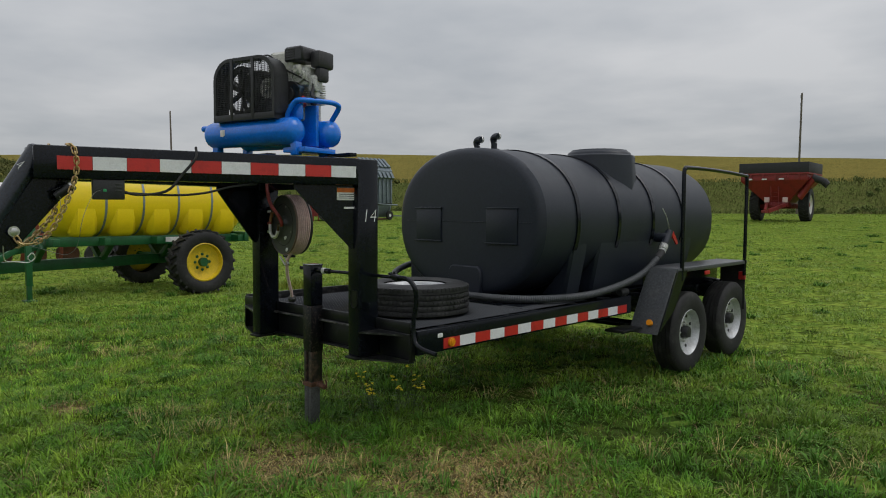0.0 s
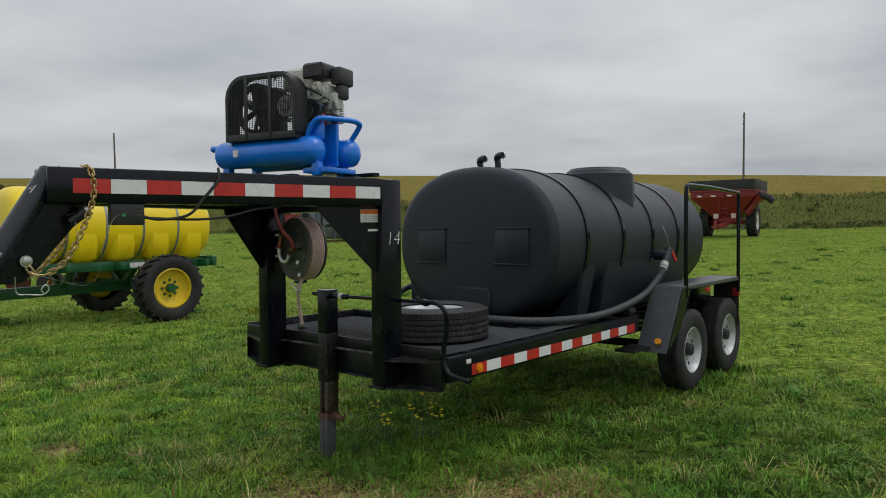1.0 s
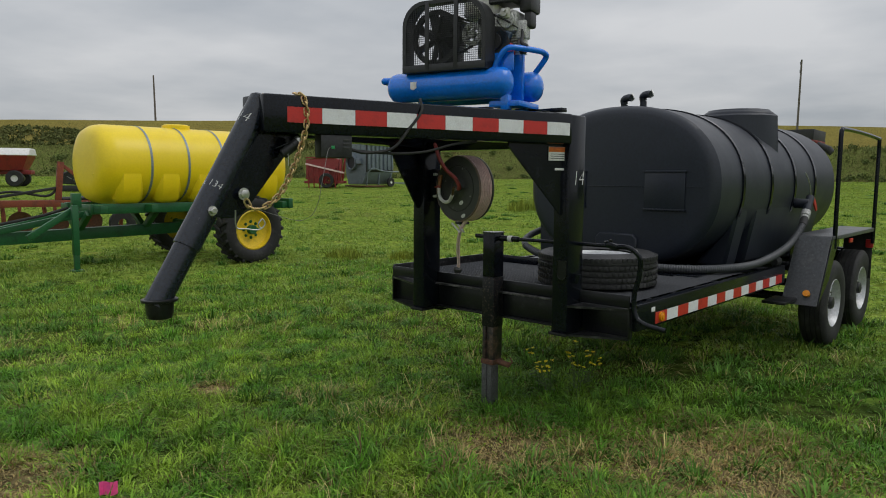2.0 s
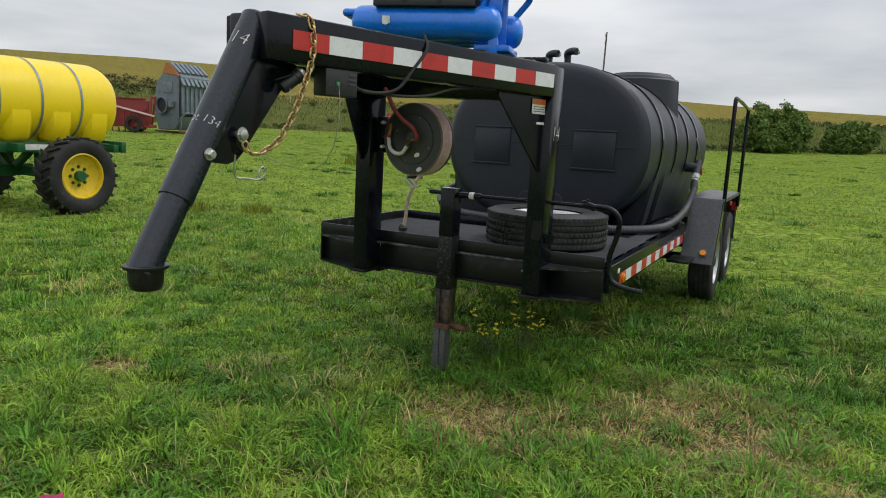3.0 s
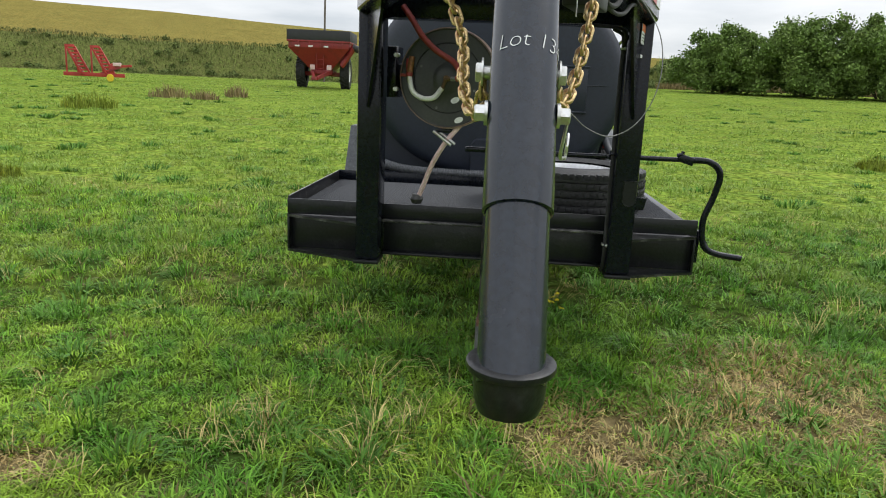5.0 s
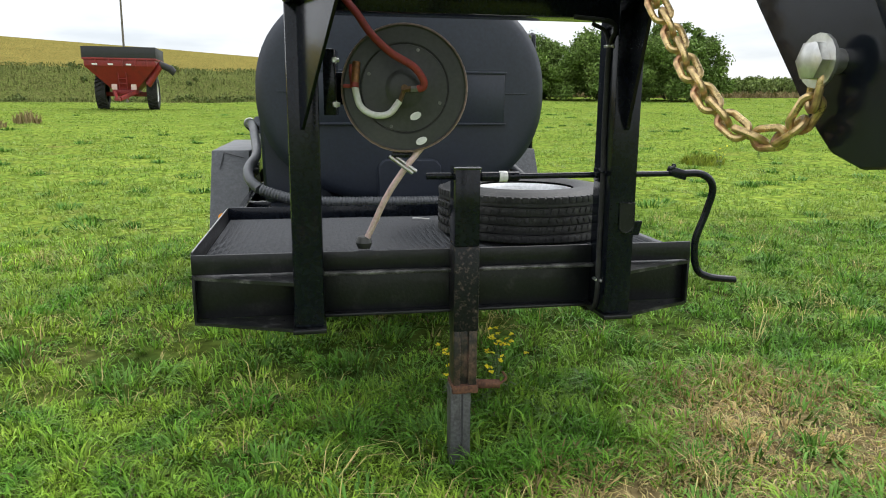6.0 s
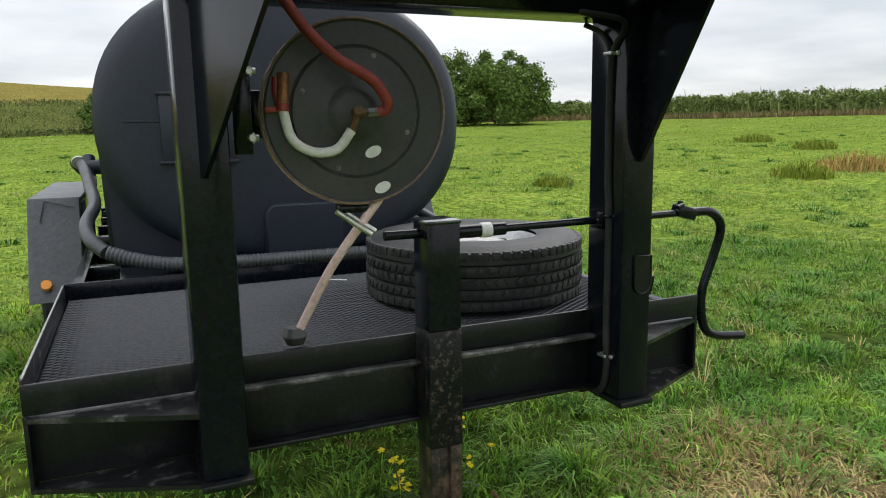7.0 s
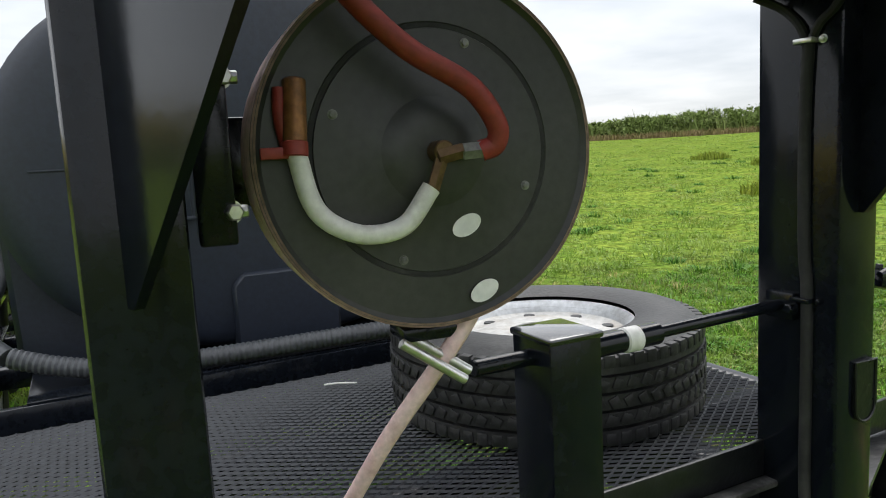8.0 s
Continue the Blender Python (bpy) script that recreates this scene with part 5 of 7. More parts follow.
part("moulded_leg", prism([(TX - 0.40, 0.0), (TX - 0.895, 0.0), (TX - 0.912, 0.66), (TX - 0.80, 0.40)], 0.20, 3.02, "y", 0.02), "poly_black", body)
lx, ly, lz = 0.43, 1.70, 1.32
neck = part("manway", lathe([(0.40, -0.34), (0.375, 0.06), (0.36, 0.075), (0.30, 0.08)], 10, Matrix.Translation((lx, ly, lz))), "poly_black", tank)
part("lid", lathe([(0, 0.135), (0.1, 0.13), (0.26, 0.125), (0.29, 0.12), (0.30, 0.105), (0.315, 0.10), (0.33, 0.085), (0.335, 0.06), (0.3, 0.055)], 40, Matrix.Translation((lx, ly, lz + 0.005))), "poly_black", tank, "black screw lid")
for x, y, h in ((-0.10, 0.33, 0.05), (0.04, 0.42, 0.08)):
    z0 = 2.27 - 0.885
    f = part("vent_fitting", merge(rod((x, y, z0 - 0.03), (x, y, z0 + 0.02), 0.05, 16), rod((x, y, z0), (x, y, z0 + h), 0.03, 14), tube([(x, y, z0 + h), (x, y - 0.01, z0 + h + 0.04), (x + 0.05, y - 0.03, z0 + h + 0.055), (x + 0.09, y - 0.04, z0 + h + 0.05)], 0.032, 12, 4)), "poly_black", tank, "black elbow fitting")
    part("fitting_clip", tube([(x + 0.09, y - 0.05, z0 + h + 0.02), (x + 0.12, y - 0.05, z0 + h + 0.04), (x + 0.10, y - 0.05, z0 + h + 0.09)], 0.005, 6, 4), "zinc", f)
part("gauge_fitting", rod((0.0, 3.05, 1.36), (0.0, 3.05, 1.46), 0.035, 14), "poly_black", tank)

# ---- valve and suction hose ----
for s, x0 in ((1, 0.0), (-1, -0.0)):
    sx, sy, sz = (1.0, 3.80, 1.36) if s > 0 else (-1.00, 3.50, 1.26)
    v = thing("valve", (sx, sy, sz), "black bulkhead valve with a red lever on the tank", "valve", "tank valves")
    part("valve_body", merge(rod((-0.12 * s, 0, 0.05), (0.04 * s, 0, 0.05), 0.05, 16), rod((0.03 * s, 0.05, 0.12), (0.03 * s, -0.06, -0.02), 0.04, 16)), "poly_black", v)
    part("cam_lock", merge(rod((0.03 * s, -0.06, -0.02), (0.03 * s, -0.10, -0.07), 0.044, 16), rod((0.03 * s, -0.1, -0.07), (0.03 * s, -0.12, -0.10), 0.04, 16)), "cast_alu", v)
    if s > 0:
        part("lever", prism([(0.03, 0.11), (0.07, 0.12), (0.16, 0.03), (0.19, -0.02), (0.15, -0.03), (0.06, 0.05)], 0.05, 0.065, "x", 0.004), "red_plastic", v)
        part("pull_wire", tube([(0.04, 0.02, 0.14), (0.03, -0.02, 0.26), (0.0, -0.06, 0.36)], 0.006, 6, 4), "zinc", v)
hose = thing("suction_hose", (0, 1.4, 0.885), "grey ribbed suction hose looped round the tank's foot", "hose")
HP = [(1.03, 3.69, 1.27), (1.055, 3.53, 1.20), (1.06, 3.2, 1.06), (1.06, 2.79, 0.98), (1.04, 2.3, 0.93), (0.98, 1.9, 0.925), (0.80, 1.60, 0.925), (0.5, 1.485, 0.925), (0.1, 1.48, 0.925), (-0.35, 1.50, 0.925), (-0.62, 1.56, 0.93), (-0.77, 1.60, 0.955), (-0.90, 1.64, 0.995)]
HP_RISE = [(-0.90, 1.64, 0.995), (-0.962, 1.72, 1.045), (-0.985, 1.90, 1.10), (-0.955, 2.2, 1.165), (-0.99, 2.6, 1.245), (-1.03, 2.95, 1.325), (-1.066, 3.14, 1.362), (-1.08, 3.22, 1.345)]


def resample(pts, step):
    p = smooth_path(pts, 24)
    out, acc = [p[0]], 0.0
    for a, b in zip(p, p[1:]):
        ln = (b - a).length
        while acc + ln >= step:
            a = a.lerp(b, (step - acc) / ln)
            ln = (b - a).length
            acc = 0.0
            out.append(a.copy())
        acc += ln
    return out
H0 = Vector((0, 1.4, 0.885))
part("hose", tube([Vector(p) - H0 for p in resample(HP, 0.0095)], 0.030, 14, 0, ridged=0.16), "hose_grey", hose)
part("hose", tube([Vector(p) - H0 for p in HP_RISE], 0.032, 14, 8), "hose_grey", hose, "smooth rising end of the hose")
for k in (3.06, 3.13):
    part("hose_clamp", rod(Vector((-1.066, k, 1.357)) - H0, Vector((-1.069, k + 0.022, 1.360)) - H0, 0.039, 18), "zinc", hose, "steel hose clamp")
part("hose_cuff", rod(Vector((-1.08, 3.20, 1.352)) - H0, Vector((-1.06, 3.42, 1.30)) - H0, 0.044, 18), "rubber", hose)
part("hose_cuff", rod(Vector(HP[0]) - Vector((0, 1.4, 0.885)), Vector(HP[1]) - Vector((0, 1.4, 0.885)), 0.037, 16), "rubber", hose)

# ---- spare wheel lying on the deck ----
spare = thing("spare_tyre", (0.47, 0.62, 0.884), "worn black spare tyre on silver rim lying on deck", "tyre")
r = 0.425
prof = [(0.25, 0.03), (0.30, 0.006), (0.36, 0.0), (0.405, 0.012)]
for k in range(5):
    a = 0.018 + k * 0.041
    prof += [(r, a), (r, a + 0.033), (r - 0.012, a + 0.035), (r - 0.012, a + 0.039)]
prof += [(r, 0.218), (0.41, 0.222), (0.39, 0.238), (0.34, 0.246), (0.29, 0.243), (0.25, 0.228)]
part("tyre", lathe(prof, 72), "rubber_dusty", spare)
lugs = []
for i in range(72):
    a = 2 * math.pi * i / 72
    for z in (0.010, 0.19):
        lugs.append(box(0.405, 0.4275, -0.0135, 0.0135, z + 0.005, z + 0.035, 0.003, pose(0, 0, 0, 0, 0, math.degrees(a))))
    for j, z in enumerate((0.064, 0.105, 0.146)):
        lugs.append(box(0.41, 0.4295, -0.012, 0.012, -0.013, 0.013, 0.002, pose(0, 0, 0, 0, 0, math.degrees(a) + 1.3 * j) @ pose(0, 0, z + 0.011, 25 if j % 2 else -25)))
tagged(part("tread", joined(lugs), "rubber_dusty", spare), kind="stuff")
part("rim", lathe([(0.255, 0.02), (0.235, 0.04), (0.232, 0.2), (0.256, 0.212), (0.250, 0.218), (0.236, 0.208), (0.226, 0.185)], 56), "rim_silver", spare, "silver steel rim")
part("rim_dish", lathe([(0.226, 0.185), (0.205, 0.178), (0.17, 0.186), (0.13, 0.192), (0.085, 0.188), (0.072, 0.15)], 56), "rim_dirty", spare)
# no openings are cut; black discs stand for their dark insides
for i in range(8):
    a = (i + 0.5) * math.pi / 4
    part("rim_hole_disc", rod((0.185 * math.cos(a), 0.185 * math.sin(a), 0.170), (0.185 * math.cos(a), 0.185 * math.sin(a), 0.1865), 0.017, 12), "guard_black", spare)

# ---- hose reel on the post ----
RX, RY, RZ, RR = -0.226, -0.143, 1.571, 0.233
reel = thing("hose_reel", (RX, RY, RZ), "grey steel air hose reel bolted to the trailer post", "hose reel")
reel.matrix_basis = pose(RX, RY, RZ, 0, 0, -7)
def facing(y, s=-1):
    return along((0, y, 0), (0, y + s, 0))
part("front_disc", lathe([(0, 0.012), (0.05, 0.012), (0.07, 0.004), (0.158, 0.002), (0.160, -0.003), (0.164, -0.003), (0.167, 0.0), (0.222, -0.001), (0.231, 0.006), (RR, 0.004), (RR, -0.006), (0.23, -0.01), (0, -0.004)], 72, facing(0.0)), "reel_grey", reel)
# separate black ring laid in the groove to darken it
part("groove_ring", lathe([(0.1585, -0.0025), (0.1655, -0.0025), (0.1655, -0.0005), (0.1585, -0.0005)], 72, facing(0.0), True), "rubber", reel, "black ring darkening the pressed groove")
part("hub_boss", lathe([(0, 0.0145), (0.032, 0.0145), (0.050, 0.0125), (0.060, 0.009), (0.072, 0.0042)], 48, facing(0.0)), "reel_grey", reel, "pressed hub boss")
part("hose_tail", tube([(-0.190, -0.006, 0.015), (-0.196, -0.008, 0.05), (-0.194, -0.006, 0.085)], 0.009, 10, 4), "red_rubber", reel)
part("disc_edge", lathe([(RR - 0.005, 0.0065), (RR + 0.001, 0.005), (RR + 0.001, -0.007), (RR - 0.006, -0.0085)], 72, facing(0.0)), "rim_wear", reel, "rusty worn rim edge")
part("back_disc", lathe([(0, 0.004), (0.227, 0.004), (RR, -0.002), (RR, -0.01), (0.22, -0.006), (0, -0.006)], 64, facing(0.125)), "reel_grey", reel)
part("drum", lathe([(0.12, 0), (0.12, 0.115)], 40, facing(0.125)), "reel_grey", reel)
coil = []
for k, (n, rr) in enumerate(((7, 0.15), (7, 0.172), (7, 0.194), (7, 0.213), (7, 0.226))):
    for j in range(n):
        y = 0.014 + 0.0155 * (j + (0.5 if k % 2 else 0))
        coil.append(lathe([(rr + 0.0105 * math.cos(a), 0.0075 * math.sin(a)) for a in [i * math.pi / 4 for i in range(8)]], 56, facing(y), True))
tagged(part("coiled_hose", joined(coil), "pink_hose", reel, "faded pink rubber hose in coils"), kind="stuff")
for x, z in ((0.050, 0.139), (0.131, -0.052), (-0.050, -0.139), (-0.131, 0.052)):
    part("disc_bolt", hexbolt((x, -0.002, z), (0, -1, 0), 0.0048, 0.005), "dull_metal", reel)
for x, z, w in ((0.041, -0.100, 0.022), (0.063, -0.192, 0.022)):
    part("oval_label", lathe([(0, 0.0), (w, 0.0), (w, 0.0015), (0, 0.0015)], 28, Matrix.Translation((x, -0.003, z)) @ pose(0, 0, 0, 0, -25, 0) @ Matrix.Diagonal((1, 1, 0.62, 1)) @ facing(0.0)), "white_paint", reel)
part("swivel", merge(rod((0, 0, 0), (0, -0.045, 0), 0.014, 16), rod((-0.010, -0.04, -0.008), (0.026, -0.042, 0.0), 0.011, 6), rod((0.0, -0.04, 0.0), (-0.018, -0.038, -0.05), 0.009, 6)), "brass", reel, "tarnished brass swivel fitting")
part("hose_coupling", rod((0.022, -0.042, -0.002), (0.055, -0.043, 0.0), 0.012, 6), "dull_metal", reel, "dull metal hose coupling")
part("supply_hose", tube([(0.05, -0.042, -0.002), (0.068, -0.048, 0.006), (0.067, -0.055, 0.032), (0.03, -0.06, 0.078), (-0.05, -0.06, 0.125), (-0.12, -0.058, 0.19), (-0.17, -0.05, 0.26), (-0.22, -0.03, 0.32)], 0.0140, 12, 8), "red_rubber", reel, "red rubber supply hose")
part("white_hose", tube([(-0.018, -0.036, -0.045), (-0.055, -0.034, -0.09), (-0.105, -0.032, -0.098), (-0.148, -0.03, -0.08), (-0.17, -0.028, -0.05), (-0.183, -0.024, 0.01)], 0.0125, 12, 8), "white_hose", reel)
part("hose_barb", rod((-0.183, -0.022, 0.0), (-0.176, -0.008, 0.095), 0.0145, 12), "copper", reel, "tarnished copper hose end")
part("hose_clamp", merge(rod((-0.184, -0.024, 0.002), (-0.183, -0.022, 0.02), 0.0165, 12), box(-0.225, -0.19, -0.03, -0.018, 0.0, 0.014, 0.002)), "red_rubber", reel)
part("mount_bracket", merge(box(-0.30, -0.255, 0.0, 0.13, -0.10, 0.14, 0.004), box(-0.26, -0.18, 0.11, 0.13, -0.06, 0.06, 0.004), rod((-0.2, 0.12, 0), (0, 0.12, 0), 0.03, 12)), "black_paint", reel)
for z in (-0.06, 0.10):
    part("mount_bolt", merge(hexbolt((-0.262, 0.01, z), (0.3, -1, 0), 0.011, 0.02), rod((-0.30, 0.01, z), (-0.24, 0.01, z), 0.008, 8)), "zinc", reel)
part("roller_guide", merge(rod((-0.06, 0.0, -0.25), (0.03, 0.0, -0.315), 0.0075, 10), rod((-0.04, 0.03, -0.25), (0.045, 0.02, -0.31), 0.0075, 10)), "zinc", reel, "scuffed metal roller guide")
part("guide_bracket", box(-0.05, 0.03, 0.02, 0.09, -0.258, -0.238, 0.004), "black_paint", reel)
part("outlet_hose", tube([(0.10, 0.05, -0.17), (0.055, 0.03, -0.23), (0.0, 0.03, -0.30), (-0.07, 0.07, -0.41), (-0.13, 0.13, -0.54), (-0.16, 0.155, -0.605)], 0.0125, 12, 8), "pink_hose", reel, "faded pink hose hanging from the reel")
part("hose_stopper", merge(lathe([(0, -0.022), (0.018, -0.018), (0.026, 0), (0.018, 0.018), (0, 0.022)], 16, Matrix.Translation((-0.168, 0.157, -0.612)) @ Matrix.Scale(1.35, 4)), rod((-0.19, 0.15, -0.618), (-0.14, 0.165, -0.612), 0.014, 8)), "reel_grey", reel)

# ---- safety chains ----
def chain(name, pts, label):
    pts = resample(pts, 0.0285)
    t = thing(name, tuple(pts[0]), label, "chain", "safety chains")
    one = bmesh.new()
    ring = []
    for i in range(18):
        a = 2 * math.pi * i / 18
        ring.append(Vector((0.0120 * math.cos(a), 0, 0.0120 * math.sin(a) + (0.0102 if math.sin(a) > 0 else -0.0102))))
    one = tube(ring, 0.0046, 8, 0, loop=True)
    me = finish(one, "chain_link")
    me.materials.append(M["chain_gold"])
    side = Vector((0.3, 1, 0)).normalized()
    for i, (a, b) in enumerate(zip(pts, pts[1:])):
        d = (b - a).normalized()
        s = (side - d * side.dot(d)).normalized()
        m = Matrix.Identity(4)
        n = d.cross(s)
        if i % 2:
            s, n = n, -s
        for k, v in enumerate((s, n, d)):
            for q in range(3):
                m[q][k] = v[q]
        ob = new("chain_link", me)
        ob.parent = t
        ob.matrix_basis = Matrix.Translation((a + b) / 2 - pts[0]) @ m


chain("safety_chain", [(0.185, -1.842, 2.056), (0.234, -1.825, 2.03), (0.240, -1.815, 1.906), (0.222, -1.865, 1.729), (0.19, -1.94, 1.566), (0.156, -2.02, 1.497), (0.148, -2.08, 1.50), (0.142, -2.11, 1.55)], "gold zinc-plated safety chain hanging from the neck beam")
chain("safety_chain", [(-0.02, -1.88, 2.056), (-0.11, -1.84, 2.056), (-0.155, -1.825, 2.03), (-0.158, -1.815, 1.906), (-0.125, -1.82, 1.78), (-0.085, -1.83, 1.68), (-0.069, -1.87, 1.62), (-0.064, -1.93, 1.555), (-0.052, -1.985, 1.505), (-0.034, -2.035, 1.478), (-0.02, -2.08, 1.486), (-0.014, -2.105, 1.52), (-0.014, -2.11, 1.56)], "gold zinc-plated safety chain beside the coupler pipe")
bb = thing("breakaway_box", (0.245, -1.645, 1.745), "small black breakaway battery box under the neck beam", "battery box")
u = D1
m = Matrix(((u.x, N1.x, 0, 0), (u.y, N1.y, 0, 0), (0, 0, 1, 0), (0, 0, 0, 1)))
part("case", box(-0.085, 0.085, -0.06, 0.03, 0.0, 0.115, 0.006, m), "guard_black", bb)
for k, (a, b, c, d) in enumerate(((-0.03, -0.012, 0.045, 0.06), (0.035, 0.07, 0.085, 0.095), (0.035, 0.07, 0.066, 0.076), (0.035, 0.07, 0.047, 0.057))):
    part("case_label", box(a, b, 0.03, 0.032, c, d, 0.0005, m), "green_dot" if k == 0 else "reel_grey", bb, "green mark" if k == 0 else "grey label bars")
cable = thing("brake_cable", (0.35, -1.4, 1.8), "thin black electric cable sagging under the neck beam", "cable")
c0 = Vector((0.35, -1.4, 1.8))
part("cable", tube([Vector(p) - c0 for p in ((0.28, -1.60, 1.80), (0.31, -1.5, 1.775), (0.36, -1.35, 1.80), (0.40, -1.27, 1.90), (0.43, -1.20, 2.0), (0.40, -1.18, 2.07))], 0.008, 8), "rubber", cable)
cable = thing("lamp_cable", (0.45, -1.1, 1.82), "thin black cable clipped under the neck beam", "cable")
c0 = Vector((0.45, -1.1, 1.82))
part("cable", tube([Vector(p) - c0 for p in ((0.27, -1.58, 1.785), (0.35, -1.32, 1.775), (0.41, -1.14, 1.79), (0.46, -0.97, 1.835), (0.50, -0.82, 1.855))], 0.007, 8), "rubber", cable)
wire = thing("breakaway_wire", (0.30, -1.70, 1.80), "thin pale breakaway wire looped from the battery box", "wire")
c0 = Vector((0.30, -1.70, 1.80))
part("wire", tube([Vector(p) - c0 for p in ((0.285, -1.70, 1.80), (0.335, -1.76, 1.775), (0.385, -1.82, 1.69), (0.398, -1.85, 1.61), (0.385, -1.86, 1.53), (0.345, -1.87, 1.465), (0.285, -1.90, 1.437), (0.225, -1.96, 1.455), (0.175, -2.05, 1.49))], 0.0013, 6), "dull_metal", wire)
plug = thing("trailer_plug", (0.155, -1.90, 1.757), "black trailer plug socket with a steel lid ring on its bracket", "plug")
PB0, PB1 = Vector((0, 0, 0)), Vector((0.037, 0.08, 0.071))
part("plug_body", lathe([(0, 0.0), (0.021, 0.0), (0.025, 0.006), (0.0255, 0.07), (0.028, 0.073), (0.028, 0.108), (0.022, 0.113), (0, 0.113)], 28, along(PB0, PB1)), "guard_black", plug)
part("lid_ring", lathe([(0.0285, 0.098), (0.0305, 0.100), (0.0305, 0.110), (0.026, 0.116)], 28, along(PB0, PB1)), "zinc", plug, "shiny steel lid ring")
part("spring_wire", tube([(0.016, 0.005, 0.022), (0.028, 0.012, 0.005), (0.030, 0.014, -0.022), (0.030, 0.014, -0.055)], 0.0016, 6), "zinc", plug)
part("bracket", bar((-0.03, -0.012, 0.03), (0.02, 0.03, 0.055), 0.035, 0.006, 0.001), "black_paint", plug)
fwire = thing("bent_wire", (-1.30, 3.300, 1.11), "dark bent wire rod hanging over the fender plate", "wire")
part("wire_rod", tube([(-0.029, -0.084, -0.130), (-0.014, -0.045, -0.065), (-0.001, -0.006, -0.006), (0.012, -0.006, -0.003), (0.08, -0.018, -0.022), (0.165, -0.034, -0.044)], 0.0042, 8, 3), "guard_black", fwire)
stick = thing("stick", (0.01, 1.045, 0.889), "thin pale bleached stick lying on the mesh deck", "stick", rz=-24)
part("twig", tube([(-0.05, 0, 0), (-0.01, 0.004, 0.001), (0.05, 0, 0)], 0.003, 6, 4), "white_hose", stick)
clip = thing("hitch_pin", (0.16, -2.14, 1.46), "bent wire hitch pin clip hanging by the coupler", "pin")
part("wire_clip", tube([(0.0, -0.03, 0.03), (-0.01, -0.02, -0.05), (0.0, 0.03, -0.06), (0.01, 0.09, -0.065), (0.015, 0.12, -0.04), (0.015, 0.105, -0.015), (0.012, 0.085, -0.04), (0.012, 0.1, -0.06)], 0.0035, 8), "zinc", clip)

# ---- air compressor ----
comp = thing("air_compressor", (0.06, -0.42, 2.06), "blue twin-tank air compressor with a petrol engine on the neck", "compressor", rz=13.3)
A, B, ZT, RT = -0.16, 0.13, 0.165, 0.094


def capsule(x0, x1, y, z, r):
    pr = [(0, 0)] + [(r * math.sin(t), 0.06 * (1 - math.cos(t))) for t in (0.4, 0.8, 1.2, 1.5708)]
    ln = x1 - x0
    return lathe(pr + [(q, ln - zz) for q, zz in reversed(pr)], 36, along((x0, y, z), (x1, y, z)))


for x0, x1, y in ((-0.46, 0.41, A), (-0.43, 0.49, B)):
    t = part("air_tank", capsule(x0, x1, y, ZT, RT), "blue_paint", comp, "blue steel air tank")
    for x in (-0.38, 0.37):
        part("tank_foot", box(x - 0.025, x + 0.025, y - 0.03, y + 0.03, 0.0, 0.09, 0.004), "blue_paint", t)
part("skid", box(0.26, 0.46, A - 0.01, B + 0.02, 0.02, 0.055, 0.004), "blue_paint", comp)
part("base_plate", box(-0.33, 0.27, A - 0.03, B + 0.06, 0.236, 0.252, 0.003), "blue_paint", comp)
part("end_plate", box(0.20, 0.41, 0.0, 0.03, 0.07, 0.352, 0.004), "blue_paint", comp)
part("bracket", box(0.22, 0.40, A + 0.03, A + 0.045, 0.24, 0.35, 0.004), "blue_paint", comp)
part("lift_handle", tube([(0.29, A, 0.25), (0.31, A, 0.30), (0.36, A + 0.005, 0.36), (0.41, A + 0.03, 0.37), (0.49, 0.03, 0.37), (0.515, B - 0.04, 0.36), (0.51, B - 0.01, 0.335), (0.43, B, 0.24)], 0.018, 12), "blue_paint", comp)
part("lift_handle", tube([(-0.36, A - 0.02, 0.22), (-0.46, A - 0.02, 0.215), (-0.5, A, 0.215), (-0.5, B, 0.215), (-0.42, B, 0.22)], 0.022, 12), "blue_paint", comp)
part("badge", prism([(-0.252, 0.145), (-0.23, 0.138), (-0.208, 0.15), (-0.208, 0.188), (-0.252, 0.188)], A - RT - 0.003, A - RT + 0.004, "y", 0.001), "white_paint", comp, "white shield badge")
part("valve_nut", rod((0.37, A - 0.01, 0.24), (0.37, A - 0.03, 0.24), 0.006, 8), "zinc", comp)
# belt guard: rounded cage of bars and mesh with pulleys behind
GX0, GX1, GZ0, GZ1, GY0, GY1 = -0.305, 0.275, 0.243, 0.675, -0.26, -0.13


def arch(x0, x1, z0, z1, rad, n=8):
    pts = [(x0, z0)]
    for k in range(n + 1):
        a = math.pi - k * math.pi / 2 / n
        pts.append((x0 + rad + rad * math.cos(a), z1 - rad + rad * math.sin(a)))
    for k in range(n + 1):
        a = math.pi / 2 - k * math.pi / 2 / n
        pts.append((x1 - rad + rad * math.cos(a), z1 - rad + rad * math.sin(a)))
    return pts + [(x1, z0)]


def arch_band(pts, y0, y1, t):
    cxm, czm = (GX0 + GX1) / 2, (GZ0 + GZ1) / 2
    bm = bmesh.new()
    rows = []
    for x, z in pts:
        d = Vector((cxm - x, czm - z)).normalized() * t
        rows.append([bm.verts.new(p) for p in ((x, y0, z), (x, y1, z), (x + d.x, y1, z + d.y), (x + d.x, y0, z + d.y))])
    for a, b in zip(rows, rows[1:]):
        for i in range(4):
            bm.faces.new((a[i], a[(i + 1) % 4], b[(i + 1) % 4], b[i]))
    return bm


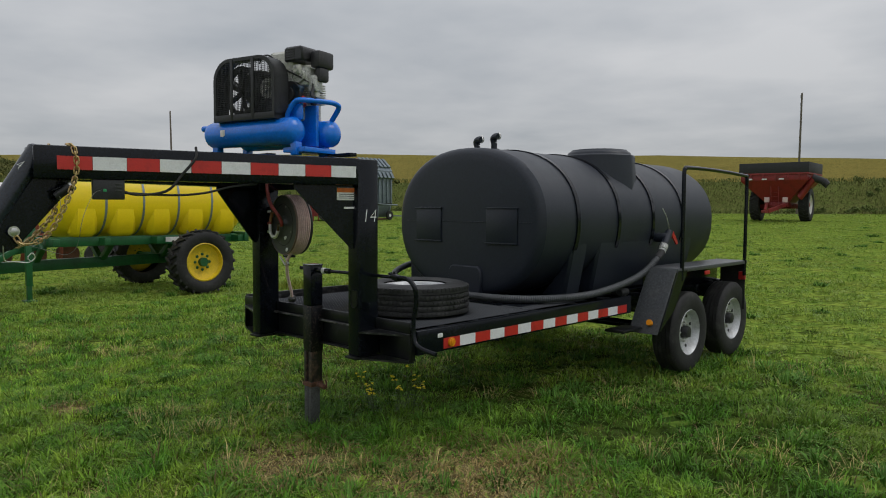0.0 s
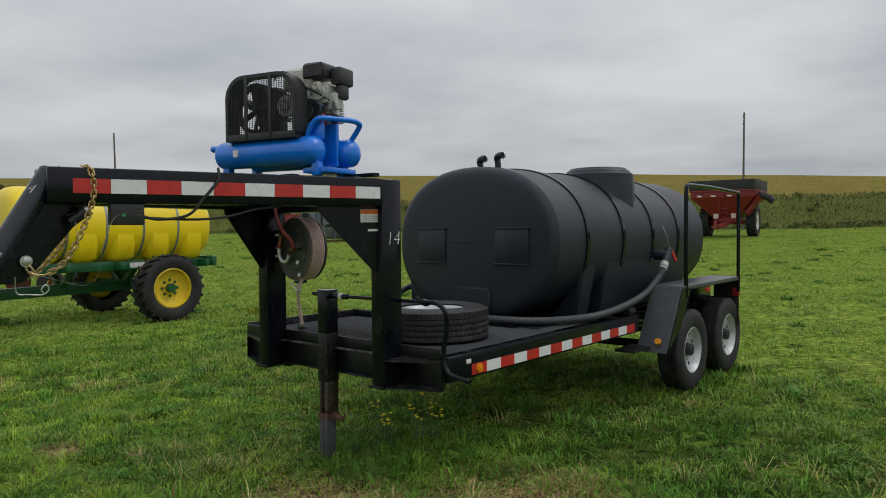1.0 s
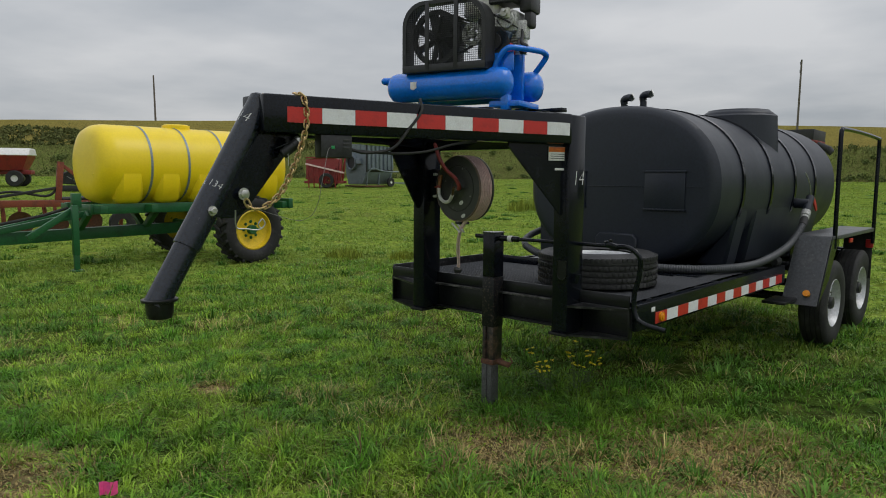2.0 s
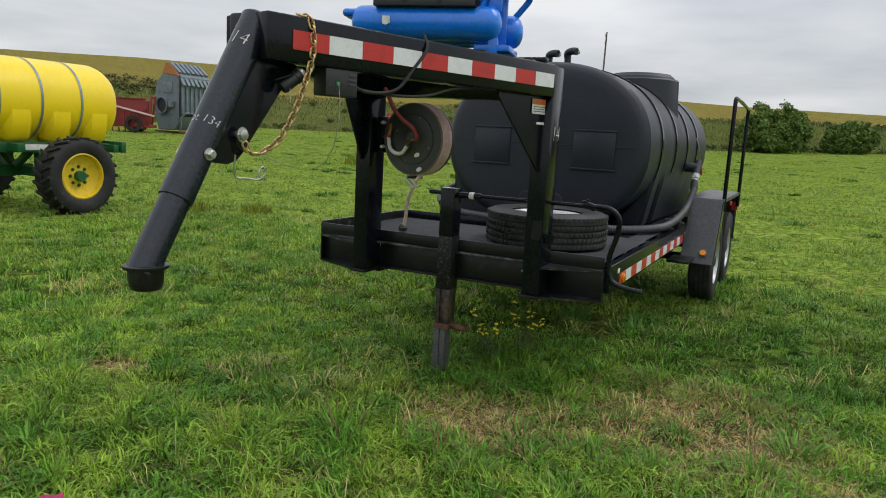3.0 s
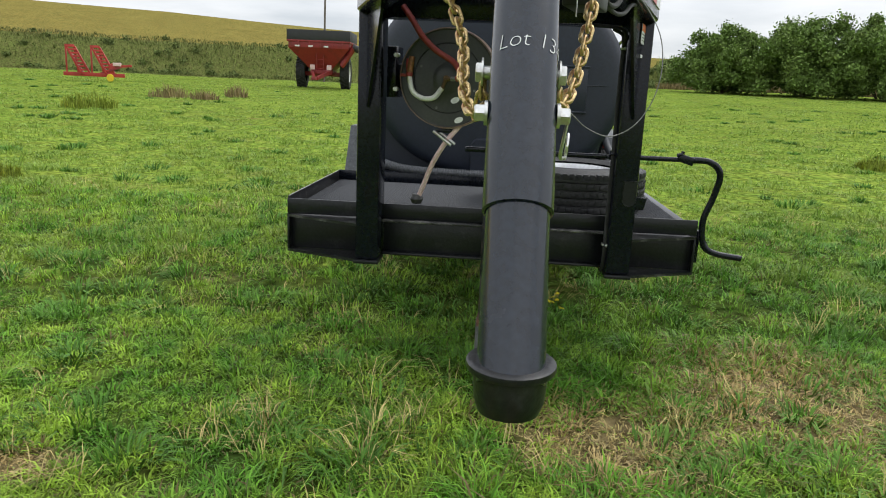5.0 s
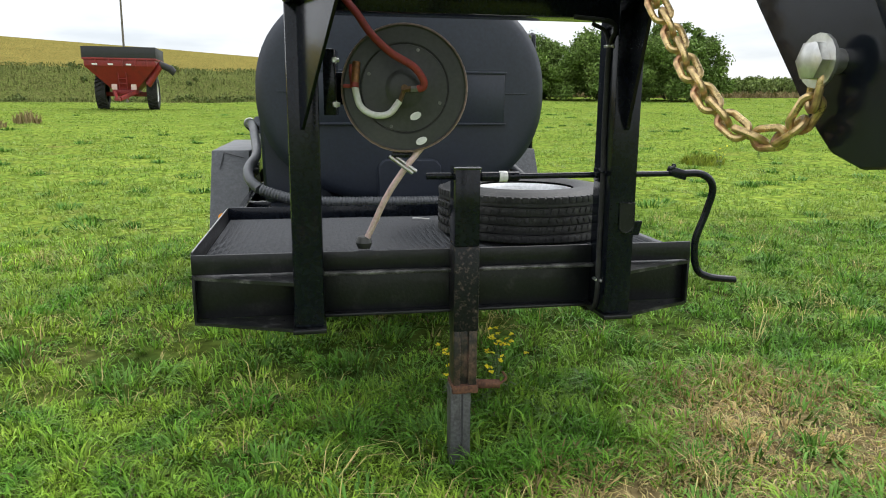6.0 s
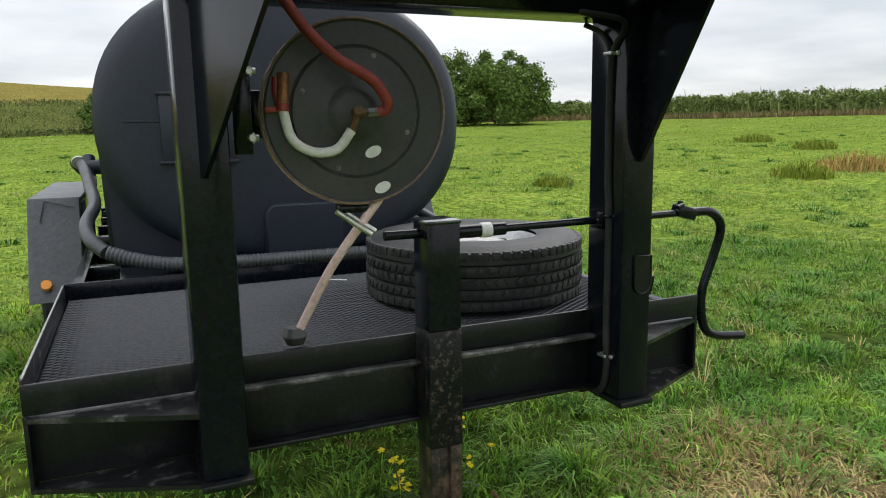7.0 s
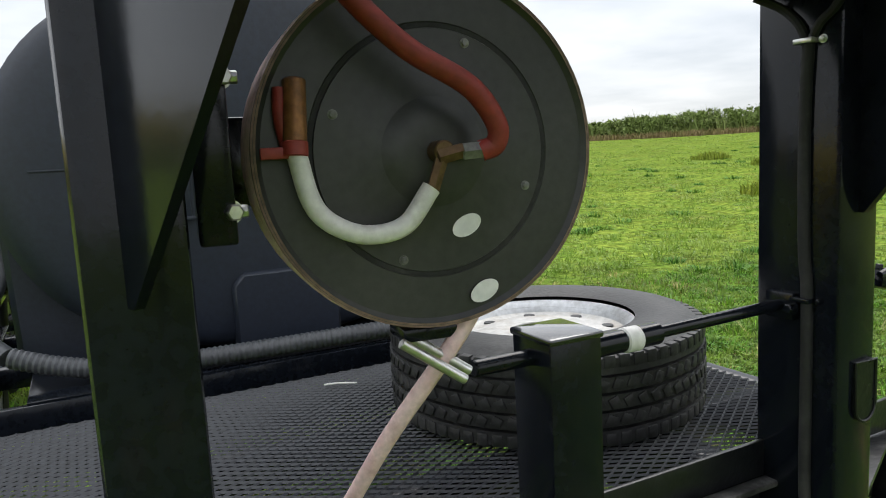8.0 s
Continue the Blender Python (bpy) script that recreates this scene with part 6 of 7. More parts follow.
outline = arch(GX0, GX1, GZ0, GZ1, 0.15)
guard = part("belt_guard", arch_band(outline, GY0, GY1, 0.008), "guard_black", comp, "black wire-mesh belt guard")
part("guard_rim", arch_band(outline, GY0 - 0.004, GY0 + 0.01, 0.028), "guard_black", guard)
part("guard_sill", box(GX0, GX1, GY0 - 0.006, GY1, GZ0, GZ0 + 0.045, 0.003), "guard_black", guard)
for x in (-0.125, 0.075):
    part("guard_bar", box(x - 0.014, x + 0.014, GY0 - 0.008, GY0, GZ0, GZ1 - 0.01, 0.002), "guard_black", guard)
wires = []
for k in range(42):
    x = GX0 + 0.012 + k * (GX1 - GX0 - 0.02) / 41
    e = min(x - GX0, GX1 - x)
    top = GZ1 - (0.15 - math.sqrt(max(0.15 ** 2 - (0.15 - e) ** 2, 0)) if e < 0.15 else 0) - 0.004
    wires.append(box(x - 0.0011, x + 0.0011, GY0 - 0.002, GY0 + 0.0015, GZ0, top, 0))
for k in range(32):
    z = GZ0 + 0.02 + k * (GZ1 - GZ0 - 0.03) / 31
    h = GZ1 - z
    cut = 0.15 - math.sqrt(max(0.15 ** 2 - (0.15 - h) ** 2, 0)) if h < 0.15 else 0
    wires.append(box(GX0 + cut + 0.004, GX1 - cut - 0.004, GY0 - 0.0015, GY0 + 0.002, z - 0.0011, z + 0.0011, 0))
front = joined(wires)
tagged(part("guard_mesh", front, "guard_black", guard), kind="stuff")
part("fan_wheel", merge(lathe([(0.155, -0.01), (0.165, 0.0), (0.155, 0.03), (0.145, 0.02)], 36, along((-0.10, -0.16, 0.46), (-0.10, -1.16, 0.46)), True), *[box(0.02, 0.15, -0.03, 0.03, -0.004, 0.004, 0.002, Matrix.Translation((-0.10, -0.165, 0.46)) @ pose(0, 0, 0, 90, 0, 0) @ pose(0, 0, 0, 0, 0, k * 51.4) @ pose(0, 0, 0, 28, 0, 0)) for k in range(7)]), "engine_black", comp)
for x, z, rr in ((-0.10, 0.46, 0.17), (0.155, 0.46, 0.07)):
    p = part("pulley", merge(lathe([(rr, -0.012), (rr - 0.012, 0.0), (rr, 0.012), (rr - 0.03, 0.012), (rr - 0.03, -0.012)], 40, along((x, -0.19, z), (x, -1.19, z)), True), *[bar((x, -0.19, z), (x + rr * 0.9 * math.cos(a), -0.19, z + rr * 0.9 * math.sin(a)), 0.03, 0.01, 0.002) for a in [i * math.pi * 2 / 5 for i in range(5)]], rod((x, -0.17, z), (x, -0.215, z), 0.022, 16)), "cast_alu" if rr < 0.1 else "engine_black", comp)
part("belt", merge(bar((-0.10, -0.19, 0.63), (0.155, -0.19, 0.53), 0.014, 0.012, 0.001), bar((-0.10, -0.19, 0.29), (0.155, -0.19, 0.39), 0.014, 0.012, 0.001)), "rubber", comp)
# compressor pump behind the guard
fins = [box(-0.17 + 0.0, 0.0, -0.1, 0.06, 0.40 + k * 0.018, 0.409 + k * 0.018, 0.001) for k in range(11)]
part("pump", merge(box(-0.15, -0.02, -0.08, 0.04, 0.262, 0.62, 0.01), *fins), "engine_black", comp, "finned cast pump")
part("pump_handle", tube([(-0.02, -0.1, 0.655), (0.0, -0.1, 0.70), (0.05, -0.1, 0.71), (0.10, -0.1, 0.69), (0.13, -0.08, 0.64)], 0.006, 8), "guard_black", comp)
# petrol engine
EX, EY = 0.24, 0.06
eng = part("engine_block", merge(box(EX - 0.11, EX + 0.07, EY - 0.10, EY + 0.12, 0.25, 0.60, 0.02), *[box(EX + 0.02, EX + 0.14, EY - 0.09, EY + 0.08, 0.37 + 0.016 * k, 0.378 + 0.016 * k, 0.001) for k in range(9)]), "cast_alu", comp, "cast aluminium engine block")
part("fuel_tank", prism(arch(EX - 0.205, EX + 0.03, 0.58, 0.728, 0.05, 4), EY - 0.15, EY + 0.12, "y", 0.02), "engine_cream", comp, "cream fuel tank")
part("fuel_cap", rod((EX - 0.08, EY, 0.72), (EX - 0.08, EY, 0.745), 0.03, 18), "engine_black", comp)
part("muffler", prism(arch(EX - 0.025, EX + 0.145, 0.645, 0.745, 0.03, 4), EY - 0.17, EY + 0.0, "y", 0.012), "engine_black", comp, "black muffler shield")
for k in range(5):
    part("muffler_slot", box(EX - 0.01, EX + 0.075, EY - 0.174, EY - 0.168, 0.655 + k * 0.017, 0.662 + k * 0.017, 0.001), "reel_grey", comp)
part("air_filter", box(EX + 0.15, EX + 0.235, EY - 0.10, EY + 0.06, 0.60, 0.718, 0.018), "engine_black", comp, "black air cleaner box")
part("air_elbow", box(EX + 0.175, EX + 0.225, EY - 0.08, EY + 0.02, 0.51, 0.61, 0.016), "engine_black", comp)
part("starter_cover", merge(rod((EX + 0.02, EY - 0.12, 0.42), (EX + 0.02, EY - 0.16, 0.42), 0.095, 28), rod((EX + 0.02, EY - 0.16, 0.42), (EX + 0.02, EY - 0.18, 0.42), 0.05, 20)), "engine_black", comp)
part("cylinder_cover", merge(box(EX + 0.03, EX + 0.15, EY - 0.13, EY + 0.03, 0.48, 0.61, 0.02), rod((EX + 0.09, EY - 0.12, 0.55), (EX + 0.09, EY - 0.15, 0.55), 0.05, 18)), "cast_alu", comp)
part("spark_lead", tube([(EX + 0.17, EY - 0.08, 0.52), (EX + 0.18, EY - 0.1, 0.46), (EX + 0.185, EY - 0.12, 0.41), (EX + 0.22, EY - 0.12, 0.385)], 0.012, 10), "engine_black", comp)
part("oil_cap", rod((EX + 0.10, EY - 0.12, 0.40), (EX + 0.13, EY - 0.15, 0.34), 0.025, 12), "red_plastic", comp, "red oil filler cap")
part("blower_housing", merge(rod((EX - 0.02, EY - 0.12, 0.47), (EX - 0.02, EY - 0.15, 0.47), 0.085, 24), box(EX - 0.11, EX + 0.02, EY - 0.135, EY - 0.118, 0.33, 0.60, 0.01)), "cast_alu", comp)
part("tin_shroud", prism([(EX - 0.02, 0.36), (EX + 0.10, 0.40), (EX + 0.13, 0.47), (EX + 0.05, 0.50), (EX - 0.04, 0.45)], EY - 0.16, EY - 0.12, "y", 0.008), "shroud_blue", comp)
part("carburettor", merge(box(EX + 0.13, EX + 0.20, EY - 0.10, EY - 0.02, 0.44, 0.55, 0.01), rod((EX + 0.165, EY - 0.06, 0.40), (EX + 0.165, EY - 0.06, 0.45), 0.03, 14)), "cast_alu", comp)
part("fuel_line", tube([(EX - 0.05, EY - 0.16, 0.62), (EX + 0.02, EY - 0.18, 0.58), (EX + 0.1, EY - 0.16, 0.54), (EX + 0.15, EY - 0.11, 0.50)], 0.006, 8), "rubber", comp)
part("throttle_lever", merge(bar((EX + 0.0, EY - 0.17, 0.56), (EX + 0.09, EY - 0.17, 0.60), 0.012, 0.006, 0.001), rod((EX + 0.09, EY - 0.16, 0.60), (EX + 0.09, EY - 0.19, 0.60), 0.01, 10)), "zinc", comp)
part("switch_box", box(EX - 0.10, EX - 0.03, EY - 0.16, EY - 0.135, 0.50, 0.57, 0.006), "engine_black", comp)
# small bright fittings that crowd the engine's side
part("valve_cover", merge(box(EX + 0.055, EX + 0.115, EY - 0.165, EY - 0.13, 0.555, 0.62, 0.012), rod((EX + 0.085, EY - 0.165, 0.587), (EX + 0.085, EY - 0.178, 0.587), 0.022, 16)), "engine_cream", comp, "pale metal valve cover")
part("governor_arm", merge(bar((EX - 0.06, EY - 0.14, 0.52), (EX + 0.05, EY - 0.15, 0.47), 0.01, 0.02, 0.002), bar((EX - 0.05, EY - 0.14, 0.44), (EX + 0.02, EY - 0.15, 0.52), 0.008, 0.014, 0.002)), "zinc", comp)
part("side_casting", merge(rod((EX - 0.05, EY - 0.1, 0.36), (EX - 0.05, EY - 0.14, 0.36), 0.035, 16), rod((EX + 0.02, EY - 0.1, 0.31), (EX + 0.02, EY - 0.13, 0.31), 0.025, 14), box(EX - 0.09, EX - 0.02, EY - 0.13, EY - 0.1, 0.40, 0.46, 0.01)), "engine_cream", comp, "pale cast crankcase cover")
part("drain_tap", merge(rod((EX + 0.16, EY - 0.08, 0.40), (EX + 0.17, EY - 0.1, 0.36), 0.012, 10), rod((EX + 0.17, EY - 0.1, 0.36), (EX + 0.205, EY - 0.11, 0.355), 0.016, 10)), "engine_black", comp)
part("engine_bolts", joined([hexbolt((EX - 0.08 + 0.07 * i, EY - 0.121, 0.30 + 0.08 * j), (0, -1, 0), 0.012, 0.012) for i in range(3) for j in range(3)]), "zinc", comp)["kind"] = "stuff"


# ---- yellow tank cart in the field ----
def tractor_tyre(parent, x, y, z, r, w, side, rim_mat, hub_mat):
    m = along((x - side * w / 2, y, z), (x + side, y, z))
    rr = r * 0.60
    wh = part("wheel", lathe([(rr, 0.04), (rr + 0.05, 0.0), (r * 0.86, -0.01), (r * 0.95, 0.02), (r * 0.955, w / 2), (r * 0.95, w - 0.02), (r * 0.86, w + 0.01), (rr + 0.05, w), (rr, w - 0.04)], 48, m), "rubber", parent, "black lugged farm tyre")
    lugs = []
    for i in range(22):
        for s in (0, 1):
            a = 360 * (i + 0.5 * s) / 22
            y0, y1 = (w * 0.02, w * 0.56) if s == 0 else (w * 0.44, w * 0.98)
            b = box(r * 0.93, r * 1.01, -0.025, 0.025, y0, y1, 0.004)
            for v in b.verts:
                v.co.y += (v.co.z - w / 2) * (0.45 if s == 0 else -0.45)
            b.transform(m @ pose(0, 0, 0, 0, 0, a))
            lugs.append(b)
    tagged(part("tread", joined(lugs), "rubber", wh), kind="stuff")
    part("rim", lathe([(rr + 0.01, w * 0.9), (rr - 0.02, w * 0.93), (rr - 0.04, w * 0.7), (rr * 0.55, w * 0.6), (rr * 0.4, w * 0.62), (0, w * 0.62)], 40, m), rim_mat, wh, "painted steel rim")
    part("hub", merge(rod(m @ Vector((0, 0, w * 0.6)), m @ Vector((0, 0, w * 0.85)), r * 0.14, 20), *[hexbolt(m @ Vector((r * 0.24 * math.cos(i * math.pi / 4), r * 0.24 * math.sin(i * math.pi / 4), w * 0.62)), m.to_3x3() @ Vector((0, 0, 1)), 0.022, 0.03) for i in range(8)]), hub_mat, wh)
    return wh


SX, SY = -10.26, 3.63
spr = thing("tank_cart", (SX, SY, float(ground_height(SX, SY))), "green farm trailer carrying a long yellow plastic tank", "tank cart")
for s in (1, -1):
    tractor_tyre(spr, s * 1.42, 0, 0.64, 0.64, 0.42, s, "yellow_paint", "green_paint")
part("axle", box(-1.3, 1.3, -0.1, 0.1, 0.56, 0.72, 0.01), "green_paint", spr)
for x in (0.55, -0.55):
    part("frame_rail", box(x - 0.06, x + 0.06, -2.6, 1.28, 0.98, 1.16, 0.01), "green_paint", spr)
    part("axle_post", box(x - 0.08, x + 0.08, -0.12, 0.12, 0.70, 1.0, 0.01), "green_paint", spr)
for y in (-2.5, -1.6, -0.6, 0.6, 1.2):
    part("frame_cross", box(-0.9, 0.9, y - 0.06, y + 0.06, 1.0, 1.14, 0.01), "green_paint", spr)
part("rear_bumper", box(-0.9, 0.95, 1.27, 1.37, 1.0, 1.20, 0.01), "green_paint", spr)
part("tongue", bar((0, 0.1, 0.66), (0, -6.8, 0.54), 0.22, 0.2), "green_paint", spr)
for y in (-2.6, -1.4, -0.2):
    part("frame_strut", bar((0, y, 0.66), (0.5, y, 1.0), 0.1, 0.1), "green_paint", spr)
    part("frame_strut", bar((0, y, 0.66), (-0.5, y, 1.0), 0.1, 0.1), "green_paint", spr)
part("tongue_brace", bar((0.3, -2.5, 1.0), (0.05, -4.4, 0.62), 0.09, 0.1), "green_paint", spr)
part("tongue_brace", bar((-0.3, -2.5, 1.0), (-0.05, -4.4, 0.62), 0.09, 0.1), "green_paint", spr)
part("hitch_clevis", box(-0.06, 0.06, -7.0, -6.8, 0.46, 0.58, 0.01), "guard_black", spr)
part("parking_jack", merge(box(0.62, 0.72, -2.95, -2.85, 0.30, 1.15, 0.01), box(0.63, 0.71, -2.94, -2.86, 0.05, 0.4, 0.006), box(0.57, 0.77, -3.0, -2.8, 0.02, 0.05, 0.005)), "green_paint", spr)
part("front_mast", merge(box(0.5, 0.6, -2.9, -2.75, 1.1, 1.35, 0.01), bar((0.55, -2.8, 1.12), (0.55, -3.6, 0.62), 0.08, 0.1)), "green_paint", spr)
part("hydraulic_hose", tube([(0.4, -2.9, 1.1), (0.3, -3.4, 0.95), (0.2, -4.3, 0.8), (0.12, -5.4, 0.78), (0.1, -6.4, 0.74)], 0.025, 8), "rubber", spr)
zc, rw, rh = 1.86, 0.80, 0.72
secs = []
for y, k in ((-2.45, 0.55), (-2.43, 0.74), (-2.38, 0.88), (-2.28, 0.97), (-2.15, 1.0), (1.16, 1.0), (1.26, 0.96), (1.38, 0.86), (1.44, 0.72), (1.46, 0.55)):
    secs.append((y, [(x, zc + z) for x, z in superellipse(rw * k, rh * k, 48, 2.2)]))
ytank = part("tank", loft(secs), "yellow_poly", spr, "bright yellow plastic tank")
for y in (-1.94, -1.22, -0.50, 0.22, 0.95):
    for s in (1, -1):
        part("tank_leg", prism([(0.25 * s, 1.15), (0.68 * s, 1.15), (0.79 * s, 1.55), (0.77 * s, 2.0), (0.3 * s, 1.4)], y - 0.24, y + 0.24, "y", 0.09), "yellow_poly", ytank)
for y in (-1.58, -0.86, -0.14, 0.59):
    ring = superellipse(rw + 0.008, rh + 0.008, 48, 2.2)
    part("strap", loft([(y - 0.022, [(x, zc + z) for x, z in ring]), (y + 0.022, [(x, zc + z) for x, z in ring])], False), "galvanised", ytank, "grey steel strap")
part("tank_lid", lathe([(0.26, -0.05), (0.26, 0.05), (0.22, 0.07), (0, 0.08)], 24, Matrix.Translation((0, -0.7, zc + rh))), "yellow_poly", ytank)
part("tank_badge", box(0.35, 0.40, -2.465, -2.41, 1.66, 1.69, 0.01), "yellow_poly", ytank)
part("name_plate", box(0.612, 0.616, -0.35, 0.3, 1.02, 1.12, 0.001), "white_paint", spr, "white lettering bars on the green frame")

# ---- red grain cart ----
gx, gy = -12.9, 49.3
cart = thing("grain_cart", (gx, gy, float(ground_height(gx, gy)) + 0.02), "red grain cart with a black top extension in the field", "grain cart", rz=4)
def frustum(x0, x1, y0, y1, z0, X0, X1, Y0_, Y1_, z1):
    bm = bmesh.new()
    lo = [bm.verts.new(p) for p in ((x0, y0, z0), (x1, y0, z0), (x1, y1, z0), (x0, y1, z0))]
    hi = [bm.verts.new(p) for p in ((X0, Y0_, z1), (X1, Y0_, z1), (X1, Y1_, z1), (X0, Y1_, z1))]
    bm.faces.new(lo[::-1])
    bm.faces.new(hi)
    for i in range(4):
        bm.faces.new((lo[i], lo[(i + 1) % 4], hi[(i + 1) % 4], hi[i]))
    return bm
hop = part("hopper", merge(frustum(-0.7, 0.7, -1.0, 1.0, 1.0, -2.2, 2.1, -1.9, 1.9, 2.25), box(-2.2, 2.1, -1.9, 1.9, 2.25, 2.62, 0.02)), "red_paint", cart)
part("top_rim", box(-2.3, 2.2, -1.98, 1.98, 2.58, 2.68, 0.02), "red_paint", hop)
part("extension", merge(box(-2.3, -2.24, -1.95, 1.95, 2.68, 3.25, 0.01), box(2.14, 2.2, -1.95, 1.95, 2.68, 3.25, 0.01), box(-2.3, 2.2, -1.97, -1.9, 2.68, 3.25, 0.01), box(-2.3, 2.2, 1.9, 1.97, 2.68, 3.25, 0.01), box(-2.24, 2.14, -1.9, 1.9, 3.0, 3.04, 0.01)), "tarp_black", cart, "black tarpaulin extension")
for x in (-1.5, -0.7, 0.1, 0.9, 1.6):
    part("rib", box(x - 0.04, x + 0.04, -1.985, -1.90, 2.25, 2.62, 0.005), "red_paint", hop)
for x in (-1.55, -0.6, 0.5):
    part("reflector", box(x - 0.16, x + 0.16, -1.99, -1.975, 2.30, 2.38, 0.005), "white_paint", hop)
for s in (1, -1):
    tractor_tyre(cart, s * 1.62, 0.2, 0.92, 0.92, 0.66, s, "white_paint", "red_paint")
part("axle", box(-1.4, 1.4, 0.05, 0.35, 0.70, 0.95, 0.02), "red_paint", cart)
part("undercarriage", merge(box(-0.75, 0.75, -1.2, 1.2, 0.8, 1.05, 0.02), bar((-0.6, -1.2, 0.9), (-0.1, -3.4, 0.55), 0.16, 0.2), bar((0.6, -1.2, 0.9), (0.1, -3.4, 0.55), 0.16, 0.2), box(-0.12, 0.12, -4.2, -3.3, 0.45, 0.6, 0.01)), "red_paint", cart)
for x in (-0.6, 0.6):
    part("lamp_plate", box(x - 0.17, x + 0.17, -1.24, -1.21, 1.05, 1.4, 0.005), "pink_hose", cart)
part("ladder", merge(*[box(-0.22, 0.22, -1.5, -1.46, 0.6 + 0.25 * k, 0.64 + 0.25 * k, 0.004) for k in range(6)], bar((-0.24, -1.48, 0.5), (-0.24, -1.7, 2.2), 0.04, 0.04), bar((0.24, -1.48, 0.5), (0.24, -1.7, 2.2), 0.04, 0.04)), "red_paint", cart)
cart.scale = (0.99, 1.0, 1.22)
aug = part("unload_auger", rod((1.5, -1.2, 1.3), (2.45, -1.3, 2.45), 0.2, 16), "red_paint", cart)
part("auger_spout", merge(rod((2.3, -1.3, 2.42), (3.05, -1.3, 2.15), 0.2, 14), rod((3.0, -1.3, 2.17), (3.25, -1.3, 1.95), 0.23, 14, 0.2)), "tarp_black", aug, "black rubber spout")

# ---- portable grain dryer ----
dx, dy = -35.4, 30.6
dry = thing("grain_dryer", (dx, dy, float(ground_height(dx, dy)) + 0.02), "blue-grey portable grain dryer with a round fan inlet", "grain dryer", rz=0)
M["rust_orange"] = material("rust_orange", (0.42, 0.15, 0.05), 0.75, 0, 0.3, 2, (0.30, 0.15, 0.08), 0.2, 30)
dry.scale = (0.86, 0.86, 0.87)
sh = part("housing", prism([(-1.05, 0.2), (0.75, 0.2), (1.3, 1.35), (1.3, 4.15), (-0.5, 4.4), (-1.2, 3.7), (-1.4, 2.6), (-1.35, 1.2)], -1.5, 1.5, "y", 0.05), "dryer_sheet", dry)
part("gable", prism([(-0.55, 4.36), (1.3, 4.12), (0.25, 5.1), (-0.1, 5.1)], -1.55, -1.46, "y", 0.02), "rust_orange", sh, "rusty orange gable")
for k in range(7):
    y = -1.45 + k * 0.44
    part("side_rib", box(1.3, 1.42, y, y + 0.17, 1.4, 3.5, 0.03), "dryer_sheet", sh)
    part("roof_tray", bar((0.95, y + 0.1, 4.35), (1.62, y + 0.1, 3.45), 0.27, 0.16, 0.03), "dryer_sheet", sh)
    part("roof_tray", bar((0.2, y + 0.1, 5.13), (1.15, y + 0.1, 4.38), 0.27, 0.16, 0.03), "dryer_sheet", sh)
part("roof", prism([(-0.5, 4.36), (1.28, 4.12), (0.25, 5.06), (-0.1, 5.06)], -1.46, 1.5, "y", 0.02), "dryer_sheet", sh)
part("corner_trim", box(1.22, 1.34, -1.56, -1.48, 1.2, 4.2, 0.02), "tarp_black", sh)
part("fan_inlet", lathe([(0.62, 0.0), (0.64, 0.3), (0.56, 0.32), (0.53, 0.3), (0.53, 0.02)], 32, along((-0.45, -1.45, 2.0), (-0.45, -2.45, 2.0)), True), "dryer_sheet", dry)
# black disc closes the duct, in place of its shaded inside
part("fan_hole_disc", lathe([(0, 0.0), (0.54, 0.0), (0.54, 0.02), (0, 0.02)], 28, along((-0.45, -1.55, 2.0), (-0.45, -2.45, 2.0))), "tarp_black", dry)
part("burner_box", box(0.25, 0.75, -1.75, -1.5, 1.85, 2.3, 0.04), "dryer_sheet", dry)
part("inspection_door", box(-0.5, 0.55, -1.56, -1.5, 2.9, 3.7, 0.03), "dryer_sheet", dry)
part("lower_hopper", prism([(0.3, 0.5), (0.8, 0.5), (1.35, 1.4), (0.6, 1.4)], -1.4, 1.4, "y", 0.02), "tarp_black", dry)
for y in (-1.3, 0.0, 1.3):
    part("leg", bar((1.2, y, 1.4), (1.05, y, 0.1), 0.1, 0.1), "dryer_sheet", dry)
part("skid", merge(box(-1.2, 1.4, -1.7, -1.5, 0.02, 0.14, 0.02), box(1.0, 1.15, -1.7, 1.5, 0.02, 0.14, 0.02)), "rust", dry)
w = part("wheel", lathe([(0.14, 0.0), (0.34, 0.0), (0.38, 0.05), (0.38, 0.17), (0.34, 0.22), (0.14, 0.22)], 28, along((1.35, 1.0, 0.38), (2.35, 1.0, 0.38)), True), "rubber", dry)
part("rim", lathe([(0, 0.1), (0.17, 0.1), (0.17, 0.2), (0.1, 0.18), (0, 0.18)], 20, along((1.35, 1.0, 0.38), (2.35, 1.0, 0.38))), "white_paint", w)
part("drawbar", merge(tube([(0.9, -1.6, 0.4), (1.5, -1.5, 1.2), (1.8, -1.2, 1.5), (1.8, -0.2, 1.3), (1.8, 1.6, 1.25)], 0.06, 8), bar((1.3, 1.2, 0.35), (2.0, 3.2, 0.3), 0.1, 0.1)), "dryer_sheet", dry)

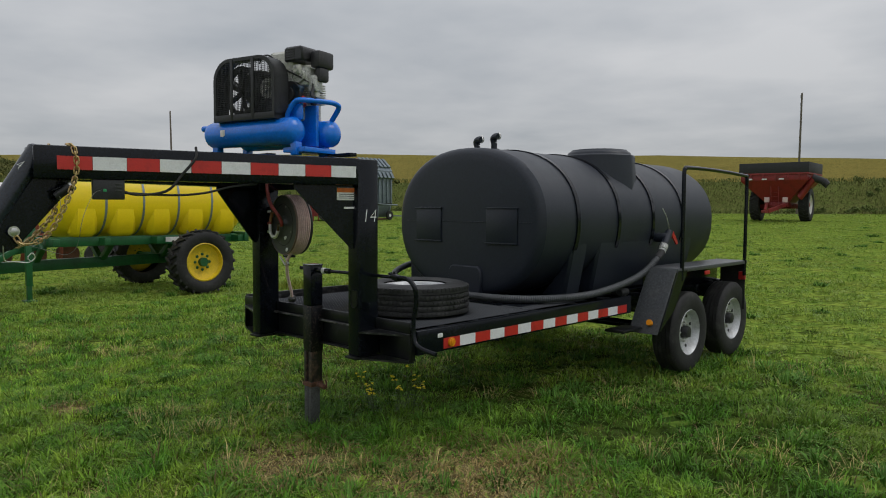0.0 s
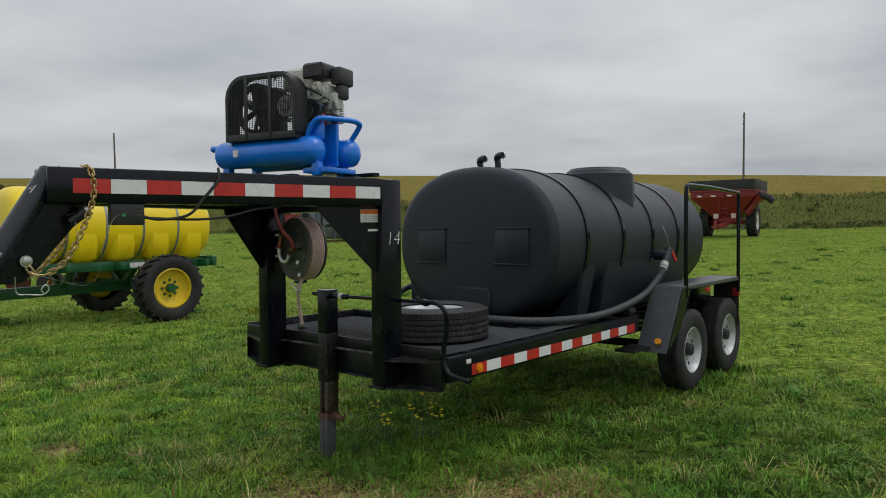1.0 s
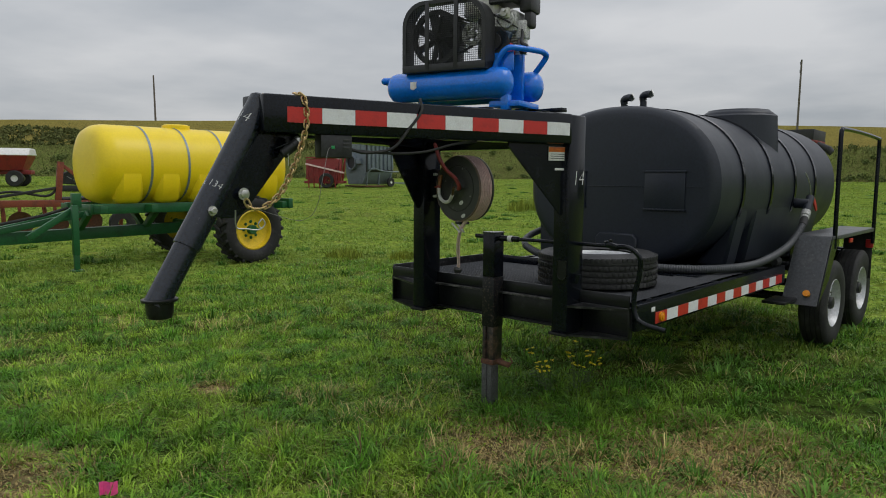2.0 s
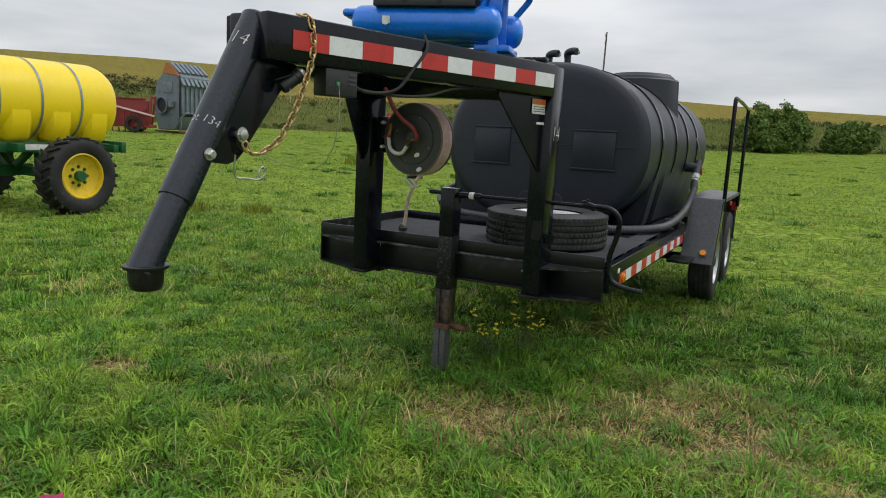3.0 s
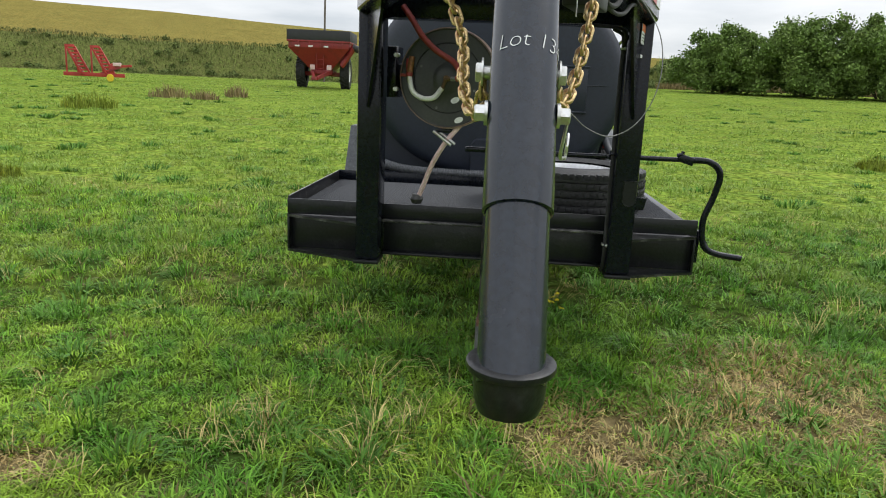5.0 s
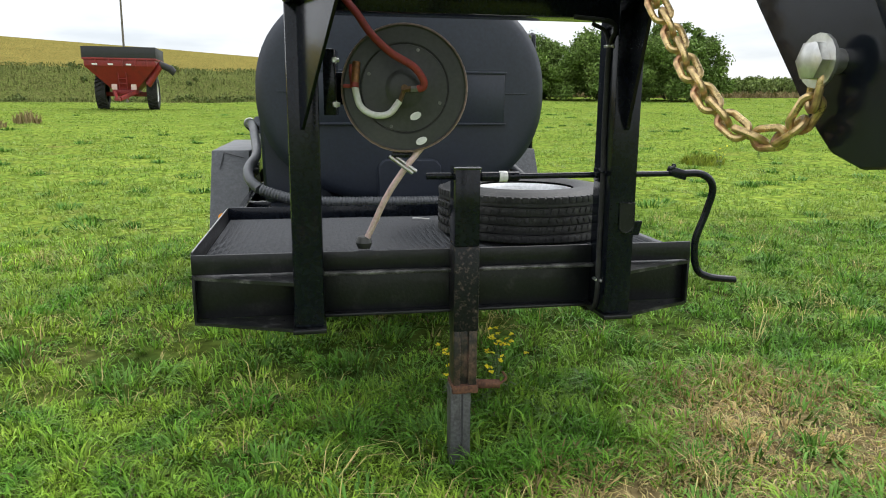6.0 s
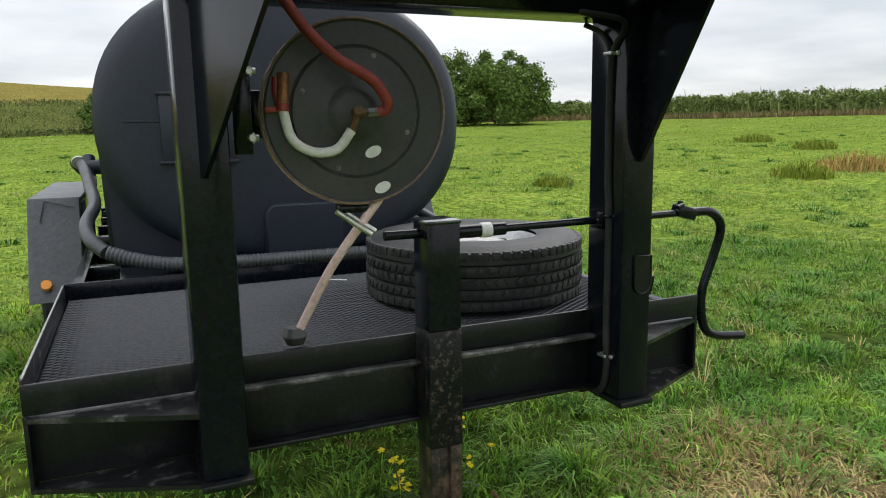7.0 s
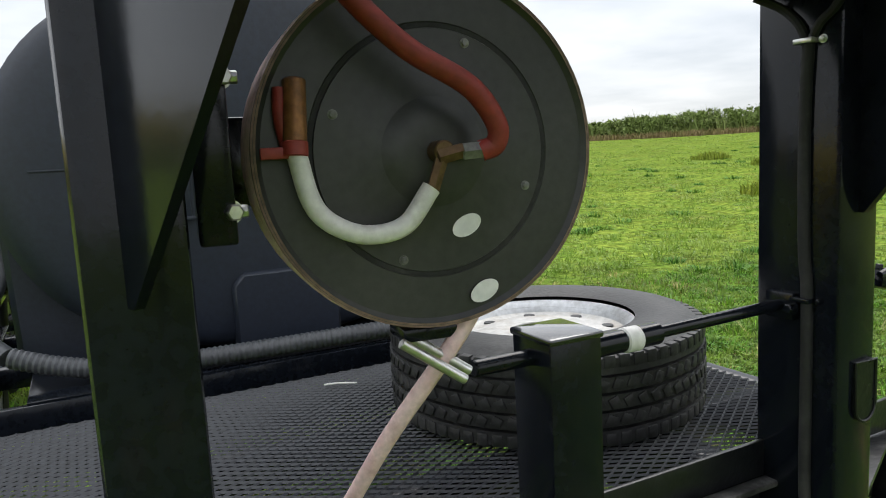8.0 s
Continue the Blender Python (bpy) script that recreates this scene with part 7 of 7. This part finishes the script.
# ---- old machines along the field ----
mx, my = -36.0, 26.9
red = thing("old_seeder", (mx, my, float(ground_height(mx, my))), "faded red old field machine with a tan bar", "farm machine", rz=40)
red.scale = (1.2, 1.2, 1.2)
part("box", prism([(-0.9, 0.5), (0.9, 0.4), (1.0, 1.6), (0.5, 1.75), (-0.9, 1.6)], -0.6, 0.6, "y", 0.03), "faded_red", red)
for k in range(6):
    part("tine", bar((-0.8 + 0.3 * k, -0.7, 1.2), (-0.7 + 0.3 * k, -0.75, 0.0), 0.05, 0.05), "red_paint", red)
for s in (-1, 1):
    part("wheel", lathe([(0.25, 0), (0.4, 0.0), (0.42, 0.06), (0.4, 0.14), (0.25, 0.14)], 24, along((0.3, s * 0.75, 0.42), (0.3, s * 1.75, 0.42)), True), "rubber", red)
part("reel_frame", merge(bar((-0.9, -0.6, 1.7), (0.9, -0.6, 1.7), 0.08, 0.08), bar((0.95, -0.6, 0.3), (1.15, -0.6, 1.9), 0.1, 0.1), bar((0.95, 0.6, 0.3), (1.15, 0.6, 1.9), 0.1, 0.1), bar((1.15, -0.6, 1.8), (1.15, 0.6, 1.8), 0.08, 0.08), bar((-0.9, -0.65, 0.5), (0.9, -0.65, 1.2), 0.07, 0.07)), "red_paint", red)
part("side_shield", prism([(-0.8, 0.3), (0.2, 0.25), (0.5, 0.8), (0.3, 1.1), (-0.8, 1.0)], -0.68, -0.62, "y", 0.01), "red_paint", red)
part("tan_bar", bar((-0.9, -0.72, 1.35), (1.3, -0.75, 0.85), 0.06, 0.09), "pink_hose", red)
part("lower_frame", merge(box(-1.0, 1.2, -0.62, -0.5, 0.25, 0.4, 0.01), box(-1.0, 1.2, 0.5, 0.62, 0.25, 0.4, 0.01)), "faded_red", red)

rx, ry = az_place(1.2, -4.2, -31.0, 50)
rake = thing("tine_harrow", (rx, ry, float(ground_height(rx, ry))), "small red folding tine harrow with a yellow wheel", "farm machine", rz=20)
rake.scale = (0.86, 0.86, 1.0)
for k, x0 in enumerate((-1.5, 0.1)):
    f = part("folded_wing", merge(bar((x0, 0, 0.35), (x0, 0.1, 2.1), 0.1, 0.1), bar((x0 + 0.75, 0, 0.35), (x0 + 0.75, 0.1, 2.1) if k > 5 else (x0 + 0.55, 0.1, 2.0), 0.1, 0.1), bar((x0, 0.1, 2.05), (x0 + 0.55, 0.1, 2.05), 0.12, 0.12), bar((x0 + 0.55, 0.1, 2.0), (x0 + 1.45, -0.1, 0.5), 0.12, 0.12), bar((x0 + 0.1, -0.2, 2.0), (x0 + 0.95, -0.3, 0.45), 0.12, 0.12)), "red_bright", rake)
    for j in range(9):
        t = j / 8
        part("tine_bar", bar((x0 + 0.1 + 0.85 * t, -0.25, 2.0 - 1.55 * t), (x0 + 0.55 + 0.9 * t, 0.05, 2.0 - 1.5 * t), 0.11, 0.11), "red_bright", f)
    part("tine_panel", bar((x0 + 0.35, 0.12, 1.6), (x0 + 1.0, 0.12, 0.5), 0.5, 0.04), "red_paint", f)
part("chassis", merge(bar((-1.7, 0, 0.4), (2.2, 0, 0.4), 0.3, 0.22), bar((1.2, 0, 0.4), (1.5, 0, 1.05), 0.3, 0.3), bar((1.3, 0, 0.9), (2.7, 0, 1.0), 0.14, 0.14)), "red_bright", rake)
part("toolbox", box(1.5, 2.0, -0.25, 0.2, 0.95, 1.15, 0.02), "pink_hose", rake)
part("wheel", merge(lathe([(0.0, 0.02), (0.16, 0.02), (0.22, 0.0), (0.24, 0.05), (0.22, 0.1), (0.0, 0.1)], 24, along((1.3, -0.3, 0.25), (1.3, -1.3, 0.25)))), "yellow_paint", rake, "yellow wheel")
part("drawbar", bar((0.2, 0, 0.35), (2.0, -0.2, 0.9), 0.1, 0.12), "red_paint", rake)

wx, wy = az_place(3.2, -3.9, -74.4, 52)
wag = thing("grain_wagon", (wx, wy, float(ground_height(wx, wy))), "red grain wagon with a white cover", "wagon", rz=60)
part("body", frustum(-1.6, 1.6, -0.8, 0.8, 1.0, -2.0, 2.0, -1.1, 1.1, 1.9), "red_paint", wag)
part("cover", prism([(-1.15, 1.9), (1.15, 1.9), (0.7, 2.35), (-0.7, 2.35)], -2.05, 2.05, "x", 0.05), "white_paint", wag, "white cover")
for s in (-1, 1):
    for x in (-1.2, 1.2):
        ww = part("wheel", lathe([(0.2, 0), (0.45, 0.0), (0.5, 0.06), (0.5, 0.2), (0.45, 0.26), (0.2, 0.26)], 28, along((x, s * 0.8, 0.5), (x, s * 1.8, 0.5)), True), "rubber", wag)
        part("rim", rod((x, s * 0.85, 0.5), (x, s * 1.0, 0.5), 0.22, 20), "white_paint", ww)
part("chassis", box(-2.0, 2.0, -0.5, 0.5, 0.75, 1.0, 0.02), "red_paint", wag)

qx, qy = -16.2, 2.6
plo = thing("old_plough", (qx, qy, float(ground_height(qx, qy))), "rust-red old tillage frame with upright mast", "plough", rz=80)
part("beam", merge(bar((-2.4, 0, 0.85), (2.2, 0, 0.85), 0.16, 0.16), bar((-2.0, 0.7, 0.85), (1.6, 0.7, 0.85), 0.14, 0.14), bar((-1.2, 0, 0.85), (-1.2, 0.7, 0.85), 0.12, 0.12), bar((1.0, 0, 0.85), (1.0, 0.7, 0.85), 0.12, 0.12)), "rust_red", plo)
part("mast", merge(bar((0.2, 0.1, 0.85), (0.3, 0.1, 1.9), 0.14, 0.14), bar((0.3, 0.1, 1.85), (1.4, 0.1, 0.9), 0.08, 0.08)), "rust_red", plo)
for k in range(5):
    part("shank", tube([(-1.9 + 0.9 * k, 0.3, 0.85), (-1.9 + 0.9 * k, 0.1, 0.5), (-1.9 + 0.9 * k, 0.3, 0.1)], 0.05, 8), "rust_red", plo)
for k in range(4):
    part("disc", lathe([(0, 0.0), (0.2, 0.02), (0.3, 0.06), (0.3, 0.075), (0.0, 0.02)], 20, along((-1.4 + 0.8 * k, 0.5, 0.35), (-1.4 + 0.8 * k, 0.1, 0.32))), "rust", plo)
    part("disc_arm", bar((-1.4 + 0.8 * k, 0.6, 0.85), (-1.4 + 0.8 * k, 0.5, 0.35), 0.07, 0.09), "rust_red", plo)
part("hydraulic_hose", tube([(-1.6, 0.1, 1.0), (-0.8, 0.1, 1.15), (0.0, 0.1, 1.05), (0.3, 0.1, 1.5)], 0.03, 8), "rubber", plo)
part("crank_arm", bar((-1.5, 0.1, 0.95), (0.25, 0.1, 1.25), 0.07, 0.07), "guard_black", plo)
part("cylinder", rod((0.3, 0.15, 0.95), (1.5, 0.15, 1.0), 0.06, 12), "guard_black", plo)
part("gauge_wheel", lathe([(0.12, 0), (0.3, 0.0), (0.33, 0.06), (0.33, 0.14), (0.3, 0.2), (0.12, 0.2)], 24, along((1.6, -0.3, 0.33), (1.6, -1.3, 0.33)), True), "rubber", plo)

bx, by = az_place(3.0, -3.96, -69.4, 46)
mow = thing("mower", (bx, by, float(ground_height(bx, by))), "small black folded mower parked beside the wagon", "mower", rz=70)
part("deck", prism([(-0.9, 0.45), (0.8, 0.3), (0.9, 0.5), (0.4, 0.95), (-0.5, 1.15), (-1.0, 0.9)], -0.4, 0.4, "y", 0.04), "guard_black", mow)
for k in range(4):
    part("arm", tube([(-0.7 + 0.45 * k, -0.45, 0.5), (-0.6 + 0.45 * k, -0.5, 1.0), (-0.3 + 0.45 * k, -0.45, 1.15)], 0.05, 8), "guard_black", mow)
part("stand", bar((0.1, -0.42, 0.5), (0.15, -0.45, 0.0), 0.08, 0.08), "guard_black", mow)
part("skid", box(-1.0, 0.9, -0.42, -0.32, 0.02, 0.34, 0.02), "guard_black", mow)
part("strut", bar((-0.5, -0.46, 0.85), (0.1, -0.48, 0.5), 0.05, 0.05), "dull_metal", mow)

# ---- small things in the grass ----
flag = thing("marker_flag", (-0.40, -2.62, -0.02), "bright pink marker flag on a wire in the grass", "flag", rz=65)
part("wire", rod((0, 0, -0.02), (0, 0, 0.13), 0.0015, 6), "zinc", flag)
cloth = bmesh.new()
g = [[cloth.verts.new((0.06 * i / 5, 0.008 * math.sin(i * 1.4) + 0.004 * j, 0.075 + 0.05 * j / 3 - 0.006 * i / 5)) for i in range(6)] for j in range(4)]
for j in range(3):
    for i in range(5):
        cloth.faces.new((g[j][i], g[j][i + 1], g[j + 1][i + 1], g[j + 1][i]))
bmesh.ops.solidify(cloth, geom=cloth.faces[:], thickness=0.0008)
flag.scale = (1.4, 1.4, 1.25)
part("pennant", cloth, "pink_flag", flag, "pink plastic pennant")


def wildflower(x, y, h, n, seed):
    rng = random.Random(seed)
    t = thing("wildflower", (x, y, float(ground_height(x, y))), "yellow flowering weed in the grass", "flower", "yellow wildflowers")
    stems, leaves, heads = [], [], []
    for i in range(n):
        a, q = rng.uniform(0, 6.28), rng.uniform(0.03, 0.3) * h
        tip = (q * math.cos(a) * 1.6, q * math.sin(a) * 1.6, h * rng.uniform(0.55, 1.0))
        stems.append(tube([(0.2 * tip[0], 0.2 * tip[1], 0), (0.5 * tip[0], 0.5 * tip[1], tip[2] * 0.6), tip], 0.003, 5, 4))
        for k in range(rng.randint(2, 4)):
            c = (tip[0] + rng.uniform(-0.03, 0.03), tip[1] + rng.uniform(-0.03, 0.03), tip[2] + rng.uniform(-0.02, 0.03))
            for p in range(5):
                heads.append(box(0, 0.014, -0.006, 0.006, -0.0005, 0.001, 0, Matrix.Translation(c) @ pose(0, 0, 0, rng.uniform(-30, 30), rng.uniform(-30, 30), p * 72)))
            heads.append(lathe([(0, -0.003), (0.005, -0.001), (0.005, 0.002), (0, 0.004)], 6, Matrix.Translation(c)))
        for k in range(4):
            f = rng.uniform(0.2, 0.8)
            leaves.append(box(0, 0.05, -0.007, 0.007, -0.0005, 0.0005, 0, Matrix.Translation((tip[0] * f, tip[1] * f, tip[2] * f)) @ pose(0, 0, 0, 0, rng.uniform(-40, 20), rng.uniform(0, 360))))
    tagged(part("stem", joined(stems), "stem_green", t), kind="stuff")
    tagged(part("foliage", joined(leaves), "stem_green", t), kind="stuff")
    tagged(part("blossom", joined(heads), "flower_yellow", t, "small yellow petals"), kind="stuff")


for i, (x, y, h, n) in enumerate(((0.22, 0.42, 0.34, 4), (0.36, 0.55, 0.38, 4), (0.1, 0.5, 0.33, 3), (0.3, 0.72, 0.40, 4), (8.5, 12, 0.5, 6), (10.5, 13.5, 0.5, 6), (13, 16, 0.55, 6))):
    wildflower(x, y, h, n, 40 + i)
